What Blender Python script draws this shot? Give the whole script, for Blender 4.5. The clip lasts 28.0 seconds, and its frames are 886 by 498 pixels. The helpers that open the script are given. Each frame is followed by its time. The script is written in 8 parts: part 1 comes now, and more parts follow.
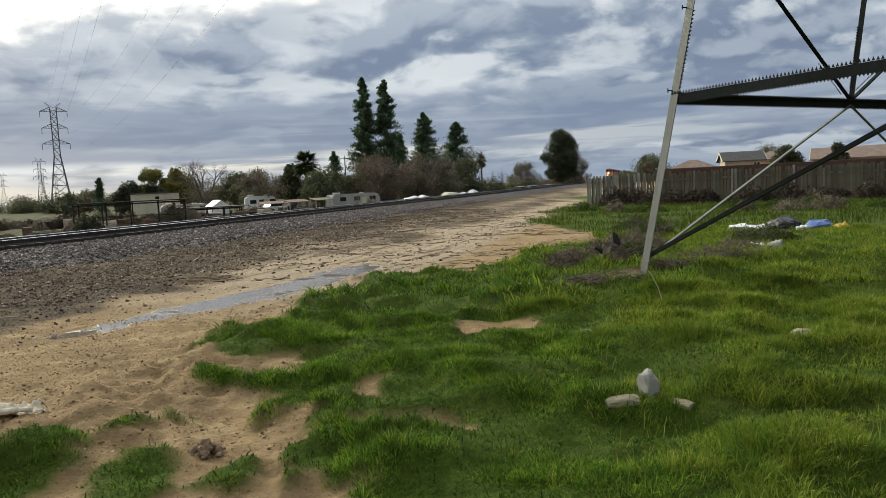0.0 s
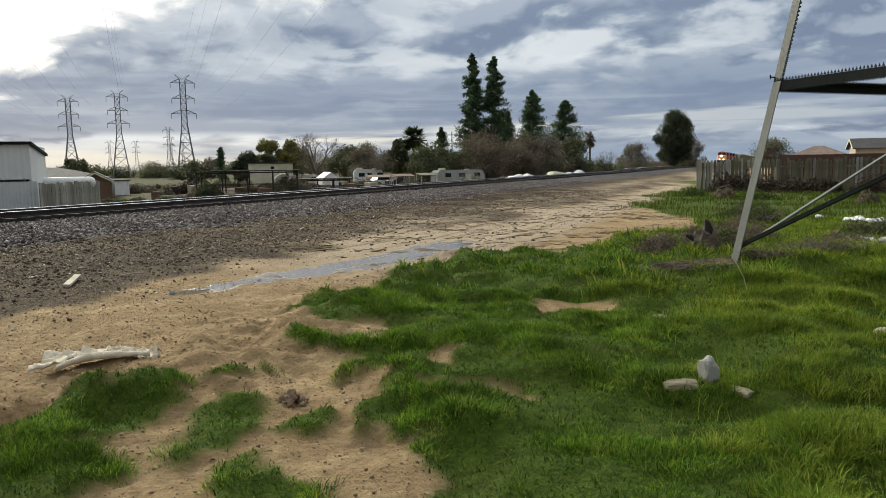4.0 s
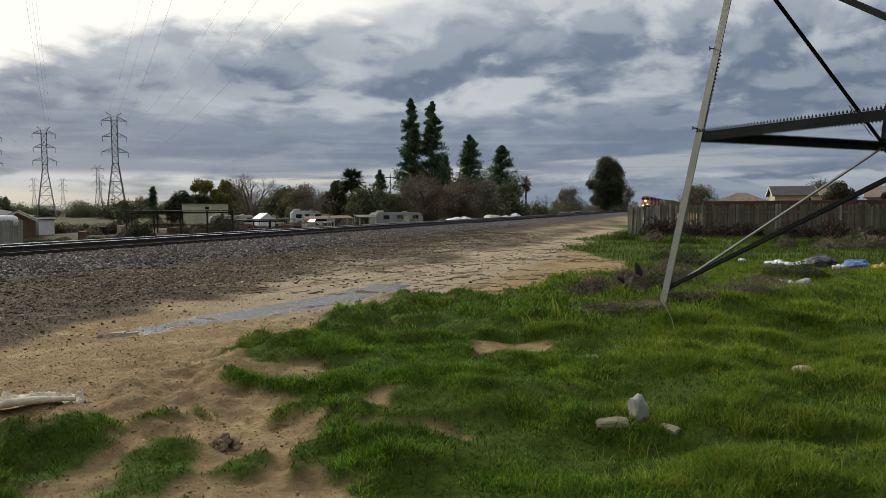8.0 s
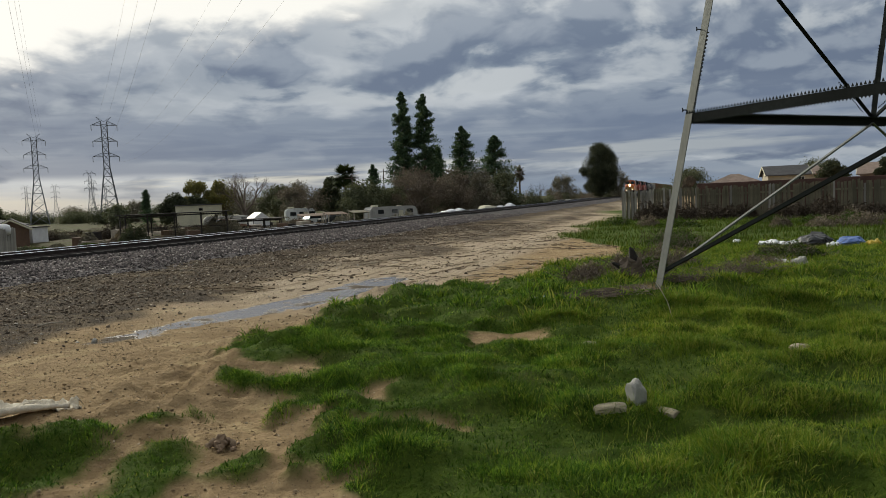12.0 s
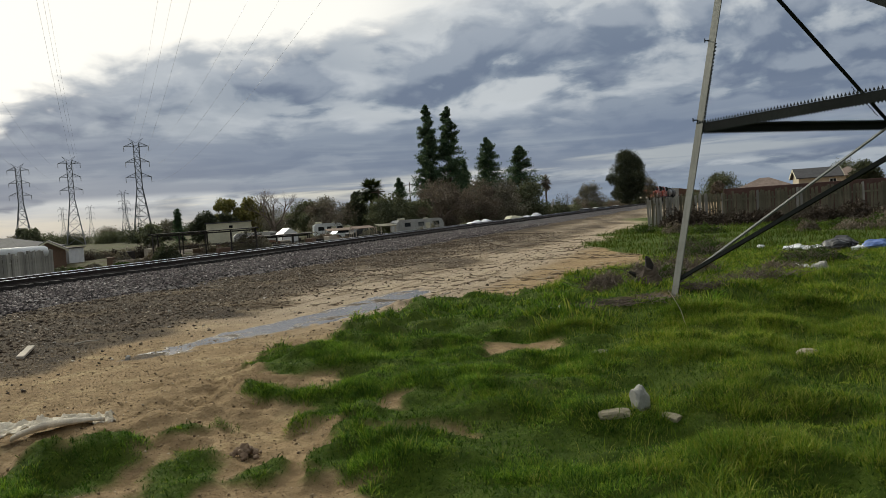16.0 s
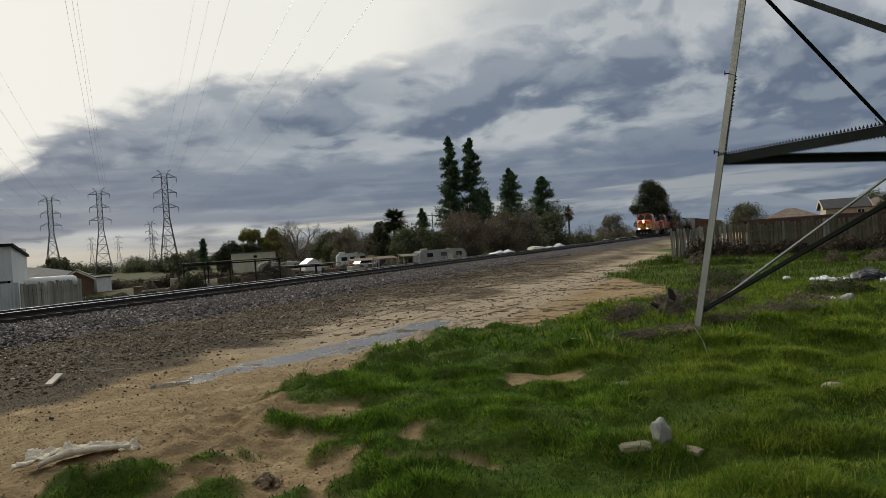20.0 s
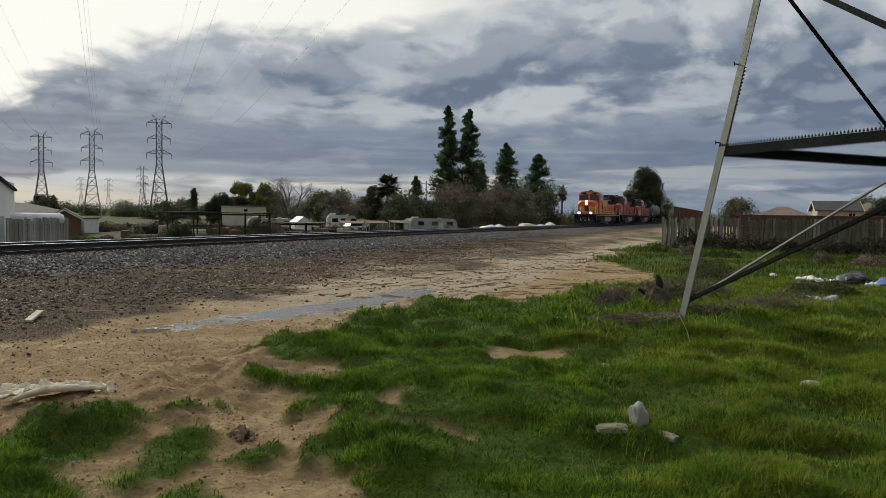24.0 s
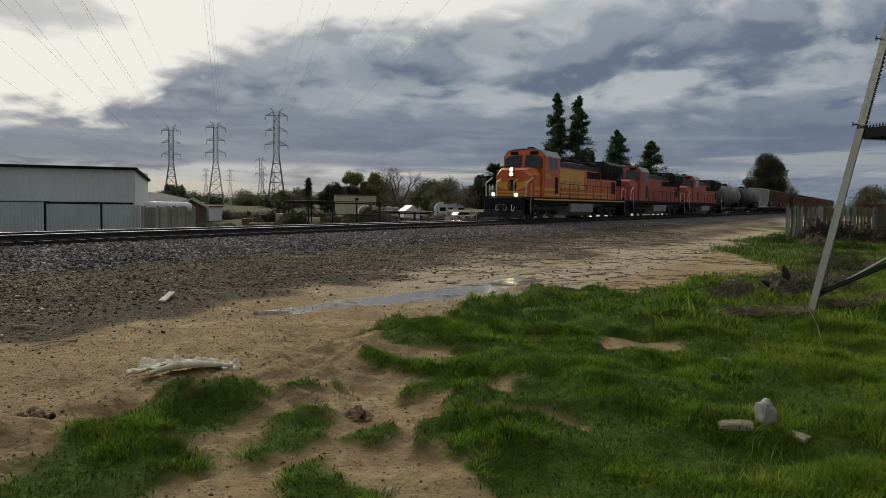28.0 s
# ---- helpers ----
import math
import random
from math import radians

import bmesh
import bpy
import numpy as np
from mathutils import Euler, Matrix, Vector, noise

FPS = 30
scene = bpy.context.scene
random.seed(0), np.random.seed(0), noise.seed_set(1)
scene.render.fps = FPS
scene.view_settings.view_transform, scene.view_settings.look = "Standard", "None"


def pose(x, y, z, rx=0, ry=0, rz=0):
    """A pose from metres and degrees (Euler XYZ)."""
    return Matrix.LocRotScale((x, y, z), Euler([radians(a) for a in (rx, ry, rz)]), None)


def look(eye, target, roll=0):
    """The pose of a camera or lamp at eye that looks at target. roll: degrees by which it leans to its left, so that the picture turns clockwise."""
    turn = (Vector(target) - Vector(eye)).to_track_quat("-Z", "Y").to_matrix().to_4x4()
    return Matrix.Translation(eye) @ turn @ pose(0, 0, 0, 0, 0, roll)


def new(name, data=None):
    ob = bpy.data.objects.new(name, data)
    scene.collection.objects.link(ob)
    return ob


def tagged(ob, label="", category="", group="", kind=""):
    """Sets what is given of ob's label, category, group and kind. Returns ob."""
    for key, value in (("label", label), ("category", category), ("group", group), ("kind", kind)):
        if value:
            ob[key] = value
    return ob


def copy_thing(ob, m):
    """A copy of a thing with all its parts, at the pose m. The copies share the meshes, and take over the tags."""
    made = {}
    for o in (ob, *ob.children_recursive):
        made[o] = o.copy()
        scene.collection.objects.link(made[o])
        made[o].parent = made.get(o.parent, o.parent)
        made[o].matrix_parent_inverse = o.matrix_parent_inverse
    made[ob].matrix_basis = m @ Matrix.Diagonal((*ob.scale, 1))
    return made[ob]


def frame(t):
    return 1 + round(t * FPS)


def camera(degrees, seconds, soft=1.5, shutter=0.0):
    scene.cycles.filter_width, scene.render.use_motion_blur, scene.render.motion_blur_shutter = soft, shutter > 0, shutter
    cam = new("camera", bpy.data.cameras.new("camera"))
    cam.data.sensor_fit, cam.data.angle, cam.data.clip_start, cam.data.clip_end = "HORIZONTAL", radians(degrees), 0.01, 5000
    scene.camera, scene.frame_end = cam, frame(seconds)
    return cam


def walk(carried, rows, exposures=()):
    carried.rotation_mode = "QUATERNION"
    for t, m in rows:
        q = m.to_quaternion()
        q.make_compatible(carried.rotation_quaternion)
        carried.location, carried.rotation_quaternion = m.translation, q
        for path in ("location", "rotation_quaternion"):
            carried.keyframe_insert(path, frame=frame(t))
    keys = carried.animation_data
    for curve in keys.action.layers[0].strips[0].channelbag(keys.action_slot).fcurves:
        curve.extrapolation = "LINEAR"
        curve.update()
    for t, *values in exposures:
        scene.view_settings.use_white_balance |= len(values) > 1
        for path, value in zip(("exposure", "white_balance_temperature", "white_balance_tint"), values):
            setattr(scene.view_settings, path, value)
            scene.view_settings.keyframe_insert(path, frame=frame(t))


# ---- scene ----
cam = camera(63.1, 28.0, soft=0.7)
PATH = [
    (0, (-0.343, 0.743, 1.559), (-0.0328, 2.7108, 1.3829), -2.77),
    (0.5, (-0.227, 0.592, 1.571), (0.0660, 2.5654, 1.4368), -1.91),
    (1, (-0.154, 0.331, 1.572), (-0.0582, 2.3181, 1.3690), -0.38),
    (1.5, (-0.170, 0.325, 1.605), (-0.1389, 2.3092, 1.3594), -0.43),
    (2, (-0.198, 0.354, 1.597), (-0.1798, 2.3430, 1.3836), -0.31),
    (2.5, (-0.239, 0.394, 1.606), (-0.2675, 2.3823, 1.3930), -0.46),
    (4.5, (-0.134, 0.353, 1.598), (-0.0660, 2.3381, 1.3656), -0.91),
    (5, (-0.161, 0.335, 1.613), (-0.0398, 2.3182, 1.3879), -0.62),
    (5.5, (-0.167, 0.319, 1.618), (-0.0440, 2.3068, 1.4361), -1.28),
    (6, (-0.137, 0.307, 1.611), (-0.0077, 2.2957, 1.4419), -1.77),
    (6.5, (-0.153, 0.329, 1.608), (0.0437, 2.3127, 1.4475), -1.69),
    (7, (-0.163, 0.324, 1.615), (0.0363, 2.3085, 1.4637), -1.95),
    (7.5, (-0.138, 0.326, 1.619), (0.0515, 2.3137, 1.4975), -1.99),
    (8, (-0.153, 0.282, 1.604), (0.0430, 2.2695, 1.4892), -0.35),
    (8.5, (-0.165, 0.291, 1.614), (0.0092, 2.2790, 1.4788), -0.55),
    (9, (-0.156, 0.322, 1.620), (0.0135, 2.3100, 1.4782), -1.58),
    (9.5, (-0.140, 0.340, 1.623), (0.0429, 2.3279, 1.5047), -1.05),
    (10, (-0.154, 0.315, 1.623), (0.0738, 2.3005, 1.5388), -0.88),
    (10.5, (-0.161, 0.300, 1.620), (0.0559, 2.2875, 1.5685), -0.79),
    (11, (-0.141, 0.315, 1.610), (0.0383, 2.3045, 1.5206), -0.65),
    (11.5, (-0.127, 0.298, 1.610), (0.0899, 2.2840, 1.5146), -0.98),
    (12, (-0.110, 0.322, 1.591), (0.0958, 2.3066, 1.4551), -2.50),
    (12.5, (-0.115, 0.326, 1.621), (0.1246, 2.3066, 1.4817), -2.79),
    (14.5, (0.051, 0.018, 1.630), (0.2022, 2.0094, 1.5291), -5.44),
    (15, (0.020, 0.003, 1.642), (0.1477, 1.9955, 1.5234), -5.60),
    (15.5, (0.043, 0.028, 1.641), (0.1560, 2.0214, 1.5215), -5.21),
    (16, (0.027, 0.032, 1.632), (0.1566, 2.0253, 1.5317), -3.93),
    (16.5, (0.017, 0.048, 1.635), (0.1560, 2.0417, 1.5459), -3.05),
    (17, (0.000, 0.042, 1.638), (0.1344, 2.0360, 1.5692), -1.65),
    (17.5, (-0.011, 0.029, 1.633), (0.1100, 2.0246, 1.5757), -1.05),
    (18, (-0.009, 0.021, 1.632), (0.1013, 2.0175, 1.5875), -0.96),
    (18.5, (0.001, 0.041, 1.632), (0.1001, 2.0383, 1.5831), -0.85),
    (19, (0.025, 0.035, 1.634), (0.1178, 2.0319, 1.5864), -1.51),
    (19.5, (0.015, 0.031, 1.651), (0.1042, 2.0286, 1.6085), -2.47),
    (20, (0.040, -0.045, 1.642), (0.1131, 1.9538, 1.6296), -3.83),
    (20.5, (0.079, -0.057, 1.649), (0.1134, 1.9424, 1.6341), -4.17),
    (21, (0.068, -0.036, 1.630), (0.1155, 1.9636, 1.6259), -2.33),
    (21.5, (0.029, -0.038, 1.632), (0.0755, 1.9615, 1.6030), -1.70),
    (23.5, (0.003, -0.001, 1.626), (0.0936, 1.9953, 1.5426), 0.79),
    (24, (0.022, 0.018, 1.621), (0.1205, 2.0137, 1.5248), 0.93),
    (24.5, (0.049, 0.018, 1.642), (0.1355, 2.0139, 1.5421), -0.09),
    (25, (0.034, -0.019, 1.628), (0.1108, 1.9776, 1.5344), -0.29),
    (25.5, (0.021, -0.039, 1.629), (0.0876, 1.9575, 1.5340), -1.11),
    (26, (0.000, 0.000, 1.620), (-0.0000, 1.9973, 1.5167), 0.00),
    (26.5, (0.023, -0.008, 1.627), (-0.0319, 1.9882, 1.5228), 0.65),
    (27, (-0.019, 0.031, 1.624), (-0.0945, 2.0267, 1.5199), 0.64),
    (27.5, (-0.031, 0.030, 1.595), (-0.1667, 2.0229, 1.4883), 0.47),
    (28, (-0.036, 0.050, 1.594), (-0.2312, 2.0366, 1.4631), 0.95),
]
walk(cam, [(t, look(eye, target, roll)) for t, eye, target, roll in PATH],
     exposures=[(0.0, 0.33), (1.0, 0.12), (2.0, 0.38), (2.5, 0.38), (5.0, 0.35), (6.0, 0.2), (7.0, 0.12), (8.0, -0.05), (10.0, 0.0), (11.0, -0.18), (12.0, -0.1), (16.0, -0.05), (17.0, -0.12), (19.0, -0.28), (21.0, -0.32), (24.0, -0.15), (26.0, -0.2), (28.0, -0.36)])

# ---- sky and sun ----
SUN_AZ, SUN_EL = radians(-33), radians(24)
sun_dir = Vector((math.sin(SUN_AZ) * math.cos(SUN_EL), math.cos(SUN_AZ) * math.cos(SUN_EL), math.sin(SUN_EL)))

world = bpy.data.worlds.new("overcast_sky")
scene.world = world
world.use_nodes = True


class Tree:
    """Short-hand for node graphs."""

    def __init__(self, tree):
        self.t = tree
        tree.nodes.clear()

    def n(self, kind, **inputs):
        node = self.t.nodes.new(kind)
        for k, v in inputs.items():
            if k == "_operation":
                node.operation = v
            elif k == "_data_type":
                node.data_type = v
            elif k == "_blend_type":
                node.blend_type = v
            elif k == "_interpolation_type":
                node.interpolation_type = v
            elif k == "_sky_type":
                node.sky_type = v
            elif k == "_attribute_name":
                node.attribute_name = v
            if k.startswith("_"):
                continue
            key = int(k[1:]) if k[0] == "i" and k[1:].isdigit() else k.replace("_", " ")
            self.put(node.inputs[key], v)
        return node

    def put(self, socket, v):
        if isinstance(v, bpy.types.NodeSocket):
            self.t.links.new(v, socket)
        elif isinstance(v, bpy.types.Node):
            self.t.links.new(v.outputs[0], socket)
        else:
            socket.default_value = v

    def math(self, op, a, b=0.0, c=0.0, clamp=False):
        node = self.n("ShaderNodeMath", i0=a, i1=b, i2=c, _operation=op)
        node.use_clamp = clamp
        return node.outputs[0]

    def vec(self, op, a, b=(0, 0, 0)):
        node = self.n("ShaderNodeVectorMath", i0=a, i1=b, _operation=op)
        return node.outputs["Value"] if op in ("DOT_PRODUCT", "LENGTH") else node.outputs[0]

    def ramp(self, fac, stops, smooth=False):
        node = self.n("ShaderNodeValToRGB", Fac=fac)
        r = node.color_ramp
        r.interpolation = "EASE" if smooth else "LINEAR"
        while len(r.elements) < len(stops):
            r.elements.new(0.5)
        for e, (p, c) in zip(r.elements, stops):
            e.position = p
            e.color = (*c, 1) if len(c) == 3 else c
        return node.outputs[0]

    def mix(self, fac, a, b, mode="MIX"):
        node = self.n("ShaderNodeMix", _data_type="RGBA", _blend_type=mode)
        self.put(node.inputs[0], fac)
        for s, v in ((node.inputs[6], a), (node.inputs[7], b)):
            self.put(s, (*v, 1) if isinstance(v, tuple) and len(v) == 3 else v)
        return node.outputs[2]

    def noise(self, vector, scale, detail=4.0, rough=0.55, distort=0.0):
        return self.n("ShaderNodeTexNoise", Vector=vector, Scale=scale, Detail=detail, Roughness=rough, Distortion=distort).outputs[0]

    def rng(self, v, a, b, c=0.0, d=1.0, kind="SMOOTHSTEP"):
        node = self.n("ShaderNodeMapRange", Value=v, _interpolation_type=kind)
        for k, x in zip((1, 2, 3, 4), (a, b, c, d)):
            node.inputs[k].default_value = x
        return node.outputs[0]


def build_sky():
    g = Tree(world.node_tree)
    way = g.n("ShaderNodeTexCoord").outputs["Generated"]
    xyz = g.n("ShaderNodeSeparateXYZ", Vector=way)
    x, y, z = xyz.outputs
    up = g.math("MAXIMUM", z, 0.0)
    deep = g.math("ADD", up, 0.15)
    flat = g.n("ShaderNodeCombineXYZ", X=g.math("DIVIDE", x, deep), Y=g.math("DIVIDE", y, deep), Z=0.37).outputs[0]
    big = g.noise(g.vec("ADD", flat, (3.1, 0.4, 0.0)), 0.45, 3, 0.5, 0.3)
    side = g.math("DIVIDE", x, g.math("MAXIMUM", g.math("ADD", g.math("ABSOLUTE", y), 0.05), 0.05))
    # the cover flattens towards the horizon as its layers recede
    rise = g.math("MULTIPLY", g.math("LOGARITHM", g.math("ADD", up, 0.07), math.e), 0.55)
    puff = g.n("ShaderNodeCombineXYZ", X=side, Y=rise, Z=0.9).outputs[0]
    # angle from the hidden sun
    near = g.vec("DOT_PRODUCT", way, tuple(sun_dir))
    # flattened heaps of cloud: soft lit tops, blue-grey undersides
    bend = g.n("ShaderNodeTexNoise", Vector=puff, Scale=5.0, Detail=2.0).outputs["Color"]
    heaps = g.vec("ADD", puff, g.vec("MULTIPLY", g.vec("SUBTRACT", bend, (0.5, 0.5, 0.5)), (0.10, 0.10, 0.0)))
    heap = g.noise(heaps, 6.6, 6, 0.50, 0.0)
    under = g.noise(g.vec("ADD", heaps, (0.010, 0.045, 0.0)), 6.6, 4, 0.46, 0.0)
    small = g.noise(heaps, 19.0, 4, 0.5, 0.0)
    body = g.math("ADD", g.math("MULTIPLY", heap, 0.62), g.math("ADD", g.math("MULTIPLY", small, 0.18), g.math("MULTIPLY", big, 0.22)))
    # the bank of cloud ends along a slanting ragged edge below the bright opening
    edge = g.math("SUBTRACT", z, g.math("ADD", g.math("MULTIPLY", side, 0.17), 0.238))
    edge = g.math("ADD", edge, g.math("MULTIPLY", g.math("SUBTRACT", heap, 0.5), 0.14))
    edge = g.math("ADD", edge, g.rng(side, -0.40, -0.60, 0.0, 0.045))
    edge = g.math("ADD", edge, g.math("MULTIPLY", g.math("SUBTRACT", small, 0.5), 0.06))
    opening = g.rng(edge, -0.010, 0.030)
    opening = g.math("MULTIPLY", opening, g.rng(near, 0.74, 0.87))
    bank = g.math("MULTIPLY", g.math("MULTIPLY", g.rng(edge, -0.16, -0.03), g.rng(near, 0.62, 0.86)), g.rng(side, 0.12, -0.12, 0.15, 1.0))
    thick = g.math("ADD", g.rng(body, 0.438, 0.566, 0.0, 1.0), g.math("ADD", g.math("MULTIPLY", bank, 0.5), g.math("MULTIPLY", g.rng(side, 0.12, 0.5, 0.0, 0.3), g.rng(z, 0.26, 0.16))), clamp=True)
    thick = g.math("SUBTRACT", thick, g.rng(z, 0.16, 0.30, 0.0, 0.40), clamp=True)
    relief = g.rng(g.math("SUBTRACT", under, heap), -0.10, 0.05, 0.85, 0.0)
    lit = g.ramp(thick, [(0.0, (0.56, 0.595, 0.62)), (0.3, (0.41, 0.455, 0.505)), (0.65, (0.225, 0.275, 0.35)), (1.0, (0.15, 0.192, 0.275))])
    lit = g.mix(relief, lit, g.mix(thick, (0.62, 0.655, 0.68), (0.31, 0.36, 0.43)))
    # a dark blue layer low down
    rows = g.n("ShaderNodeCombineXYZ", X=side, Y=g.math("MULTIPLY", z, 16.0), Z=0.0).outputs[0]
    streak = g.noise(rows, 2.0, 7, 0.55, 0.3)
    low = g.math("MULTIPLY", g.rng(z, 0.15, 0.085), g.rng(z, 0.040, 0.052))
    lit = g.mix(g.math("MULTIPLY", low, 0.8), lit, g.mix(g.rng(streak, 0.44, 0.72), (0.165, 0.212, 0.305), (0.33, 0.38, 0.445)))
    # the clear strip under the cloud base
    tilt = g.math("SUBTRACT", z, g.math("MULTIPLY", side, 0.045))
    strip = g.math("MULTIPLY", g.rng(tilt, 0.022, 0.031), g.rng(tilt, 0.057, 0.047))
    torn = g.noise(rows, 3.4, 5, 0.55, 0.4)
    warm = g.mix(g.rng(side, -0.45, 0.5), (0.86, 0.82, 0.68), (0.40, 0.44, 0.475))
    lit = g.mix(g.math("MULTIPLY", strip, g.rng(torn, 0.44, 0.60, 0.05, 0.85)), lit, warm)
    haze = g.rng(z, 0.042, 0.012, 0.0, 0.85)
    lit = g.mix(haze, lit, g.mix(g.rng(streak, 0.4, 0.65), g.mix(g.rng(side, -0.5, 0.25), (0.33, 0.37, 0.42), (0.22, 0.285, 0.38)), g.mix(g.rng(side, -0.5, 0.35), (0.60, 0.58, 0.52), (0.29, 0.345, 0.415))))
    # unseen sky is brightened overhead to light the ground, greyed opposite the sun
    lit = g.mix(g.math("MULTIPLY", g.rng(z, 0.36, 0.62), g.rng(near, 0.10, 0.80)), lit, (1.72, 1.74, 1.64))
    lit = g.mix(g.rng(near, 0.25, -0.45, 0.0, 0.85), lit, (0.30, 0.32, 0.34))
    smear = g.noise(g.n("ShaderNodeMapping", Vector=heaps, Scale=(0.7, 1.6, 1.0)).outputs[0], 2.6, 5, 0.5, 0.3)
    bright = g.mix(g.rng(smear, 0.46, 0.60), (1.08, 1.06, 0.98), (0.62, 0.635, 0.63))
    lit = g.mix(opening, lit, bright)
    lit = g.mix(g.rng(z, -0.02, -0.08), lit, (0.10, 0.10, 0.09))
    sky = g.n("ShaderNodeTexSky", _sky_type="NISHITA")
    sky.sun_disc = False
    sky.sun_elevation, sky.sun_rotation = SUN_EL, SUN_AZ
    clear = g.n("ShaderNodeBackground", Color=sky, Strength=0.08)
    cover = g.n("ShaderNodeBackground", Color=lit, Strength=1.0)
    both = g.n("ShaderNodeMixShader", Fac=0.95, i1=clear, i2=cover)
    g.n("ShaderNodeOutputWorld", Surface=both)


build_sky()
sun = new("sun", bpy.data.lights.new("sun", "SUN"))
sun.data.energy, sun.data.angle, sun.data.color = 2.75, radians(13), (1.0, 0.965, 0.80)
sun.matrix_world = look(sun_dir * 100, (0, 0, 0))

# ---- materials ----
def surface(name, color, rough=0.7, metal=0.0, vary=0.25, grain=30.0, bump=0.2, coarse=1.3, tint=None, streak=0.0,
            each=0.0, spec=0.5, wet=None):
    """A worn surface: colour that varies at two scales, fine relief, optional upright streaks and a change from piece to piece."""
    m = bpy.data.materials.new(name)
    m.use_nodes = True
    g = Tree(m.node_tree)
    at = g.n("ShaderNodeTexCoord").outputs["Object"]
    a = g.noise(at, coarse, 4, 0.6)
    b = g.noise(at, grain, 6, 0.65)
    dark = tuple(c * (1 - vary) for c in color)
    light = tuple(min(1.0, c * (1 + vary)) for c in color)
    col = g.mix(g.rng(a, 0.3, 0.7), dark, tint or light)
    col = g.mix(g.rng(b, 0.25, 0.75, 0.0, 0.6), col, g.mix(0.5, dark, color))
    if streak:
        s = g.noise(g.n("ShaderNodeMapping", Vector=at, Scale=(9.0, 9.0, 0.35)).outputs[0], 3.0, 5, 0.6)
        col = g.mix(g.rng(s, 0.45, 0.75, 0.0, streak), col, tuple(c * 0.35 for c in color))
    if each:
        r = g.n("ShaderNodeObjectInfo").outputs["Random"]
        col = g.mix(g.math("MULTIPLY", r, each), col, tuple(c * 0.3 for c in color))
    bs = g.n("ShaderNodeBsdfPrincipled", Base_Color=col, Metallic=metal)
    bs.inputs["Specular IOR Level"].default_value = spec
    g.put(bs.inputs["Roughness"], g.rng(b, 0.2, 0.8, max(0.03, rough - 0.12), min(1.0, rough + 0.12)))
    if bump:
        bp = g.n("ShaderNodeBump", Strength=bump, Distance=0.02, Height=b)
        g.put(bs.inputs["Normal"], bp.outputs[0])
    g.n("ShaderNodeOutputMaterial", Surface=bs)
    return m


def leafy(name, colors, rough=0.6, glow=0.25, patchy=0.55):
    """Leaves and blades: each island takes its own tone; light passes through a little."""
    m = bpy.data.materials.new(name)
    m.use_nodes = True
    g = Tree(m.node_tree)
    r = g.n("ShaderNodeNewGeometry").outputs["Random Per Island"]
    n = len(colors)
    col = g.ramp(r, [(k / max(1, n - 1), c) for k, c in enumerate(colors)])
    at = g.n("ShaderNodeTexCoord").outputs["Object"]
    patch = g.noise(at, patchy, 4, 0.6)
    col = g.mix(g.rng(patch, 0.35, 0.68, 0.0, 0.7), col, tuple(c * 0.55 for c in colors[0]))
    bs = g.n("ShaderNodeBsdfPrincipled", Base_Color=col, Roughness=rough)
    bs.inputs["Specular IOR Level"].default_value = 0.06
    tr = g.n("ShaderNodeBsdfTranslucent", Color=g.mix(1.0, col, (1.0, 1.0, 0.55), "MULTIPLY"))
    mx = g.n("ShaderNodeMixShader", Fac=glow, i1=bs, i2=tr)
    g.n("ShaderNodeOutputMaterial", Surface=mx)
    return m


def glass(name, color=(0.02, 0.025, 0.03), rough=0.06):
    m = bpy.data.materials.new(name)
    m.use_nodes = True
    g = Tree(m.node_tree)
    bs = g.n("ShaderNodeBsdfPrincipled", Base_Color=(*color, 1), Roughness=rough)
    g.n("ShaderNodeOutputMaterial", Surface=bs)
    return m


def lamp_glow(name, color, strength):
    m = bpy.data.materials.new(name)
    m.use_nodes = True
    g = Tree(m.node_tree)
    e = g.n("ShaderNodeEmission", Color=(*color, 1), Strength=strength)
    g.n("ShaderNodeOutputMaterial", Surface=e)
    return m


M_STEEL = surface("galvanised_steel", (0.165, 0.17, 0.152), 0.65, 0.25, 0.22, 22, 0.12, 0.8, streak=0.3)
# same galvanised steel, its colour darkened to stand in for shade
M_STEEL_SHADE = surface("shaded_galvanised_steel", (0.015, 0.018, 0.017), 0.85, 0.0, 0.35, 22, 0.12, 0.8, streak=0.3, spec=0.1)
M_STEEL_FAR = surface("far_galvanised_steel", (0.16, 0.17, 0.18), 0.7, 0.2, 0.2, 3, 0.0, 0.3)
M_SPIKE = surface("spike_strip_steel", (0.018, 0.021, 0.02), 0.85, 0.0, 0.3, 30, 0.1, spec=0.1)
M_RAIL_TOP = surface("polished_rail", (0.92, 0.92, 0.92), 0.16, 0.9, 0.1, 40, 0.02)
M_RAIL = surface("rusty_rail", (0.035, 0.025, 0.021), 0.9, 0.0, 0.35, 20, 0.2)
M_TIE = surface("creosoted_tie", (0.036, 0.030, 0.027), 0.9, 0.0, 0.4, 14, 0.4, each=0.5)
M_FENCE = surface("weathered_fence_wood", (0.185, 0.165, 0.105), 0.9, 0, 0.35, 18, 0.4, 1.0, streak=0.5, each=0.7)
M_FENCE_PALE = surface("silvered_fence_wood", (0.38, 0.36, 0.31), 0.9, 0, 0.3, 18, 0.4, 1.0, streak=0.45, each=0.8)
M_ORANGE = surface("orange_loco_paint", (0.60, 0.12, 0.02), 0.42, 0, 0.16, 9, 0.03, 0.6, streak=0.25)
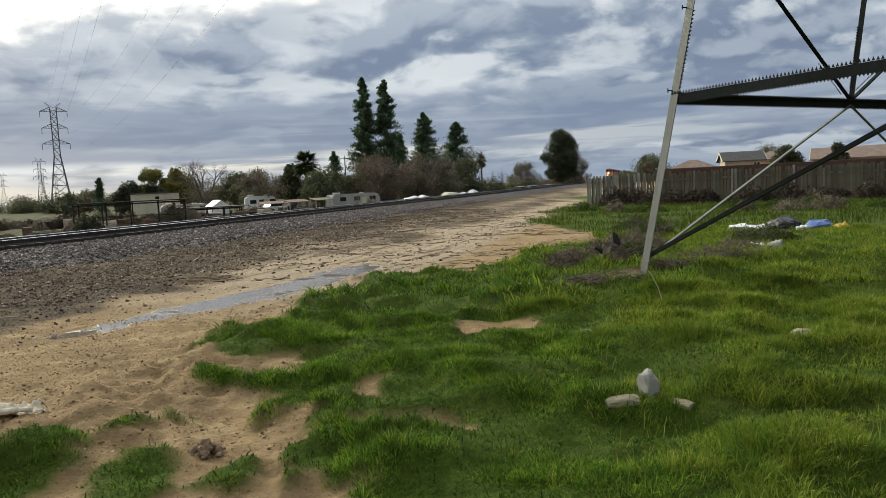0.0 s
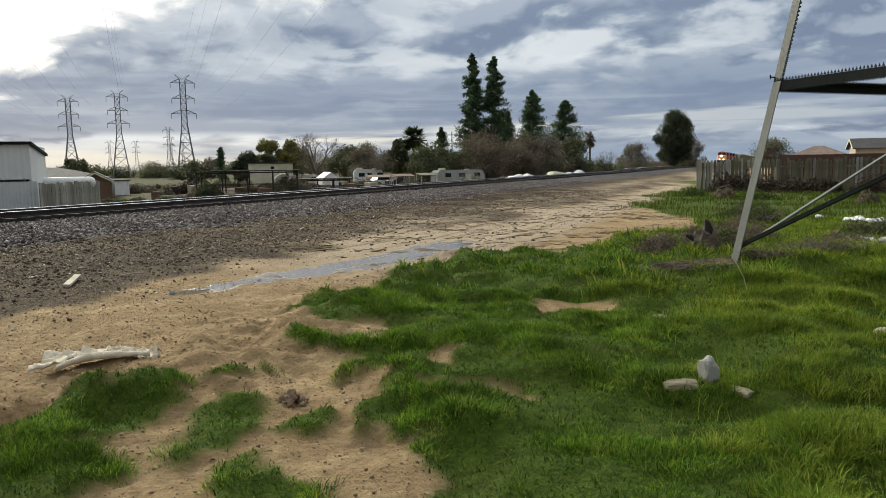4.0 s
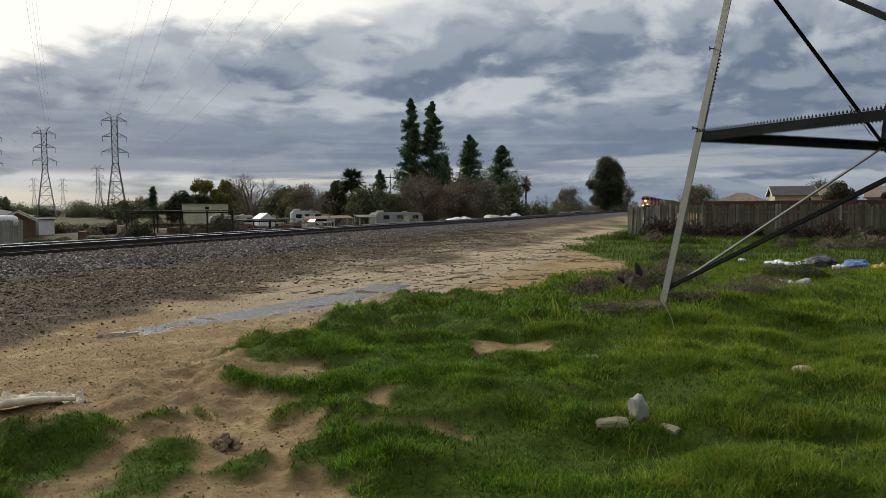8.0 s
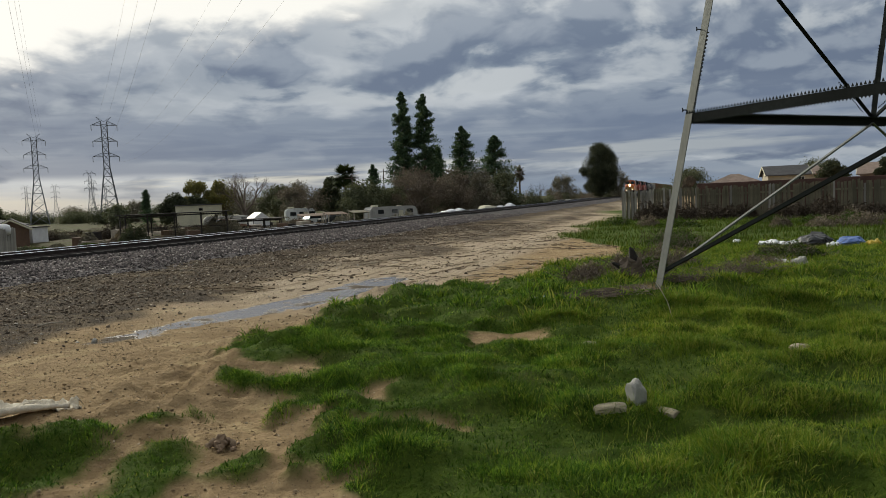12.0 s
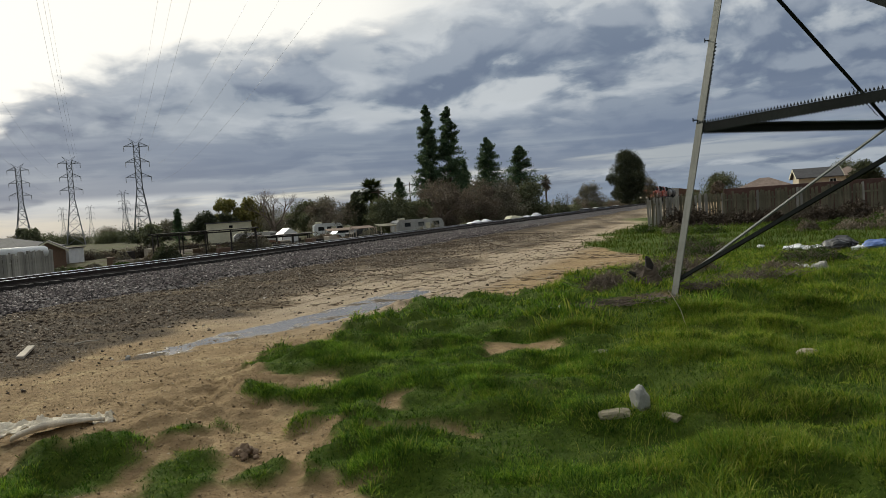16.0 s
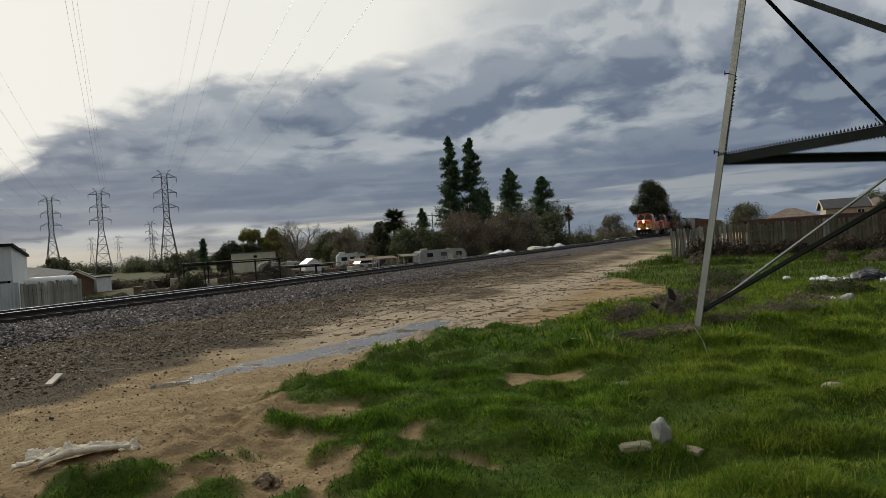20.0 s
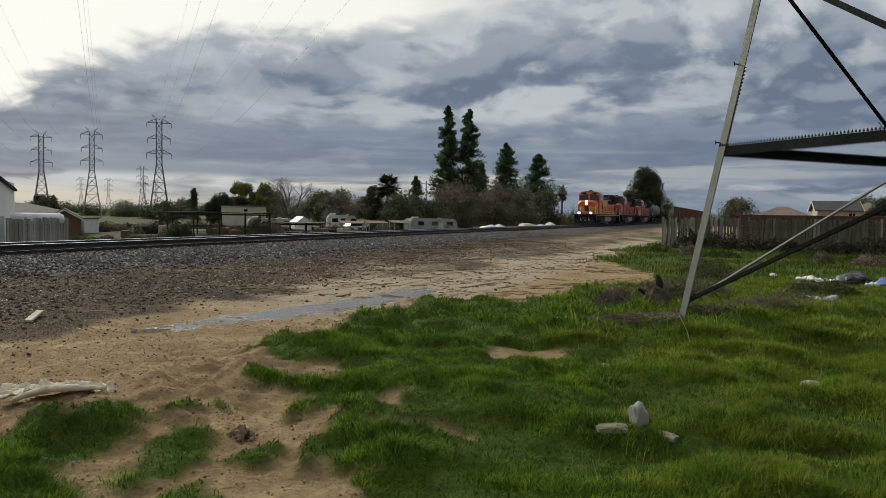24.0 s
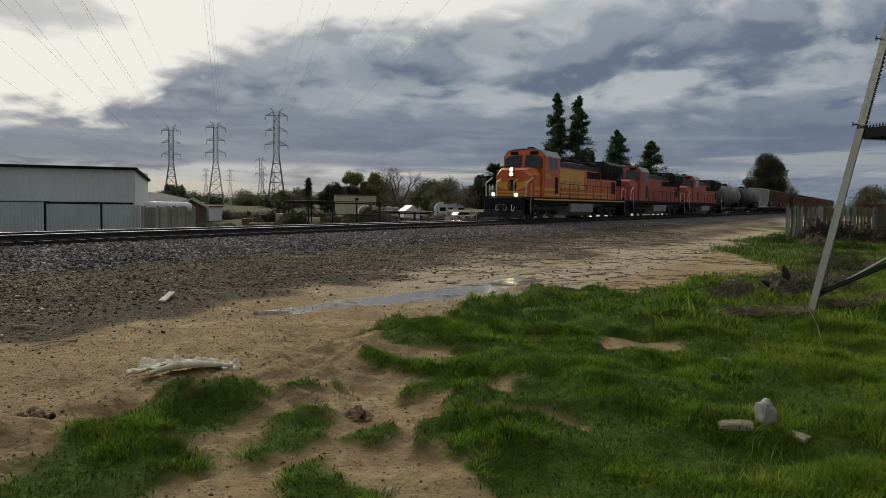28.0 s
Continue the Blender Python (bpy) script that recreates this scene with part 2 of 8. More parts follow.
M_ORANGE_OLD = surface("faded_orange_loco_paint", (0.36, 0.075, 0.045), 0.6, 0, 0.25, 9, 0.03, 0.6, streak=0.4)
M_YELLOW = surface("yellow_loco_paint", (0.70, 0.36, 0.03), 0.45, 0, 0.15, 9, 0.02, 0.6, streak=0.25)
M_BLACK = surface("grimy_black_paint", (0.013, 0.013, 0.014), 0.7, 0, 0.4, 8, 0.08, spec=0.15)
M_DARKGREEN = surface("dark_green_roof_paint", (0.02, 0.026, 0.024), 0.65, 0, 0.35, 8, 0.05, spec=0.2)
M_TANKGREY = surface("dusty_silver_tank", (0.30, 0.30, 0.29), 0.6, 0.1, 0.25, 6, 0.05, streak=0.4)
M_UNDER = surface("brake_dust_iron", (0.045, 0.038, 0.034), 0.85, 0.1, 0.4, 12, 0.2)
M_WHITE = surface("white_paint", (0.75, 0.75, 0.74), 0.5, 0, 0.12, 10, 0.03, streak=0.15)
M_HANDRAIL = surface("pale_handrail", (0.65, 0.64, 0.58), 0.5, 0, 0.1, 10, 0.0)
M_CARBLACK = surface("black_tank_car_paint", (0.02, 0.02, 0.021), 0.6, 0, 0.4, 3, 0.03, 0.5, streak=0.3)
M_TANKPALE = surface("dusty_grey_tank_paint", (0.13, 0.13, 0.125), 0.6, 0, 0.3, 3, 0.03, 0.5, streak=0.35)
M_CARGREY = surface("grey_hopper_paint", (0.46, 0.45, 0.41), 0.65, 0, 0.2, 4, 0.04, 0.5, streak=0.4)
M_CARBROWN = surface("brown_freight_car_paint", (0.19, 0.10, 0.062), 0.75, 0, 0.35, 4, 0.06, 0.5, streak=0.5)
M_COAL = surface("dark_load", (0.03, 0.028, 0.026), 0.95, 0, 0.4, 4, 0.6)
M_GLASS = glass("dark_cab_glass", (0.015, 0.02, 0.022), 0.08)
M_HEADLAMP = lamp_glow("burning_headlamp", (1.0, 0.84, 0.52), 60.0)
M_BARK = surface("bark", (0.10, 0.075, 0.055), 0.95, 0, 0.35, 10, 0.4)
M_TWIG = surface("pale_bare_twigs", (0.15, 0.115, 0.09), 0.95, 0, 0.3, 10, 0.1)
M_CONIFER = leafy("conifer_needles", [(0.045, 0.085, 0.052), (0.078, 0.13, 0.075), (0.12, 0.175, 0.10), (0.165, 0.215, 0.125)], glow=0.25)
M_DARKLEAF = leafy("dark_evergreen_leaves", [(0.055, 0.066, 0.044), (0.085, 0.096, 0.060), (0.12, 0.126, 0.076)], glow=0.22)
M_OLIVE = leafy("olive_leaves", [(0.11, 0.125, 0.075), (0.165, 0.178, 0.105), (0.225, 0.228, 0.14)], glow=0.15)
M_YELLOWLEAF = leafy("yellowing_leaves", [(0.15, 0.155, 0.055), (0.24, 0.22, 0.075), (0.33, 0.28, 0.105)], glow=0.25)
M_DRY = leafy("dry_twiggy_shrub", [(0.15, 0.122, 0.095), (0.22, 0.18, 0.142), (0.30, 0.245, 0.19)], glow=0.1)
M_DRYGREY = leafy("grey_bare_twigs", [(0.18, 0.165, 0.125), (0.255, 0.232, 0.175), (0.34, 0.305, 0.23)], glow=0.1)
M_TUMBLE = leafy("dead_brown_tumbleweed", [(0.055, 0.042, 0.032), (0.085, 0.066, 0.05), (0.125, 0.098, 0.075)], glow=0.05)
M_PALM = leafy("palm_fronds", [(0.040, 0.064, 0.024), (0.072, 0.096, 0.035), (0.112, 0.128, 0.048)], glow=0.15)
M_GRASS = leafy("spring_grass", [(0.026, 0.072, 0.013), (0.088, 0.19, 0.024), (0.18, 0.32, 0.034), (0.36, 0.47, 0.06)], glow=0.27, patchy=2.4)
M_GRASS_LIGHT = leafy("yellow_green_grass", [(0.09, 0.165, 0.018), (0.19, 0.285, 0.03), (0.30, 0.365, 0.045), (0.45, 0.41, 0.11)], glow=0.27, patchy=1.1)
# under-grass green, darkened to stand in for shade between clumps
M_GRASS_SHADE = leafy("shaded_under_grass", [(0.022, 0.055, 0.007), (0.048, 0.11, 0.012), (0.09, 0.17, 0.02)], glow=0.2, patchy=1.6)
M_GRASS_FAR = leafy("olive_meadow_grass", [(0.05, 0.088, 0.013), (0.075, 0.12, 0.017), (0.105, 0.15, 0.024), (0.15, 0.145, 0.045)], glow=0.3, patchy=0.5)
M_WEED = leafy("dark_green_weeds", [(0.035, 0.065, 0.014), (0.06, 0.10, 0.02), (0.10, 0.14, 0.03)], glow=0.25)
M_SHED = surface("painted_corrugated_steel", (0.72, 0.74, 0.72), 0.6, 0.0, 0.08, 6, 0.02, 0.4, streak=0.15)
M_GALV = surface("corrugated_galvanised_sheet", (0.58, 0.61, 0.61), 0.55, 0.05, 0.12, 6, 0.03, 0.4, streak=0.2)
M_ROOF = surface("grey_shingle_roof", (0.075, 0.072, 0.072), 0.9, 0, 0.25, 5, 0.2)
M_TILE = surface("brown_tile_roof", (0.20, 0.145, 0.115), 0.9, 0, 0.25, 5, 0.2)
M_STUCCO = surface("tan_stucco", (0.46, 0.40, 0.30), 0.9, 0, 0.1, 12, 0.1)
M_STUCCO_P = surface("pink_tan_stucco", (0.38, 0.29, 0.23), 0.9, 0, 0.1, 12, 0.1)
M_BROWNWALL = surface("brown_siding", (0.14, 0.085, 0.055), 0.85, 0, 0.2, 8, 0.1)
M_DULL = surface("dull_weathered_white", (0.40, 0.39, 0.36), 0.7, 0, 0.2, 6, 0.05, streak=0.45)
M_CREAM = surface("cream_siding", (0.64, 0.60, 0.44), 0.8, 0, 0.12, 6, 0.05, streak=0.15)
M_REDWALL = surface("dark_red_block_wall", (0.085, 0.042, 0.033), 0.9, 0, 0.3, 4, 0.3)
M_BAG = surface("white_plastic_bag", (0.72, 0.73, 0.74), 0.45, 0, 0.12, 20, 0.5)
M_BLUE = surface("blue_plastic_sheet", (0.08, 0.16, 0.42), 0.45, 0, 0.3, 14, 0.4)
M_BLACKBAG = surface("black_plastic_sheet", (0.02, 0.02, 0.022), 0.45, 0, 0.4, 14, 0.5)
M_YELLOWBAG = surface("yellow_wrapper", (0.55, 0.38, 0.03), 0.5, 0, 0.2, 14, 0.3)
M_BURLAP = surface("worn_pale_sacking", (0.62, 0.55, 0.43), 0.95, 0, 0.3, 45, 0.8, 7.0)
M_ROCK = surface("pale_rock", (0.31, 0.305, 0.27), 0.9, 0, 0.25, 14, 0.7, 4.0)
M_SLAB = surface("sandy_slab", (0.34, 0.29, 0.20), 0.95, 0, 0.25, 20, 0.5, 4.0)
M_CHAR = surface("charred_wood", (0.02, 0.016, 0.013), 0.95, 0, 0.5, 12, 0.8)
M_WOOD = surface("pale_weathered_wood", (0.45, 0.39, 0.31), 0.9, 0, 0.25, 20, 0.3)
M_CLOD = surface("dry_clod", (0.24, 0.165, 0.105), 0.95, 0, 0.3, 14, 0.7)
M_WIRE = surface("aluminium_wire", (0.22, 0.22, 0.23), 0.5, 0.5, 0.1, 2, 0.0)
M_INSUL = surface("grey_insulator", (0.25, 0.27, 0.28), 0.3, 0, 0.1, 2, 0.0)
M_CONC = surface("concrete_footing", (0.36, 0.34, 0.31), 0.9, 0, 0.2, 14, 0.4)


# ---- mesh building ----
class Shape:
    """Collects vertices and faces of one part."""

    def __init__(self):
        self.v, self.f = [], []

    def add(self, verts, faces):
        k = len(self.v)
        self.v += [tuple(p) for p in verts]
        self.f += [tuple(i + k for i in f) for f in faces]
        return self

    def box(self, a, b, bev=0.0, m=None):
        lo = [min(p, q) for p, q in zip(a, b)]
        hi = [max(p, q) for p, q in zip(a, b)]
        bev = min(bev, *[(h - l) * 0.45 for l, h in zip(lo, hi)]) if bev else 0
        if not bev:
            vs = [(x, y, z) for x in (lo[0], hi[0]) for y in (lo[1], hi[1]) for z in (lo[2], hi[2])]
            fs = [(0, 1, 3, 2), (4, 6, 7, 5), (0, 4, 5, 1), (2, 3, 7, 6), (0, 2, 6, 4), (1, 5, 7, 3)]
        else:
            vs, key = [], {}
            for i in (0, 1):
                for j in (0, 1):
                    for k in (0, 1):
                        for ax in range(3):
                            p = []
                            for n, s in enumerate((i, j, k)):
                                e = 0 if n == ax else bev
                                p.append(hi[n] - e if s else lo[n] + e)
                            key[(i, j, k, ax)] = len(vs)
                            vs.append(tuple(p))
            fs = []
            for ax in range(3):
                o = [n for n in range(3) if n != ax]
                for s in (0, 1):
                    q = []
                    for c, d in ((0, 0), (1, 0), (1, 1), (0, 1)):
                        t = [0, 0, 0]
                        t[ax], t[o[0]], t[o[1]] = s, c, d
                        q.append(key[(*t, ax)])
                    fs.append(tuple(q) if s == (ax != 1) else tuple(q[::-1]))
                for c in (0, 1):
                    for d in (0, 1):
                        q = []
                        for s, w in ((0, 0), (0, 1), (1, 1), (1, 0)):
                            t = [0, 0, 0]
                            t[ax], t[o[0]], t[o[1]] = s, c, d
                            q.append(key[(*t, o[w])])
                        fs.append(tuple(q))
            for i in (0, 1):
                for j in (0, 1):
                    for k in (0, 1):
                        fs.append(tuple(key[(i, j, k, ax)] for ax in range(3)))
        if m is not None:
            vs = [m @ Vector(p) for p in vs]
        return self.add(vs, fs)

    def rod(self, p, q, r0, r1=None, n=6, caps=True):
        r1 = r0 if r1 is None else r1
        p, q = Vector(p), Vector(q)
        d = (q - p).normalized()
        a = d.orthogonal().normalized()
        b = d.cross(a)
        vs = []
        for c, r in ((p, r0), (q, r1)):
            for k in range(n):
                t = 2 * math.pi * k / n
                vs.append(c + (a * math.cos(t) + b * math.sin(t)) * r)
        fs = [(k, (k + 1) % n, n + (k + 1) % n, n + k) for k in range(n)]
        if caps:
            fs += [tuple(range(n))[::-1], tuple(range(n, 2 * n))]
        return self.add(vs, fs)

    def tube(self, pts, r, n=5):
        for p, q in zip(pts, pts[1:]):
            self.rod(p, q, r, r, n)
        return self

    def bar(self, p, q, w, h, up=(0, 0, 1)):
        """A square bar from p to q, w across and h along up."""
        p, q = Vector(p), Vector(q)
        d = (q - p).normalized()
        s = d.cross(Vector(up))
        s = s.normalized() if s.length > 1e-4 else d.orthogonal().normalized()
        t = s.cross(d)
        vs = [c + s * (i * w / 2) + t * (j * h / 2) for c in (p, q) for i, j in ((-1, -1), (1, -1), (1, 1), (-1, 1))]
        return self.add(vs, [(0, 1, 5, 4), (1, 2, 6, 5), (2, 3, 7, 6), (3, 0, 4, 7), (3, 2, 1, 0), (4, 5, 6, 7)])

    def angle(self, p, q, s, t, w, th):
        """A rolled steel angle from p to q: flanges of width w along s and t."""
        p, q, s, t = Vector(p), Vector(q), Vector(s), Vector(t)
        prof = [(0, 0), (w, 0), (w, th), (th, th), (th, w), (0, w)]
        vs = [c + s * a + t * b for c in (p, q) for a, b in prof]
        fs = [(k, (k + 1) % 6, 6 + (k + 1) % 6, 6 + k) for k in range(6)] + [(0, 1, 2, 3), (0, 3, 4, 5), (9, 8, 7, 6), (11, 10, 9, 6)]
        return self.add(vs, fs)

    def prism(self, prof, axis, a, b):
        """A profile of (u, v) pairs drawn out along axis from a to b."""
        n = len(prof)

        def at(u, v, w):
            return {"x": (w, u, v), "y": (u, w, v), "z": (u, v, w)}[axis]

        vs = [at(u, v, w) for w in (a, b) for u, v in prof]
        fs = [(k, (k + 1) % n, n + (k + 1) % n, n + k) for k in range(n)] + [tuple(range(n))[::-1], tuple(range(n, 2 * n))]
        return self.add(vs, fs)

    def sections(self, rings, close=True):
        """Skin over rings of equal length."""
        n = len(rings[0])
        k0 = len(self.v)
        for r in rings:
            self.v += [tuple(p) for p in r]
        for i in range(len(rings) - 1):
            for k in range(n if close else n - 1):
                a, b = k0 + i * n + k, k0 + i * n + (k + 1) % n
                self.f.append((a, b, b + n, a + n))
        if close:
            self.f += [tuple(range(k0, k0 + n))[::-1], tuple(range(k0 + (len(rings) - 1) * n, k0 + len(rings) * n))]
        return self

    def mesh(self, name, mat, fix=True, smooth=False):
        me = bpy.data.meshes.new(name)
        me.from_pydata(self.v, [], self.f)
        if fix and len(self.f) < 6000:
            bm = bmesh.new()
            bm.from_mesh(me)
            bmesh.ops.recalc_face_normals(bm, faces=bm.faces)
            bm.to_mesh(me)
            bm.free()
        me.materials.append(mat)
        if smooth:
            me.polygons.foreach_set("use_smooth", [True] * len(me.polygons))
        return me


def thing(name, label, category, m=None, group="", kind=""):
    ob = new(name)
    ob.empty_display_size = 0.2
    if m is not None:
        ob.matrix_basis = m
    return tagged(ob, label, category, group, kind)


def part(name, shape, mat, parent, label="", smooth=False, m=None, fix=True):
    me = shape if isinstance(shape, bpy.types.Mesh) else shape.mesh(name, mat, fix, smooth)
    ob = new(name, me)
    ob.parent = parent
    if m is not None:
        ob.matrix_basis = m
    return tagged(ob, label) if label else ob


def solid(name, shape, mat, label, category, m=None, group="", kind="", smooth=False, fix=True):
    me = shape if isinstance(shape, bpy.types.Mesh) else shape.mesh(name, mat, fix, smooth)
    ob = new(name, me)
    if m is not None:
        ob.matrix_basis = m
    return tagged(ob, label, category, group, kind)


def raw_mesh(name, verts, quads, mat, smooth=False):
    """A mesh from arrays: verts (n, 3), quads (m, 3 or 4)."""
    verts, quads = np.asarray(verts, np.float32), np.asarray(quads, np.int32)
    me = bpy.data.meshes.new(name)
    k = quads.shape[1]
    me.vertices.add(len(verts))
    me.vertices.foreach_set("co", verts.ravel())
    me.loops.add(quads.size)
    me.loops.foreach_set("vertex_index", quads.ravel())
    me.polygons.add(len(quads))
    me.polygons.foreach_set("loop_start", np.arange(len(quads), dtype=np.int32) * k)
    if smooth:
        me.polygons.foreach_set("use_smooth", np.ones(len(quads), bool))
    me.update(calc_edges=True)
    me.materials.append(mat)
    return me


rs = np.random.RandomState(7)

# ---- plan: along the track (s) and across it (d) ----
UX, UY = 0.432, 0.902
WX, WY = -0.902, 0.432
TRACK_D, RAIL_Z = 20.92, 0.50


def plan(s, d, z=0.0):
    return Vector((s * UX + d * WX, s * UY + d * WY, z))


def lumps(x, y, seed, scale):
    """Smooth value noise of arrays, about -1 to 1."""
    r = np.random.RandomState(seed)
    n = 64
    g = r.uniform(-1, 1, (n, n))
    u, v = x / scale, y / scale
    i, j = np.floor(u).astype(int), np.floor(v).astype(int)
    fu, fv = u - i, v - j
    fu, fv = fu * fu * (3 - 2 * fu), fv * fv * (3 - 2 * fv)
    a, b, c, d = g[i % n, j % n], g[(i + 1) % n, j % n], g[i % n, (j + 1) % n], g[(i + 1) % n, (j + 1) % n]
    return (a * (1 - fu) + b * fu) * (1 - fv) + (c * (1 - fu) + d * fu) * fv


def step(x, a, b):
    t = np.clip((x - a) / (b - a), 0, 1)
    return t * t * (3 - 2 * t)


def inside(poly, x, y):
    """Signed distance to a polygon, positive inside."""
    px, py = np.asarray(poly, float).T
    best = np.full(x.shape, 1e9)
    odd = np.zeros(x.shape, bool)
    for k in range(len(px)):
        x0, y0, x1, y1 = px[k - 1], py[k - 1], px[k], py[k]
        ex, ey = x1 - x0, y1 - y0
        t = np.clip(((x - x0) * ex + (y - y0) * ey) / (ex * ex + ey * ey), 0, 1)
        best = np.minimum(best, np.hypot(x - x0 - t * ex, y - y0 - t * ey))
        cross = ((y0 > y) != (y1 > y)) & (x < (x1 - x0) * (y - y0) / np.where(y1 == y0, 1e-9, y1 - y0) + x0)
        odd ^= cross
    return np.where(odd, best, -best)


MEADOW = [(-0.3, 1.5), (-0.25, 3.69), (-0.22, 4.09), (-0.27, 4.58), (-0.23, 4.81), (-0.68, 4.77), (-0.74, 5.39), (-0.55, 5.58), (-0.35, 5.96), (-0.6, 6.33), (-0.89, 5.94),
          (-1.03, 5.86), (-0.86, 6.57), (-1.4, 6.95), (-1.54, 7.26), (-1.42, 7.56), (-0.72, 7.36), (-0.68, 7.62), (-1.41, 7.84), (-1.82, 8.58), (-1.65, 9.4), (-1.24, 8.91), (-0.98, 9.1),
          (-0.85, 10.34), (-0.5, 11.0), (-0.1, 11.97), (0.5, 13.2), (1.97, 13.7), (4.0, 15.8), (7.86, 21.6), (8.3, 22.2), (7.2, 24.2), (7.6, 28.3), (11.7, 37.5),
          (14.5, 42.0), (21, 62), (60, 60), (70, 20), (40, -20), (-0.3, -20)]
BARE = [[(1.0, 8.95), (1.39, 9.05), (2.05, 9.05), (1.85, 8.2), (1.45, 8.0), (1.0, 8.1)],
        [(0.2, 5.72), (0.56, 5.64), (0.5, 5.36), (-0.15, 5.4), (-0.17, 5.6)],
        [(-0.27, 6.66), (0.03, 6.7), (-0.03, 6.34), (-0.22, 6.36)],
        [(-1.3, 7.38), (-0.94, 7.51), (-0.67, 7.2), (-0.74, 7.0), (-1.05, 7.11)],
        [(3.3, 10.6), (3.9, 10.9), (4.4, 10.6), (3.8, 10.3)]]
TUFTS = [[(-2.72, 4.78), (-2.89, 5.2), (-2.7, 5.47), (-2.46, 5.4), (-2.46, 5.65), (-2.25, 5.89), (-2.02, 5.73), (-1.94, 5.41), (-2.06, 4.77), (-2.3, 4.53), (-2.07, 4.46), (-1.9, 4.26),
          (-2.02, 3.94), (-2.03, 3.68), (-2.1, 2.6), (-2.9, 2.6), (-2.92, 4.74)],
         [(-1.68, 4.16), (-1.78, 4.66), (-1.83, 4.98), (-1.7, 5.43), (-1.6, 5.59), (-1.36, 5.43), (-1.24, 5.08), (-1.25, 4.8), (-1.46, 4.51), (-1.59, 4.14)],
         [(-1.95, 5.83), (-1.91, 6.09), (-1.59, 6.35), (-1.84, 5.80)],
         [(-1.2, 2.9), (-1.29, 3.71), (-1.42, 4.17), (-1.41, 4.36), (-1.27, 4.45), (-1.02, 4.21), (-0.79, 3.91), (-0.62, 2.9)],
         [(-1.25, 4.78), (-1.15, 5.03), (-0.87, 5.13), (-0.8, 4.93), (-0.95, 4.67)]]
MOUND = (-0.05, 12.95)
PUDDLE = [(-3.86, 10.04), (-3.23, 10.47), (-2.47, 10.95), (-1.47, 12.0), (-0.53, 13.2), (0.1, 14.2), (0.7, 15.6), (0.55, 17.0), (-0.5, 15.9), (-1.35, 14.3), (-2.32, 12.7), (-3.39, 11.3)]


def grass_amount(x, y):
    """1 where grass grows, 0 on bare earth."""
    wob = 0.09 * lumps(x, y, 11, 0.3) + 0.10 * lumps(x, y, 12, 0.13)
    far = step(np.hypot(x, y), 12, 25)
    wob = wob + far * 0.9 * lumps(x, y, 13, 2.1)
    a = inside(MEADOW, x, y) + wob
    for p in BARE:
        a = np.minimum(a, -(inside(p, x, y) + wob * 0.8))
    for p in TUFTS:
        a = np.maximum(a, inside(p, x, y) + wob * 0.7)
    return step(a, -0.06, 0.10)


def ground_z(x, y):
    d = x * WX + y * WY
    s = x * UX + y * UY
    z = np.interp(d, [-60, -6, 0, 2, 6, 7.4, 9, 13.2, 14.6, 15.5, 22.4, 23.0, 25.5, 30, 60],
                  [-0.2, -0.10, -0.10, -0.09, -0.06, -0.09, -0.03, 0.085, 0.08, -0.02, -0.05, -0.10, -1.0, -0.9, -0.9])
    z = z + 0.035 * lumps(x, y, 3, 1.7) + 0.018 * lumps(x, y, 4, 0.55)
    near = 1 - step(np.hypot(x, y), 14, 22)
    side = 1 - step(d, 5.6, 7.2)
    z = z + near * side * (0.030 * lumps(x, y, 5, 0.42) + 0.010 * (1 - 2 * np.abs(lumps(x, y, 6, 0.19))) + 0.009 * lumps(x, y, 7, 0.09))
    # a churned bank of sandy earth runs beside the wheel track
    bank = np.exp(-((d - 4.9) / 0.55) ** 2) * step(s, -2, 3) * (1 - step(s, 9, 13))
    z = z + 0.13 * bank * (0.8 + 0.8 * lumps(x, y, 8, 0.5) + 0.5 * lumps(x, y, 9, 0.2))
    churn = near * np.exp(-((d - 4.7) / 1.2) ** 2) * (1 - step(x, -1.4, -0.6))
    z = z + churn * (0.035 * (1 - 2 * np.abs(lumps(x, y, 16, 0.33))) + 0.015 * (1 - 2 * np.abs(lumps(x, y, 17, 0.14))) + 0.012 * lumps(x, y, 18, 0.06))
    # wheel ruts
    for off in (6.0, 6.5, 3.35):
        z = z - near * 0.035 * np.exp(-((d - off - 0.25 * np.sin(s * 0.6)) / 0.14) ** 2)
    hollow = np.exp(-(((x + 1.25) / 0.35) ** 2 + ((y - 6.15) / 0.55) ** 2))
    z = z - 0.09 * hollow
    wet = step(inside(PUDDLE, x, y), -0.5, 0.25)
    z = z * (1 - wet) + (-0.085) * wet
    g = grass_amount(x, y)
    z = z + g * near * (0.6 + 0.4 * step(x, -1.4, -0.6)) * (0.07 + 0.095 * lumps(x, y * 1.5, 10, 0.75) + 0.055 * lumps(x, y * 1.4, 15, 0.34))
    z = z + 0.13 * np.exp(-(((x - MOUND[0] - 0.25) / 0.55) ** 2 + ((y - MOUND[1]) / 0.7) ** 2)) * (1 + 0.8 * lumps(x, y, 19, 0.25) + 0.5 * lumps(x, y, 20, 0.1))
    z = z - 0.10 * np.exp(-(((x - 1.8) / 0.5) ** 2 + ((y - 5.4) / 0.4) ** 2))
    z = z + 0.24 * np.exp(-(((x - 3.9) / 2.0) ** 2 + ((y - 10.9) / 1.4) ** 2))
    # far fields rise and fall a little
    z = z + step(np.hypot(x, y), 80, 400) * 0.5 * lumps(x, y, 14, 90)
    return z


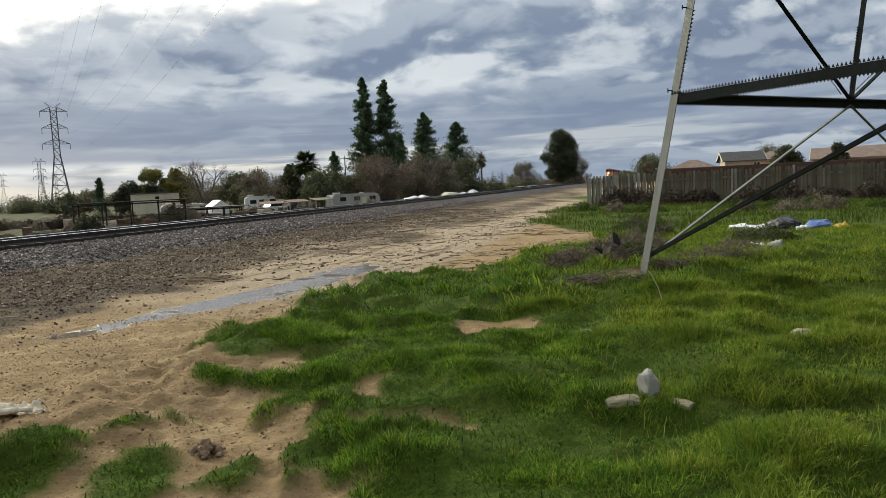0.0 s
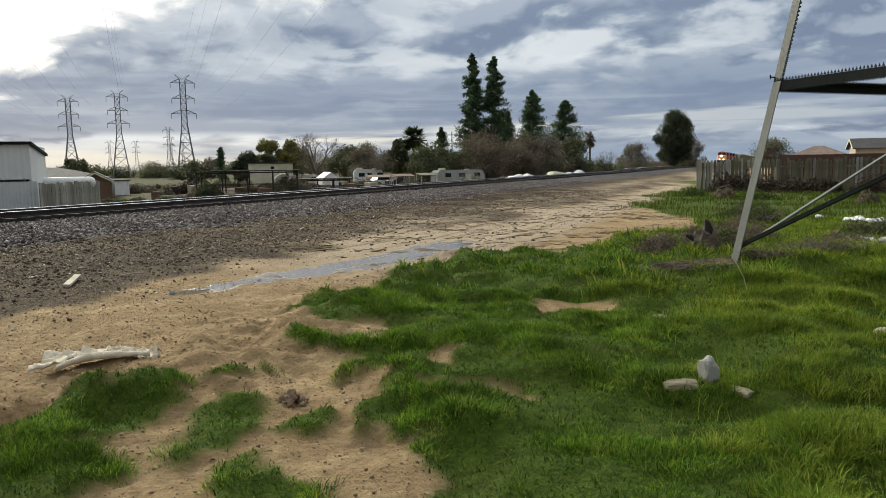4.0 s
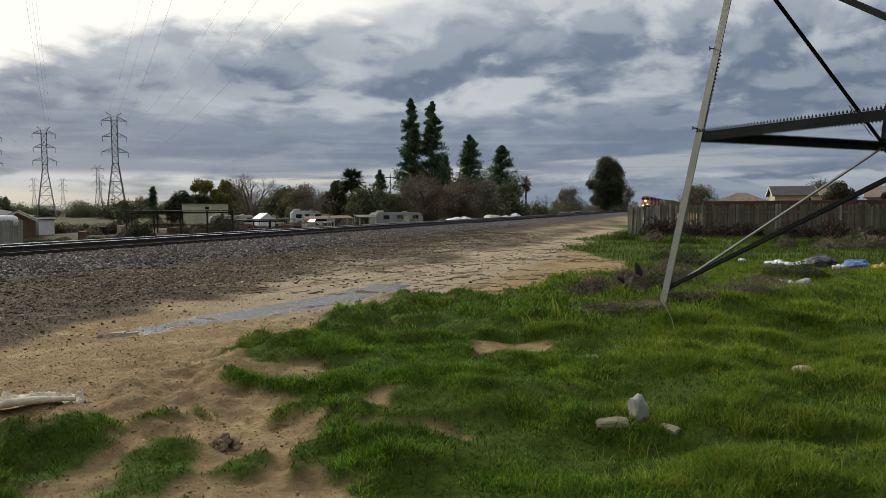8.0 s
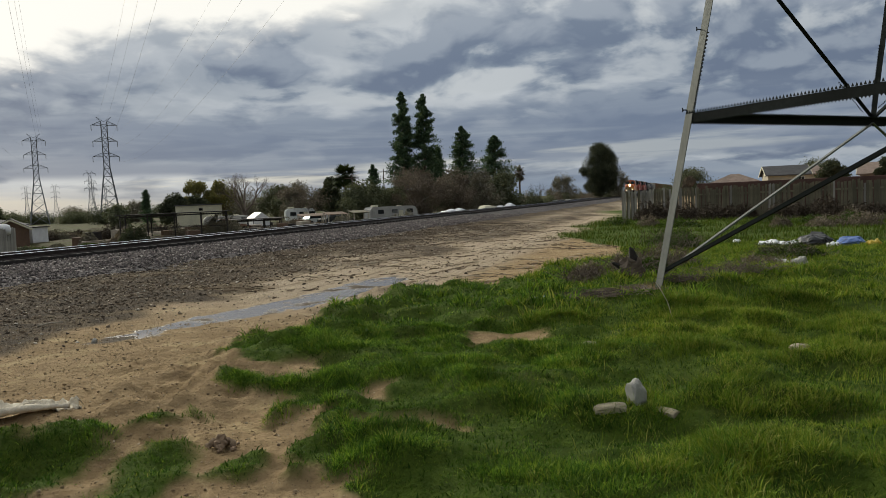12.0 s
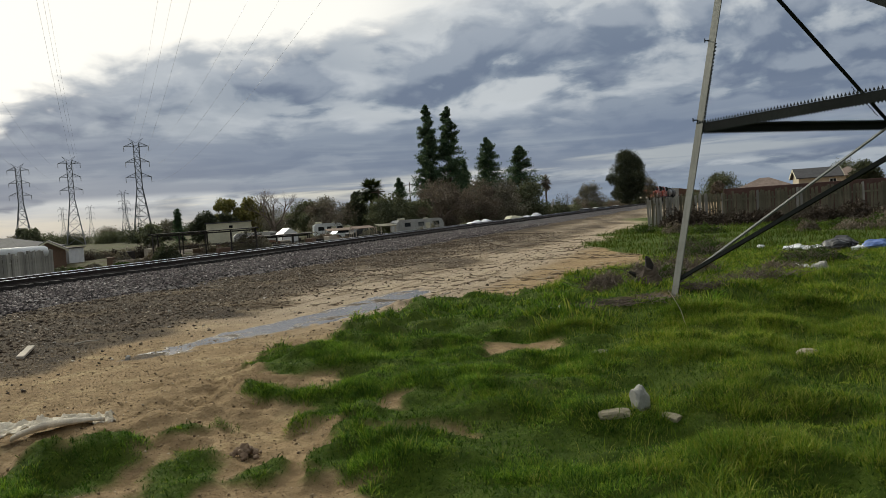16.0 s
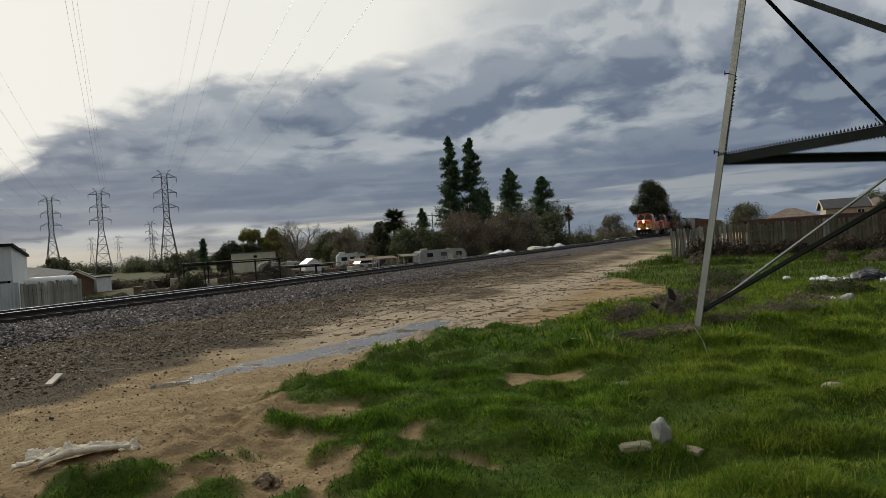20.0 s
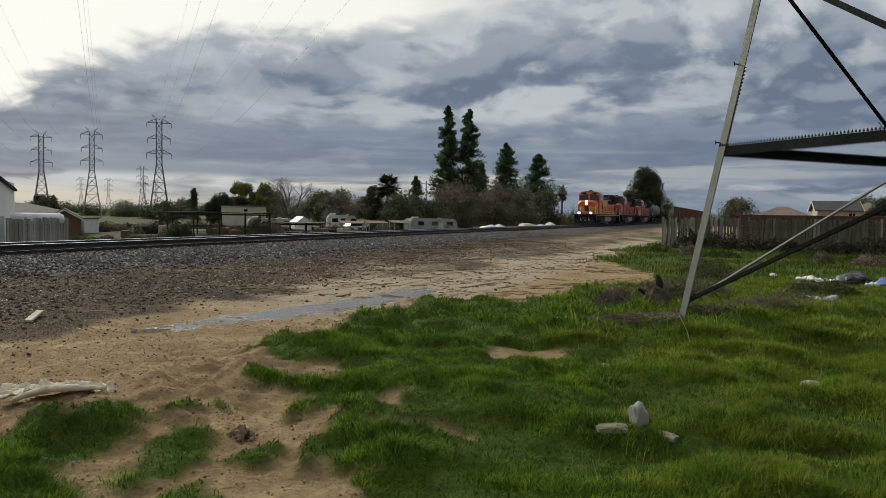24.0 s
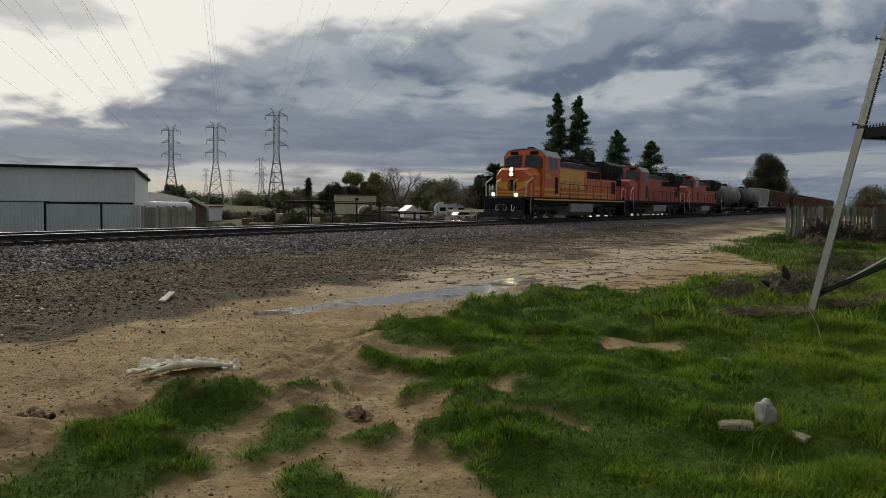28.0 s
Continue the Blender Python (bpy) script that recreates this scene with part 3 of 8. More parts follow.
def lines(a, b, fine, far, grow=1.13):
    """Grid lines: even between a and b, then wider and wider out to +-far."""
    mid = list(np.arange(a, b + fine / 2, fine))
    w, hi = fine, [mid[-1]]
    while hi[-1] < far:
        w *= grow
        hi.append(hi[-1] + w)
    w, lo = fine, [mid[0]]
    while lo[-1] > -far:
        w *= grow
        lo.append(lo[-1] - w)
    return np.array(lo[:0:-1] + mid + hi[1:])


def ground_material():
    m = bpy.data.materials.new("earth_gravel_and_turf")
    m.use_nodes = True
    g = Tree(m.node_tree)
    at = g.n("ShaderNodeTexCoord").outputs["Object"]
    def mask(k):
        return g.n("ShaderNodeAttribute", _attribute_name=k).outputs["Fac"]
    a, b, c = g.noise(at, 0.9, 5, 0.6), g.noise(at, 9.0, 6, 0.65), g.noise(at, 60.0, 5, 0.7)
    crumb = g.n("ShaderNodeTexVoronoi", Vector=at, Scale=26.0)
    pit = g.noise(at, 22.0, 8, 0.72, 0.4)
    earth = g.mix(g.rng(a, 0.3, 0.7), (0.285, 0.195, 0.104), (0.415, 0.295, 0.165))
    earth = g.mix(g.rng(b, 0.35, 0.7, 0, 0.6), earth, (0.21, 0.143, 0.07))
    earth = g.mix(g.rng(g.noise(at, 2.3, 6, 0.65, 0.6), 0.52, 0.74, 0, 0.45), earth, (0.14, 0.094, 0.056))
    earth = g.mix(g.rng(c, 0.55, 0.8, 0, 0.5), earth, (0.48, 0.37, 0.19))
    # pits get a darker earth colour too: shade painted where the relief sinks
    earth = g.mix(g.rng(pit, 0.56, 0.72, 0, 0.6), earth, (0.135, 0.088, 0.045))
    earth = g.mix(g.rng(g.noise(at, 1.4, 7, 0.7, 0.8), 0.52, 0.66, 0, 0.55), earth, (0.52, 0.40, 0.22))
    gravel = g.mix(g.rng(g.noise(at, 1.7, 7, 0.68, 0.5), 0.38, 0.62), (0.028, 0.020, 0.013), (0.115, 0.082, 0.05))
    vor = g.n("ShaderNodeTexVoronoi", Vector=at, Scale=34.0)
    gravel = g.mix(0.5, gravel, g.mix(g.n("ShaderNodeSeparateColor", Color=vor.outputs["Color"]).outputs[0], (0.025, 0.019, 0.014), (0.18, 0.142, 0.108)))
    turf = g.mix(g.rng(b, 0.3, 0.7), (0.045, 0.075, 0.010), (0.08, 0.12, 0.016))
    turf = g.mix(g.rng(a, 0.45, 0.75, 0, 0.4), turf, (0.10, 0.09, 0.035))
    field = g.mix(g.rng(g.noise(at, 0.12, 5, 0.6), 0.35, 0.65), (0.078, 0.064, 0.038), (0.068, 0.076, 0.027))
    stony = g.math("MULTIPLY", mask("gravel"), g.rng(g.noise(at, 0.45, 6, 0.62, 0.4), 0.38, 0.50, 0.3, 1.0))
    earth = g.mix(g.math("MULTIPLY", mask("gravel"), 0.7), earth, (0.108, 0.086, 0.058))
    turned = g.n("ShaderNodeMapping", Vector=at, Rotation=(0.0, 0.0, radians(25.6))).outputs[0]
    along = g.n("ShaderNodeMapping", Vector=turned, Scale=(2.2, 0.16, 1.0)).outputs[0]
    rut = g.noise(along, 1.6, 6, 0.62, 0.3)
    earth = g.mix(g.math("MULTIPLY", mask("sand"), 0.75), earth, g.mix(g.rng(c, 0.35, 0.65), (0.31, 0.248, 0.178), (0.57, 0.475, 0.365)))
    trodden = g.math("MULTIPLY", mask("sand"), g.rng(rut, 0.50, 0.64, 0.0, 0.6))
    earth = g.mix(trodden, earth, (0.13, 0.09, 0.046))
    litter = g.noise(g.n("ShaderNodeMapping", Vector=at, Scale=(0.9, 3.2, 1.0)).outputs[0], 2.6, 8, 0.72, 0.5)
    earth = g.mix(g.math("MULTIPLY", mask("sand"), g.rng(litter, 0.52, 0.70, 0.0, 0.4)), earth, (0.15, 0.105, 0.06))
    pale = g.math("MULTIPLY", mask("sand"), g.rng(g.noise(along, 3.1, 6, 0.65, 0.2), 0.52, 0.66, 0.0, 0.7))
    earth = g.mix(pale, earth, (0.46, 0.37, 0.24))
    col = g.mix(stony, earth, gravel)
    col = g.mix(mask("turf"), col, turf)
    col = g.mix(mask("field"), col, field)
    wet = mask("wet")
    mud = g.mix(g.rng(b, 0.35, 0.7), (0.095, 0.075, 0.055), (0.16, 0.13, 0.10))
    col = g.mix(wet, col, mud)
    bs = g.n("ShaderNodeBsdfPrincipled", Base_Color=col)
    shiny = g.math("MULTIPLY", wet, g.rng(g.noise(at, 1.6, 5, 0.6), 0.33, 0.50))
    g.put(bs.inputs["Roughness"], g.rng(shiny, 0.0, 1.0, 0.95, 0.16))
    g.put(bs.inputs["Specular IOR Level"], g.rng(shiny, 0.0, 1.0, 0.08, 0.5))
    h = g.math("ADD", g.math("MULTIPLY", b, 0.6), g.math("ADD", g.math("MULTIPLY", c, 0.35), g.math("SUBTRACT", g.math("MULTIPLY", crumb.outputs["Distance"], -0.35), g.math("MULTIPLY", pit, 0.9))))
    h = g.math("ADD", h, g.math("MULTIPLY", g.math("MULTIPLY", vor.outputs["Distance"], mask("gravel")), -1.0))
    bp = g.n("ShaderNodeBump", Distance=0.045, Height=h)
    g.put(bp.inputs["Strength"], g.rng(shiny, 0.0, 1.0, 1.0, 0.04))
    g.put(bs.inputs["Normal"], bp.outputs[0])
    g.n("ShaderNodeOutputMaterial", Surface=bs)
    return m


def build_ground():
    xs, ys = lines(-6.0, 7.5, 0.05, 3500, 1.12), lines(2.4, 13.5, 0.05, 3500, 1.10)
    X, Y = np.meshgrid(xs, ys)
    Z = ground_z(X, Y)
    nx, ny = len(xs), len(ys)
    i = np.arange(ny - 1)[:, None] * nx + np.arange(nx - 1)[None, :]
    quads = np.stack([i, i + 1, i + nx + 1, i + nx], -1).reshape(-1, 4)
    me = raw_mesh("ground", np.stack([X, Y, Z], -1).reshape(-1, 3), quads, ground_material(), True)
    D, S = X * WX + Y * WY, X * UX + Y * UY
    edge = np.interp(S, [0, 4, 6, 7, 14, 28, 60, 120], [8.6, 8.0, 7.9, 7.9, 8.6, 7.6, 7.4, 8.5])
    gravel = step(D + 0.5 * lumps(X, Y, 21, 0.8) + 0.9 * lumps(X, Y, 22, 3.0), edge - 0.1, edge + 0.7) * (1 - step(D, 26, 28))
    # wheel-worn sandy tracks cut through the gravel further along
    sand = np.exp(-((D - np.interp(S, [10, 18, 30, 60, 200], [9.0, 10.0, 9.6, 10.5, 12.5])) / 1.5) ** 2) * step(S, 12, 17)
    gravel = np.clip(gravel - 0.75 * sand * (0.7 + 0.6 * lumps(X, Y, 23, 1.4)), 0, 1)
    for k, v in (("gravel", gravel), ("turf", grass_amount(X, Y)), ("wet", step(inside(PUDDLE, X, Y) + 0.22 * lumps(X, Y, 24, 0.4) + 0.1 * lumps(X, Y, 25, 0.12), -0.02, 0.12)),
                 ("sand", np.clip(np.maximum(sand, step(S, 8, 13) * step(D, 4.5, 5.5) * (1 - gravel)), 0, 1)), ("field", step(D, 25.5, 29))):
        me.attributes.new(k, "FLOAT", "POINT").data.foreach_set("value", v.astype(np.float32).ravel())
    ob = new("ground", me)
    return tagged(ob, "sandy earth, gravel and green turf beside a railway", "ground", kind="structure")


build_ground()

# ---- railway track ----
def build_bed():
    s = np.concatenate([np.arange(-40, 70, 0.25), np.arange(70, 200, 1.0), np.arange(200, 1600, 20.0)])
    d = np.concatenate([np.arange(13.2, 19.3, 0.2), np.arange(19.3, 22.8, 0.175), np.arange(22.8, 26.4, 0.3)])
    S, D = np.meshgrid(s, d)
    X, Y = S * UX + D * WX, S * UY + D * WY
    Z = np.interp(D, [13.2, 14.5, 17.0, 19.2, 19.6, 22.3, 22.8, 25.2, 26.4], [-0.02, 0.10, 0.165, 0.19, 0.195, 0.20, 0.16, -0.75, -1.1])
    Z = Z + 0.03 * lumps(X, Y, 31, 0.35) + 0.02 * lumps(X, Y, 32, 0.9)
    n = len(s)
    i = np.arange(len(d) - 1)[:, None] * n + np.arange(n - 1)[None, :]
    quads = np.stack([i, i + 1, i + n + 1, i + n], -1).reshape(-1, 4)
    m = bpy.data.materials.new("ballast_bed")
    m.use_nodes = True
    g = Tree(m.node_tree)
    at = g.n("ShaderNodeTexCoord").outputs["Object"]
    v = g.n("ShaderNodeTexVoronoi", Vector=at, Scale=20.0)
    tone = g.n("ShaderNodeSeparateColor", Color=v.outputs["Color"]).outputs[0]
    col = g.mix(tone, (0.010, 0.009, 0.010), (0.155, 0.14, 0.14))
    col = g.mix(g.rng(g.noise(at, 0.7, 5, 0.6), 0.5, 0.75, 0, 0.4), col, (0.06, 0.048, 0.038))
    bs = g.n("ShaderNodeBsdfPrincipled", Base_Color=col, Roughness=0.95)
    bs.inputs["Specular IOR Level"].default_value = 0.1
    bp = g.n("ShaderNodeBump", Strength=0.9, Distance=0.05, Height=g.math("MULTIPLY", v.outputs["Distance"], -1.0))
    g.put(bs.inputs["Normal"], bp.outputs[0])
    g.n("ShaderNodeOutputMaterial", Surface=bs)
    ob = new("ballast_bank", raw_mesh("ballast_bank", np.stack([X, Y, Z], -1).reshape(-1, 3), quads, m))
    tagged(ob, "grey crushed-stone ballast bank under the railway track", "ballast", kind="structure")


def rocks_mesh(name, pts, sizes, mat, seed=3):
    """Many small angular stones as one mesh."""
    r = np.random.RandomState(seed)
    base = np.array([(1, 0, 0), (-1, 0, 0), (0, 1, 0), (0, -1, 0), (0, 0, 1), (0, 0, -1)], float)
    tri = np.array([(0, 2, 4), (2, 1, 4), (1, 3, 4), (3, 0, 4), (2, 0, 5), (1, 2, 5), (3, 1, 5), (0, 3, 5)])
    n = len(pts)
    q = r.normal(size=(n, 3, 3))
    q, _ = np.linalg.qr(q)
    shape = base[None] * r.uniform(0.55, 1.25, (n, 6, 1)) + r.uniform(-0.25, 0.25, (n, 6, 3))
    v = np.einsum("nij,nkj->nki", q, shape) * sizes[:, None, None] * np.array([1, 1, 0.75]) + pts[:, None]
    f = tri[None] + (np.arange(n) * 6)[:, None, None]
    return raw_mesh(name, v.reshape(-1, 3), f.reshape(-1, 3), mat)


def stone_mat(name, stops):
    m = bpy.data.materials.new(name)
    m.use_nodes = True
    g = Tree(m.node_tree)
    r = g.n("ShaderNodeNewGeometry").outputs["Random Per Island"]
    col = g.ramp(r, stops)
    at = g.n("ShaderNodeTexCoord").outputs["Object"]
    col = g.mix(g.rng(g.noise(at, 40, 4, 0.6), 0.3, 0.7, 0, 0.25), col, (0.12, 0.095, 0.07))
    bs = g.n("ShaderNodeBsdfPrincipled", Base_Color=col, Roughness=0.9)
    bs.inputs["Specular IOR Level"].default_value = 0.2
    g.n("ShaderNodeOutputMaterial", Surface=bs)
    return m


def build_stones():
    r = np.random.RandomState(5)
    n = 95000
    s = 3 + 57 * r.rand(n) ** 1.25
    d = 13.4 + 7.6 * r.rand(n)
    keep = (np.abs(d - 20.2) > 0.09) & (r.rand(n) < step(d, 13.8, 15.9) + 0.08)
    s, d = s[keep], d[keep]
    z = np.interp(d, [13.2, 14.5, 17.0, 19.2, 19.6, 22.3], [0.03, 0.11, 0.175, 0.20, 0.205, 0.21]) + r.uniform(-0.01, 0.02, len(s))
    pts = np.stack([s * UX + d * WX, s * UY + d * WY, z], -1)
    mat = stone_mat("ballast_pieces", [(0, (0.025, 0.023, 0.025)), (0.35, (0.068, 0.06, 0.061)), (0.7, (0.13, 0.108, 0.108)), (0.9, (0.24, 0.205, 0.195)), (1, (0.5, 0.46, 0.43))])
    ob = new("ballast_stones", rocks_mesh("ballast_stones", pts, r.uniform(0.02, 0.055, len(s)) * r.choice([1, 1, 1.25], len(s)), mat))
    tagged(ob, "loose grey and pinkish crushed stones", "ballast", kind="stuff")
    n = 50000
    s = 1 + 42 * r.rand(n) ** 1.2
    d = 5.0 + 9.2 * r.rand(n)
    keep = (r.rand(n) < 0.10 + 0.95 * step(d, 8.2, 11)) & ((d > 7.4) | (s > 9))
    s, d = s[keep], d[keep]
    x, y = s * UX + d * WX, s * UY + d * WY
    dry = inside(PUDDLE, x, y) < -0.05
    x, y = x[dry], y[dry]
    pts = np.stack([x, y, ground_z(x, y) + 0.004], -1)
    mat = stone_mat("gravel_pieces", [(0, (0.03, 0.021, 0.014)), (0.45, (0.08, 0.056, 0.036)), (0.75, (0.17, 0.125, 0.082)), (0.92, (0.32, 0.26, 0.19)), (1, (0.6, 0.54, 0.46))])
    ob = new("scattered_gravel", rocks_mesh("scattered_gravel", pts, r.uniform(0.009, 0.025, len(x)) * r.choice([1, 1, 1, 1.4, 2.1], len(x)), mat, 4))
    tagged(ob, "brown gravel strewn over packed earth", "gravel", kind="stuff")
    n = 20000
    x = r.uniform(-5.5, 0.6, n)
    y = 2.9 + 8.5 * r.rand(n) ** 1.3
    keep = grass_amount(x, y) < 0.2
    x, y = x[keep], y[keep]
    pts = np.stack([x, y, ground_z(x, y) + 0.002], -1)
    mat = stone_mat("earth_crumbs", [(0, (0.10, 0.065, 0.036)), (0.5, (0.22, 0.15, 0.08)), (0.85, (0.36, 0.27, 0.16)), (1, (0.5, 0.41, 0.29))])
    ob = new("earth_clods", rocks_mesh("earth_clods", pts, r.uniform(0.003, 0.009, len(x)) * r.choice([0.6, 0.7, 0.8, 1.0, 1.2, 2.2], len(x)), mat, 6))
    tagged(ob, "small clods of dry sandy earth", "soil", kind="stuff")
    # twigs and stalks washed over the sandy ground
    n = 3600
    s = 12 + 26 * r.rand(n) ** 1.1
    d = 2.6 + 7.6 * r.rand(n)
    x, y = s * UX + d * WX, s * UY + d * WY
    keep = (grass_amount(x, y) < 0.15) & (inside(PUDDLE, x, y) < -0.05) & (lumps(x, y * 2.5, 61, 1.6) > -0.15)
    x, y = x[keep], y[keep]
    a = r.normal(0, 0.45, len(x))
    half = r.uniform(0.02, 0.13, len(x)) * r.choice([0.6, 1, 1, 1.8], len(x))
    w = r.uniform(0.003, 0.008, len(x))
    z = ground_z(x, y)
    ux, uy = np.cos(a), np.sin(a)
    v = []
    for e in (-1, 1):
        for k, h in ((-1, 0.0), (1, 0.0), (0, 2.2)):
            v.append(np.stack([x + ux * half * e - uy * w * k, y + uy * half * e + ux * w * k, z + 0.002 + w * h], -1))
    v = np.stack(v, 1)
    i = (np.arange(len(x)) * 6)[:, None]
    quads = np.concatenate([i + [0, 3, 5, 2], i + [1, 2, 5, 4], i + [0, 1, 4, 3]], 0)
    mat = stone_mat("dry_litter", [(0, (0.06, 0.042, 0.028)), (0.5, (0.15, 0.105, 0.066)), (0.75, (0.34, 0.27, 0.18)), (1, (0.55, 0.47, 0.36))])
    tagged(new("dry_litter", raw_mesh("dry_litter", v.reshape(-1, 3), quads, mat)), "dry twigs and stalks strewn over the sand", "twigs", kind="stuff")


def build_track():
    track = thing("railway_track", "single straight railway track with shiny rail heads", "railway track", kind="structure")
    for d, n in ((20.2, "near"), (21.64, "far")):
        sh = Shape()
        prof = [(-0.07, 0.335), (0.07, 0.335), (0.07, 0.35), (0.012, 0.37), (0.012, 0.455), (0.036, 0.465), (0.036, 0.494), (-0.036, 0.494), (-0.036, 0.465), (-0.012, 0.455), (-0.012, 0.37), (-0.07, 0.35)]
        rings = [[plan(s, d + u, z) for u, z in prof] for s in (-60, 20, 200, 1500)]
        sh.sections(rings)
        rail = part("rail", sh, M_RAIL, track)
        top = Shape()
        top.sections([[plan(s, d + u, z) for u, z in ((-0.034, 0.4945), (0.034, 0.4945), (0.028, 0.502), (-0.028, 0.502))] for s in (-60, 20, 200, 1500)])
        part("rail_head", top, M_RAIL_TOP, rail, "bright worn running surface")
    return track


build_bed()
build_stones()
TRACK = build_track()

# ---- train: local +x is forward, +y its left side, z from the rail head, x = 0 at the front coupler ----
TRAIN_TURN = math.degrees(math.atan2(-UY, -UX))


def wheelset(parent, x, r, gauge=1.435):
    me = Shape()
    me.rod((0, -1.0, 0), (0, 1.0, 0), 0.09, 0.09, 8)
    axle = part("wheelset", me, M_UNDER, parent, m=pose(x, 0, r))
    for side in (-1, 1):
        w = Shape()
        y = side * gauge / 2
        ring = []
        for rr, yy in ((r, y - side * 0.02), (r, y + side * 0.09), (r * 0.86, y + side * 0.09), (r * 0.8, y + side * 0.05), (r * 0.35, y + side * 0.05), (r * 0.3, y + side * 0.11), (0.02, y + side * 0.11)):
            ring.append([(rr * math.cos(2 * math.pi * k / 20), yy, rr * math.sin(2 * math.pi * k / 20)) for k in range(20)])
        w.sections(ring)
        part("wheel", w, M_UNDER, axle)
    return axle


def truck_frame(parent, x0, x1, z, name="truck_frame"):
    """Side frames of a bogie with springs and journal boxes."""
    sh = Shape()
    for side in (-1, 1):
        y = side * 1.02
        n = 2 if x1 - x0 < 3 else 3
        sh.box((x0 - 0.45, y - 0.09, z + 0.14), (x1 + 0.45, y + 0.09, z + 0.36), 0.04)
        for k in range(n):
            x = x0 + (x1 - x0) * k / (n - 1)
            sh.box((x - 0.2, y - 0.12, z - 0.18), (x + 0.2, y + 0.14, z + 0.2), 0.05)
            sh.rod((x, y + side * 0.12, z), (x, y + side * 0.2, z), 0.13, 0.11, 10)
        for k in range(n - 1):
            x = x0 + (x1 - x0) * (k + 0.5) / (n - 1)
            for dx in (-0.2, 0.0, 0.2):
                sh.rod((x + dx, y, z - 0.2), (x + dx, y, z + 0.14), 0.07, 0.07, 8)
            sh.box((x - 0.45, y - 0.08, z - 0.3), (x + 0.45, y + 0.08, z - 0.2), 0.02)
    xm = (x0 + x1) / 2
    sh.box((xm - 0.3, -1.0, z - 0.1), (xm + 0.3, 1.0, z + 0.3), 0.05)
    return part(name, sh, M_UNDER, parent)


def coupler(parent, x, way):
    sh = Shape()
    sh.box((x, -0.14, 0.72), (x - way * 0.55, 0.14, 1.0), 0.04)
    sh.box((x, -0.2, 0.68), (x - way * 0.22, 0.2, 1.02), 0.07)
    part("coupler", sh, M_UNDER, parent)


def ring_section(x, prof):
    return [(x, y, z) for y, z in prof]


def locomotive(label, coat, stripes):
    L = 22.3
    t = thing("locomotive", label, "locomotive", group="locomotives at the head of the train")
    hull = Shape()
    hull.box((-0.75, -1.5, 1.28), (-L + 0.6, 1.5, 1.5), 0.03)
    hull.box((-1.0, -1.25, 0.95), (-L + 0.9, 1.25, 1.3), 0.03)
    part("underframe", hull, M_BLACK, t)
    for x, way in ((0.0, 1), (-L, -1)):
        coupler(t, x, way)
        pl = Shape()
        xo = -0.62 if way > 0 else -L + 0.62
        pl.box((xo, -1.45, 0.42), (xo - way * 0.12, 1.45, 1.45), 0.04)
        pl.prism([(xo, 0.14), (xo + way * 0.34, 0.14), (xo + way * 0.1, 0.62), (xo, 0.66)], "y", -1.4, 1.4)
        plow = part("pilot", pl, M_BLACK, t)
        for side in (-1, 1):
            st = Shape().box((xo - way * 0.62, side * 1.16, 0.34), (xo - way * 0.66, side * 1.53, 1.5))
            for k in range(4):
                st.box((xo - way * 0.12, side * 1.2, 0.36 + 0.3 * k), (xo - way * 0.64, side * 1.52, 0.40 + 0.3 * k), 0.01)
            part("step_ladder", st, M_BLACK, plow)
        for y0 in (-0.55, 0.0, 0.55):
            hs = Shape()
            hs.tube([(xo + way * 0.06, y0, 0.95), (xo + way * 0.16, y0 + 0.03, 0.62), (xo + way * 0.1, y0 + 0.16, 0.55), (xo + way * 0.06, y0 + 0.22, 0.85)], 0.025, 6)
            part("air_hose", hs, M_HANDRAIL, plow)
    # long hood with its roof
    hood = Shape()
    prof = [(-0.92, 1.5), (0.92, 1.5), (0.92, 3.72), (-0.92, 3.72)]
    hood.sections([ring_section(x, prof) for x in (-6.1, -L + 1.7)])
    hood_ob = part("long_hood", hood, coat, t)
    for k in range(22):
        x = -6.6 - k * 0.615
        for side in (-1, 1):
            doors = Shape().box((x, side * 0.915, 1.62), (x - 0.55, side * 0.945, 3.0 if k % 5 else 3.5), 0.012)
            part("hood_door", doors, coat, hood_ob)
    if stripes:
        for side in (-1, 1):
            b = Shape().box((-6.15, side * 0.945, 2.2), (-12.6, side * 0.952, 3.6), 0.0)
            part("yellow_band", b, M_YELLOW, hood_ob, "broad yellow band along the hood")
        for side in (-1, 1):
            for k, wd in enumerate((0.62, 0.62, 0.62, 0.62)):
                mark = Shape()
                x = -8.4 - k * 0.95
                mark.box((x, side * 0.952, 2.18), (x - wd, side * 0.958, 2.28))
                mark.box((x, side * 0.952, 2.66), (x - wd, side * 0.958, 2.76))
                mark.box((x, side * 0.952, 2.28), (x - 0.14, side * 0.958, 2.66))
                part("lettering_bar", mark, coat, hood_ob)
        for side in (-1, 1):
            for z0, z1 in ((1.58, 1.70), (1.86, 1.98)):
                part("hood_stripe", Shape().box((-6.15, side * 0.945, z0), (-19.0, side * 0.953, z1)), M_YELLOW, hood_ob, "thin yellow stripe along the hood")
        for side in (-1, 1):
            lo = Shape().box((-1.95, side * 1.505, 1.30), (-L + 1.0, side * 1.512, 1.40))
            part("sill_stripe", lo, M_YELLOW, t)
    roof = Shape()
    roof.sections([ring_section(x, [(-0.93, 3.72), (0.93, 3.72), (0.8, 4.12), (0.35, 4.24), (-0.35, 4.24), (-0.8, 4.12)]) for x in (-6.3, -16.6)])
    roof_ob = part("hood_roof", roof, M_DARKGREEN, t)
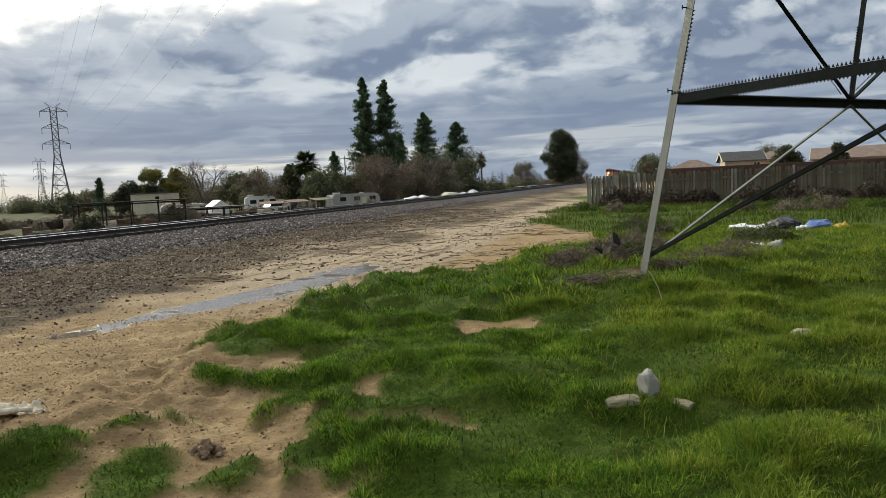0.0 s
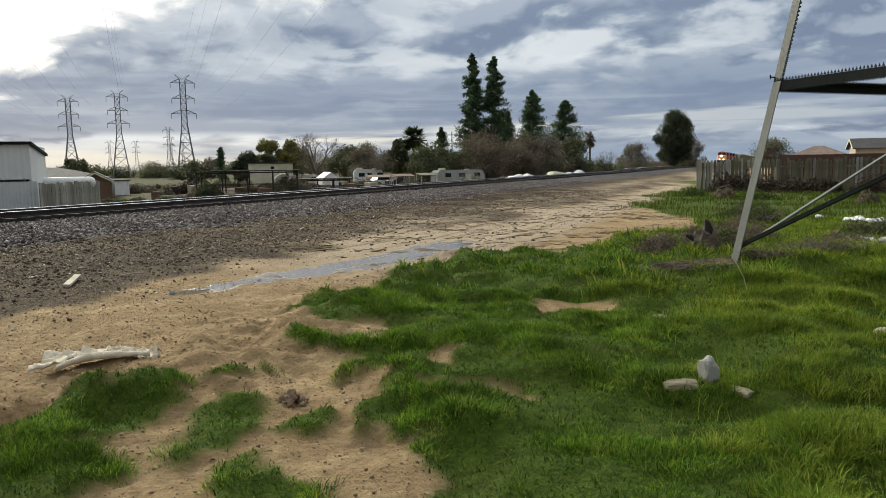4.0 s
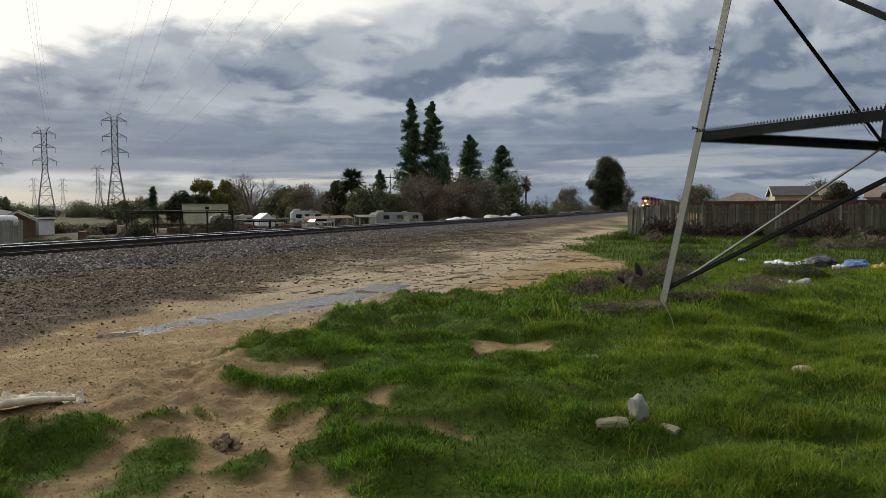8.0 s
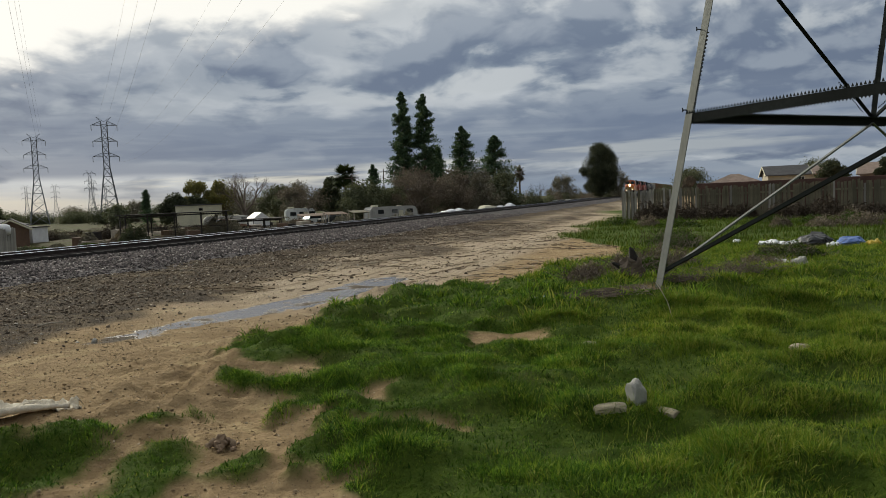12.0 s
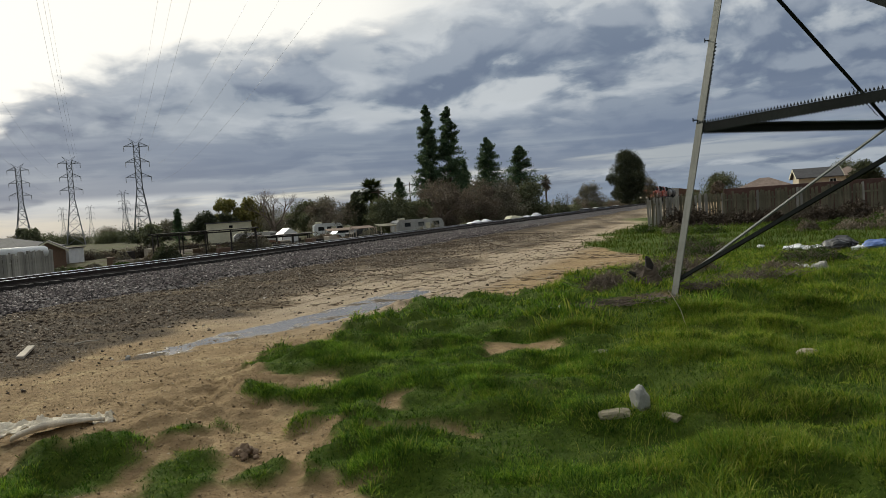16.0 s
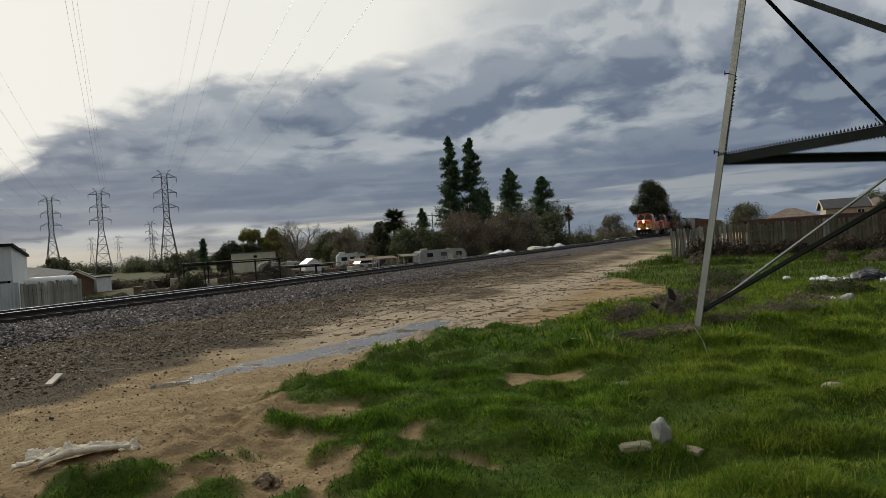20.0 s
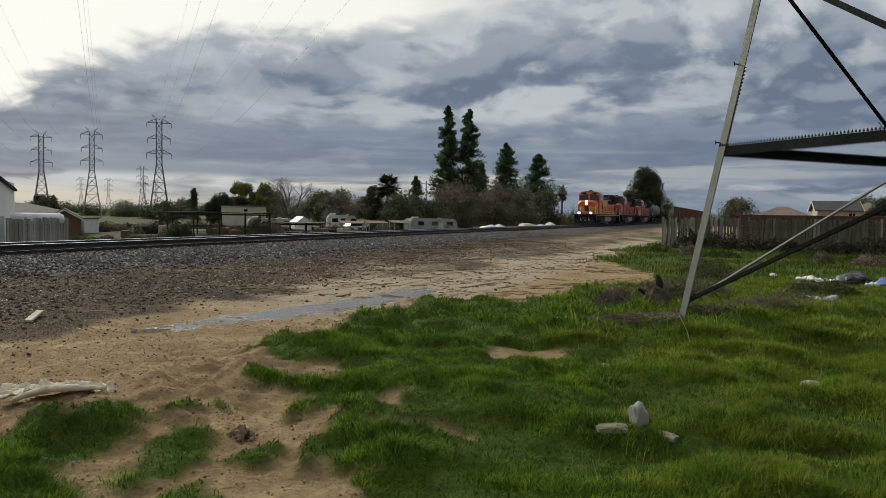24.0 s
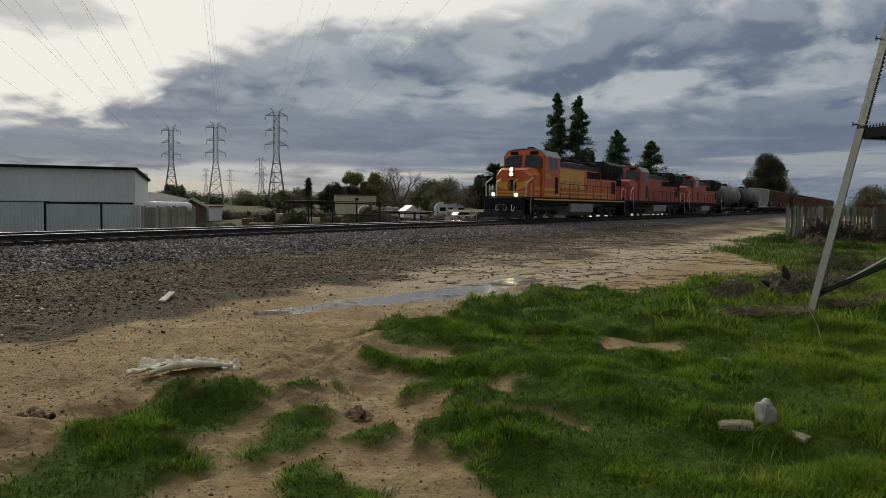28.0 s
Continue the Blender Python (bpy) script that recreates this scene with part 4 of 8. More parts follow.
    part("brake_housing", Shape().box((-7.0, -0.75, 4.2), (-9.2, 0.75, 4.5), 0.06), M_BLACK, roof_ob)
    part("exhaust_stack", Shape().box((-11.6, -0.4, 4.2), (-12.8, 0.4, 4.52), 0.05).rod((-12.2, 0, 4.5), (-12.2, 0, 4.68), 0.28, 0.26, 12), M_BLACK, roof_ob)
    part("air_intake", Shape().box((-13.6, -0.85, 4.05), (-15.8, 0.85, 4.42), 0.08), M_BLACK, roof_ob)
    rad = Shape()
    rad.sections([ring_section(x, [(-0.95, 3.15), (0.95, 3.15), (1.5, 3.75), (1.5, 4.35), (1.1, 4.62), (-1.1, 4.62), (-1.5, 4.35), (-1.5, 3.75)]) for x in (-16.6, -20.5)])
    part("radiator_wing", rad, M_DARKGREEN, t)
    for side in (-1, 1):
        for k in range(10):
            x = -16.9 - k * 0.36
            part("radiator_grille", Shape().box((x, side * 1.495, 3.8), (x - 0.27, side * 1.52, 4.3), 0.01), M_BLACK, t)
        for k in range(8):
            part("hood_grille", Shape().box((-13.2 - k * 0.4, side * 0.92, 3.1), (-13.5 - k * 0.4, side * 0.96, 3.62), 0.01), M_BLACK, t)
        part("rear_grille", Shape().box((-19.2, side * 0.92, 2.0), (-20.3, side * 0.96, 3.0), 0.01), M_BLACK, t)
    # cab and nose
    cab = Shape()
    cp = [(-1.53, 1.5), (1.53, 1.5), (1.53, 4.2), (1.2, 4.62), (0.5, 4.74), (-0.5, 4.74), (-1.2, 4.62), (-1.53, 4.2)]
    front = [(y * 0.97, z) for y, z in cp]
    cab.sections([ring_section(-6.15, cp), ring_section(-3.55, cp), [(-3.15 - max(0, z - 3.0) * 0.24, y * 0.97, z) for y, z in cp]])
    cab_ob = part("cab", cab, coat, t)
    rf = Shape()
    rf.sections([ring_section(x, [(-1.56, 4.22), (-1.22, 4.65), (-0.5, 4.78), (0.5, 4.78), (1.22, 4.65), (1.56, 4.22), (1.2, 4.60), (0.5, 4.73), (-0.5, 4.73), (-1.2, 4.60)]) for x in (-3.5, -6.3)])
    part("cab_roof", rf, M_TANKGREY, cab_ob, "pale dusty cab roof")
    for side in (-1, 1):
        win = Shape()
        # raked windscreen panes, one each side of the centre post
        vs = []
        for y, z in ((0.13, 3.52), (1.36, 3.42), (1.36, 4.1), (1.02, 4.28), (0.13, 4.34)):
            vs.append((-3.13 - max(0, z - 3.0) * 0.24, side * y, z))
        win.add(vs + [(x - 0.05, y, z) for x, y, z in vs], [(0, 1, 2, 3, 4), (9, 8, 7, 6, 5)] + [(k, (k + 1) % 5, 5 + (k + 1) % 5, 5 + k) for k in range(5)])
        part("windscreen", win, M_GLASS, cab_ob, "dark raked windscreen")
    for side in (-1, 1):
        for x in (-4.15, -5.05):
            part("side_window", Shape().box((x, side * 1.52, 3.4), (x - 0.75, side * 1.54, 4.15), 0.02), M_GLASS, cab_ob)
        part("cab_door", Shape().box((-5.3, side * 1.52, 1.75), (-5.85, side * 1.54, 2.9), 0.02), M_BLACK, cab_ob)
    nose = Shape()
    nb = [(-1.38, 1.5), (1.38, 1.5), (1.38, 2.95), (1.1, 3.42), (-1.1, 3.42), (-1.38, 2.95)]
    nf = [(-1.2, 1.5), (1.2, 1.5), (1.2, 2.85), (0.85, 3.24), (-0.85, 3.24), (-1.2, 2.85)]
    nose.sections([ring_section(-3.3, nb), ring_section(-2.3, nb), ring_section(-1.72, nf)])
    nose_ob = part("nose", nose, coat, t)
    hp = Shape()
    hp.box((-1.75, -0.22, 2.8), (-1.6, 0.22, 3.42), 0.05)
    part("lamp_housing", hp, M_BLACK if not stripes else coat, nose_ob)
    if stripes:
        # winged emblem: a round badge between two swept wings, over a striped lower band
        for side in (-1, 1):
            rim = [(0.0, 1.98), (0.5, 1.95), (1.17, 2.2), (1.17, 2.62), (0.62, 2.44), (0.0, 2.5)]
            wing = Shape().add([(x, side * y, z) for x in (-1.712, -1.70) for y, z in rim], [tuple(range(6)), tuple(range(11, 5, -1))] + [(k, (k + 1) % 6, 6 + (k + 1) % 6, 6 + k) for k in range(6)])
            part("emblem_wing", wing, M_YELLOW, nose_ob, "yellow swept wing of the emblem")
            for z in (2.12, 2.3):
                part("emblem_bar", Shape().box((-1.708, side * 0.42, z), (-1.72, side * 1.1, z + 0.05)), M_BLACK, nose_ob)
        part("nose_emblem", Shape().rod((-1.70, 0, 2.24), (-1.725, 0, 2.24), 0.36, 0.34, 18), M_BLACK, nose_ob, "round black badge")
        for z in (1.56, 1.76):
            part("nose_band", Shape().box((-1.702, -1.19, z), (-1.714, 1.19, z + 0.11)), M_YELLOW, nose_ob, "thin yellow band across the nose")
        for side in (-1, 1):
            part("nose_stripe", Shape().box((-2.3, side * 1.38, 1.95), (-3.3, side * 1.39, 2.15)), M_YELLOW, nose_ob)
            part("nose_stripe", Shape().box((-2.3, side * 1.38, 1.62), (-3.3, side * 1.39, 1.78)), M_YELLOW, nose_ob)
            part("cab_stripe", Shape().box((-3.5, side * 1.53, 1.62), (-6.1, side * 1.54, 1.78)), M_YELLOW, cab_ob)
            part("cab_stripe", Shape().box((-3.5, side * 1.53, 1.95), (-6.1, side * 1.54, 2.15)), M_YELLOW, cab_ob)
            for k in range(4):
                part("number_bar", Shape().box((-3.62 - 0.27 * k, side * 1.53, 2.75), (-3.8 - 0.27 * k, side * 1.545, 3.12)), M_YELLOW, cab_ob)
    for side in (-1, 1):
        part("number_board", Shape().box((-3.42, side * 0.45, 4.36), (-3.62, side * 1.0, 4.58), 0.02), M_BLACK, cab_ob)
    # rails along the walkway
    for side in (-1, 1):
        for line, r in (([(-0.8, side * 1.42, 1.5), (-0.78, side * 1.46, 2.35), (-1.7, side * 1.46, 2.75)], 0.034), ([(-0.72, side * 0.62, 1.5), (-0.72, side * 0.62, 2.45), (-1.2, side * 0.62, 2.6)], 0.03),
                        ([(-1.4, side * 1.5, 0.5), (-1.42, side * 1.52, 2.3)], 0.022), ([(-L + 0.75, side * 1.46, 0.5), (-L + 0.75, side * 1.46, 2.4), (-L + 1.9, side * 1.46, 2.5)], 0.022)):
            part("end_handrail", Shape().tube(line, r, 5), M_HANDRAIL, t, "pale end handrail")
    for side in (-1, 1):
        sr = Shape()
        for k in range(9):
            x = -6.6 - k * 1.7
            sr.rod((x, side * 1.46, 1.5), (x, side * 1.46, 2.5), 0.02, 0.02, 5)
        sr.rod((-6.3, side * 1.46, 2.5), (-20.4, side * 1.46, 2.5), 0.02, 0.02, 5)
        part("side_handrail", sr, M_BLACK, t)
    tank = Shape()
    tank.sections([ring_section(x, [(-1.0, 0.22), (1.0, 0.22), (1.42, 0.5), (1.45, 1.12), (-1.45, 1.12), (-1.42, 0.5)]) for x in (-8.6, -13.4)])
    part("fuel_tank", tank, M_TANKGREY, t, "dusty light grey fuel tank")
    for side in (-1, 1):
        part("air_tank", Shape().rod((-13.6, side * 1.15, 1.0), (-16.0, side * 1.15, 1.0), 0.2, 0.2, 10), M_UNDER, t)
    axles = []
    for x0, x1 in ((-2.7, -6.6), (-15.7, -19.6)):
        fr = truck_frame(t, x1, x0, 0.53)
        for k in range(3):
            axles.append(wheelset(t, x0 + (x1 - x0) * k / 2, 0.53))
    ln = []
    for name, y, z, x, r in (("headlamp", 0.0, 2.96, -1.56, 0.11), ("headlamp", 0.0, 3.26, -1.56, 0.11), ("ditch_lamp", 0.82, 1.62, -0.66, 0.115), ("ditch_lamp", -0.82, 1.62, -0.66, 0.115)):
        ln.append((name, x, y, z, r))
    for name, x, y, z, r in ln:
        c = Shape()
        c.rod((x - 0.12, y, z), (x + 0.02, y, z), r * 1.15, r * 1.3, 12)
        h = part(name, c, M_BLACK, t)
        if stripes:
            e = Shape()
            e.sections([[(x + dx, y + rr * math.cos(a), z + rr * math.sin(a)) for a in np.linspace(0, 2 * math.pi, 12, endpoint=False)] for dx, rr in ((0.022, r), (0.045, r * 0.7), (0.05, 0.01))])
            part("lens", e, M_HEADLAMP, h, "burning yellow-white lamp")
    horn = Shape()
    for dy in (-0.15, 0, 0.15):
        horn.rod((-5.0, dy, 4.86), (-4.5, dy, 4.88), 0.03, 0.09, 8)
    horn.box((-5.0, -0.2, 4.74), (-4.9, 0.2, 4.9))
    part("horn", horn, M_BLACK, cab_ob)
    return t, axles


def running_gear(t, L):
    for x in (-2.4, -L + 2.4):
        truck_frame(t, x - 0.88, x + 0.88, 0.45)
        for dx in (-0.88, 0.88):
            wheelset(t, x + dx, 0.45)
    coupler(t, 0.0, 1)
    coupler(t, -L, -1)


def tank_car(coat, label):
    L = 16.5
    t = thing("tank_car", label, "freight car", group="freight cars")
    b = Shape()
    n = 20
    rings = []
    for x, r in ((-0.9, 0.35), (-1.0, 0.9), (-1.25, 1.3), (-1.6, 1.48), (-14.9, 1.48), (-15.25, 1.3), (-15.5, 0.9), (-15.6, 0.35)):
        rings.append([(x, r * math.cos(2 * math.pi * k / n), 2.75 + r * math.sin(2 * math.pi * k / n)) for k in range(n)])
    b.sections(rings)
    part("tank", b, coat, t, smooth=True)
    d = Shape()
    d.rod((-8.25, 0, 4.1), (-8.25, 0, 4.55), 0.5, 0.46, 14)
    d.box((-7.3, -0.9, 4.32), (-9.2, 0.9, 4.36))
    for x in (-7.3, -9.2):
        for y in (-0.9, 0.9):
            d.rod((x, y, 4.3), (x, y, 4.95), 0.025, 0.025, 5)
    for y in (-0.9, 0.9):
        d.rod((-7.3, y, 4.95), (-9.2, y, 4.95), 0.025, 0.025, 5)
    part("dome_platform", d, M_CARBLACK, t)
    for x in (-4.5, -12.0):
        band = Shape()
        band.sections([[(xx, rr * math.cos(2 * math.pi * k / n), 2.75 + rr * math.sin(2 * math.pi * k / n)) for k in range(n)] for xx, rr in ((x, 1.5), (x - 0.12, 1.5))])
        part("tank_band", band, M_BLACK, t)
    s = Shape()
    s.box((-0.6, -0.35, 0.95), (-L + 0.6, 0.35, 1.25), 0.03)
    for x in (-2.4, -L + 2.4):
        s.box((x - 0.5, -1.35, 1.0), (x + 0.5, 1.35, 1.75), 0.1)
    for x in (-0.7, -L + 0.7):
        s.box((x - 0.1, -1.4, 0.95), (x + 0.1, 1.4, 1.2), 0.03)
    part("sill", s, M_BLACK, t)
    lad = Shape()
    for y in (-1.52, 1.52):
        for x in (-8.0, -8.5):
            lad.rod((x, y, 1.2), (x, y * 0.65, 4.3), 0.025, 0.025, 5)
        for k in range(8):
            f = k / 8
            lad.rod((-8.0, y * (1 - 0.35 * f), 1.2 + 3.1 * f), (-8.5, y * (1 - 0.35 * f), 1.2 + 3.1 * f), 0.018, 0.018, 5)
    part("ladder", lad, M_BLACK, t)
    running_gear(t, L)
    return t, L


def hopper_car(coat, label, load):
    L = 16.2
    t = thing("hopper_car", label, "freight car", group="freight cars")
    b = Shape()
    y = 1.5
    b.add([(x, s * yy, z) for s in (-1, 1) for x, yy, z in ((-0.9, y, 4.45), (-L + 0.9, y, 4.45), (-L + 0.9, y, 2.2), (-L + 3.9, y, 1.1), (-3.9, y, 1.1), (-0.9, y, 2.2))],
          [(0, 1, 2, 3, 4, 5), (11, 10, 9, 8, 7, 6), (0, 5, 11, 6), (5, 4, 10, 11), (4, 3, 9, 10), (3, 2, 8, 9), (2, 1, 7, 8), (0, 6, 7, 1)])
    part("body", b, coat, t)
    for k in range(15):
        x = -1.1 - k * (L - 2.2) / 14
        for s in (-1, 1):
            part("side_rib", Shape().box((x - 0.06, s * 1.5, 1.25 if 3.6 < -x < L - 3.6 else 2.2), (x + 0.06, s * 1.6, 4.4), 0.02), coat, t)
    top = Shape()
    for s in (-1, 1):
        top.box((-0.85, s * 1.46, 4.4), (-L + 0.85, s * 1.62, 4.55), 0.03)
        top.box((-0.85, s * 1.46, 1.02), (-L + 0.85, s * 1.6, 1.2), 0.03)
    for x in (-0.9, -L + 0.9):
        top.box((x - 0.06, -1.5, 4.4), (x + 0.06, 1.5, 4.55), 0.03)
    part("top_chord", top, coat, t)
    ld = Shape()
    n = 12
    ring = []
    for k in range(n + 1):
        x = -1.0 - (L - 2.0) * k / n
        h = 4.47 + (0.16 if load else 0.06) * (0.5 + 0.5 * math.sin(k * 2.4))
        ring.append([(x, -1.44, 4.4), (x, -0.7, h), (x, 0.0, h + 0.08), (x, 0.7, h), (x, 1.44, 4.4)])
    ld.sections(ring, close=False)
    part("load" if load else "roof", ld, M_COAL if load else coat, t)
    for x, w in ((-0.9, 1), (-L + 0.9, -1)):
        for s in (-1, 1):
            part("end_post", Shape().bar((x, s * 1.4, 2.2), (x, s * 1.4, 1.0), 0.12, 0.12), M_UNDER, t)
            part("end_brace", Shape().bar((x + w * 0.05, s * 1.0, 3.4), (x + w * 0.05, s * 1.0, 1.1), 0.05, 0.05), M_UNDER, t)
        rungs = Shape().bar((x + w * 0.07, 1.42, 1.4), (x + w * 0.07, 1.42, 3.6), 0.03, 0.03)
        for k in range(6):
            rungs.rod((x + w * 0.07, 1.0, 1.5 + 0.4 * k), (x + w * 0.07, 1.42, 1.5 + 0.4 * k), 0.018, 0.018, 5)
        part("ladder", rungs, M_UNDER, t)
    s = Shape()
    s.box((-0.6, -0.3, 0.9), (-L + 0.6, 0.3, 1.15), 0.03)
    for x in (-5.2, -8.1, -11.0):
        s.add([(x - 1.1, -1.0, 1.1), (x + 1.1, -1.0, 1.1), (x + 1.1, 1.0, 1.1), (x - 1.1, 1.0, 1.1), (x - 0.3, -0.8, 0.45), (x + 0.3, -0.8, 0.45), (x + 0.3, 0.8, 0.45), (x - 0.3, 0.8, 0.45)],
              [(0, 1, 5, 4), (1, 2, 6, 5), (2, 3, 7, 6), (3, 0, 4, 7), (4, 5, 6, 7), (3, 2, 1, 0)])
    part("outlet_bays", s, M_UNDER, t)
    running_gear(t, L)
    return t, L


def build_train():
    """All vehicles with their offset behind the front coupler."""
    out, off = [], 0.0
    lead, ax = locomotive("orange diesel locomotive with yellow bands and burning headlamps", M_ORANGE, True)
    out.append((lead, off, ax))
    off += 22.5
    two, ax2 = locomotive("faded orange-red second diesel locomotive behind the leader", M_ORANGE_OLD, False)
    out.append((two, off, ax2))
    off += 22.5
    three = copy_thing(two, Matrix())
    tagged(three, "weathered orange third diesel locomotive coupled to the freight cars")
    out.append((three, off, [o for o in three.children if o.name.startswith("wheelset")]))
    off += 22.5
    for coat, label in ((M_TANKPALE, "dusty grey cylindrical tank car in the freight train"), (M_CARBLACK, "black grimy cylindrical tank car in the freight train")):
        tank, L = tank_car(coat, label)
        out.append((tank, off, []))
        off += L
    grey, L = hopper_car(M_CARGREY, "pale grey covered hopper car with ribbed sides", False)
    out.append((grey, off, []))
    off += L
    brown, L = hopper_car(M_CARBROWN, "rust-brown ribbed hopper car with a dark load", True)
    for k in range(14):
        out.append((brown if k == 0 else copy_thing(brown, Matrix()), off, []))
        off += L
    return out


TRAIN = build_train()
# where the front coupler stands on the track, by time
HEAD = [(0.0, 333.0), (3.0, 312.0), (5.0, 297.0), (8.0, 272.5), (11.0, 244.0), (14.0, 215.0), (16.0, 195.0), (17.0, 184.5), (19.0, 162.0), (21.0, 138.0), (24.0, 100.4), (25.0, 86.0), (26.0, 71.3), (27.0, 56.6), (28.0, 41.4)]


def head_at(t):
    """Smooth way along the track (monotone cubic through HEAD)."""
    T = [a for a, _ in HEAD]
    S = [b for _, b in HEAD]
    k = min(max(int(np.searchsorted(T, t)) - 1, 0), len(T) - 2)
    def slope(i):
        if i == 0:
            return (S[1] - S[0]) / (T[1] - T[0])
        if i == len(T) - 1:
            return (S[-1] - S[-2]) / (T[-1] - T[-2])
        return (S[i + 1] - S[i - 1]) / (T[i + 1] - T[i - 1])
    h = T[k + 1] - T[k]
    u = (t - T[k]) / h
    return ((2 * u ** 3 - 3 * u ** 2 + 1) * S[k] + (u ** 3 - 2 * u ** 2 + u) * h * slope(k) + (-2 * u ** 3 + 3 * u ** 2) * S[k + 1] + (u ** 3 - u ** 2) * h * slope(k + 1))


def vehicle_pose(s):
    p = plan(s, TRACK_D, RAIL_Z + 0.002)
    return pose(p.x, p.y, p.z, 0, 0, TRAIN_TURN)

# ---- steel lattice tower close by, far towers and their wires ----
E1, E2 = Vector((0.931, 0.365, 0.0)), Vector((0.365, -0.931, 0.0))
CORNER = Vector((4.585, 10.51, 2.68))
HALF = 4.38
LEAN = 0.135
AXIS = CORNER + (E1 + E2) * HALF


def leg_point(i, j, z):
    """A point on one of the four legs at height z; i, j are -1 or 1 along E1 and E2."""
    h = HALF - LEAN * (z - 2.68)
    p = AXIS + E1 * (i * h) + E2 * (j * h)
    return Vector((p.x, p.y, z))


def teeth(shape, p, q, out, size=0.036, gap=0.05, th=0.004):
    """A row of pointed teeth from p to q, standing out along out."""
    p, q, out = Vector(p), Vector(q), Vector(out).normalized()
    d = q - p
    n = int(d.length / gap)
    u = d.normalized()
    s = u.cross(out)
    for k in range(n):
        c = p + u * (gap * (k + 0.5))
        tip = c + out * size
        a, b = c - u * gap * 0.36, c + u * gap * 0.36
        shape.add([a + s * th, b + s * th, tip, a - s * th, b - s * th], [(0, 1, 2), (4, 3, 2), (0, 3, 4, 1), (1, 4, 2), (3, 0, 2)])


def strip(p, q, out, parent, size=0.036, gap=0.05):
    sh = Shape()
    teeth(sh, p, q, out, size, gap)
    tagged(part("spike_strip", sh, M_SPIKE, parent, fix=False), "row of pointed dark steel teeth", kind="stuff")


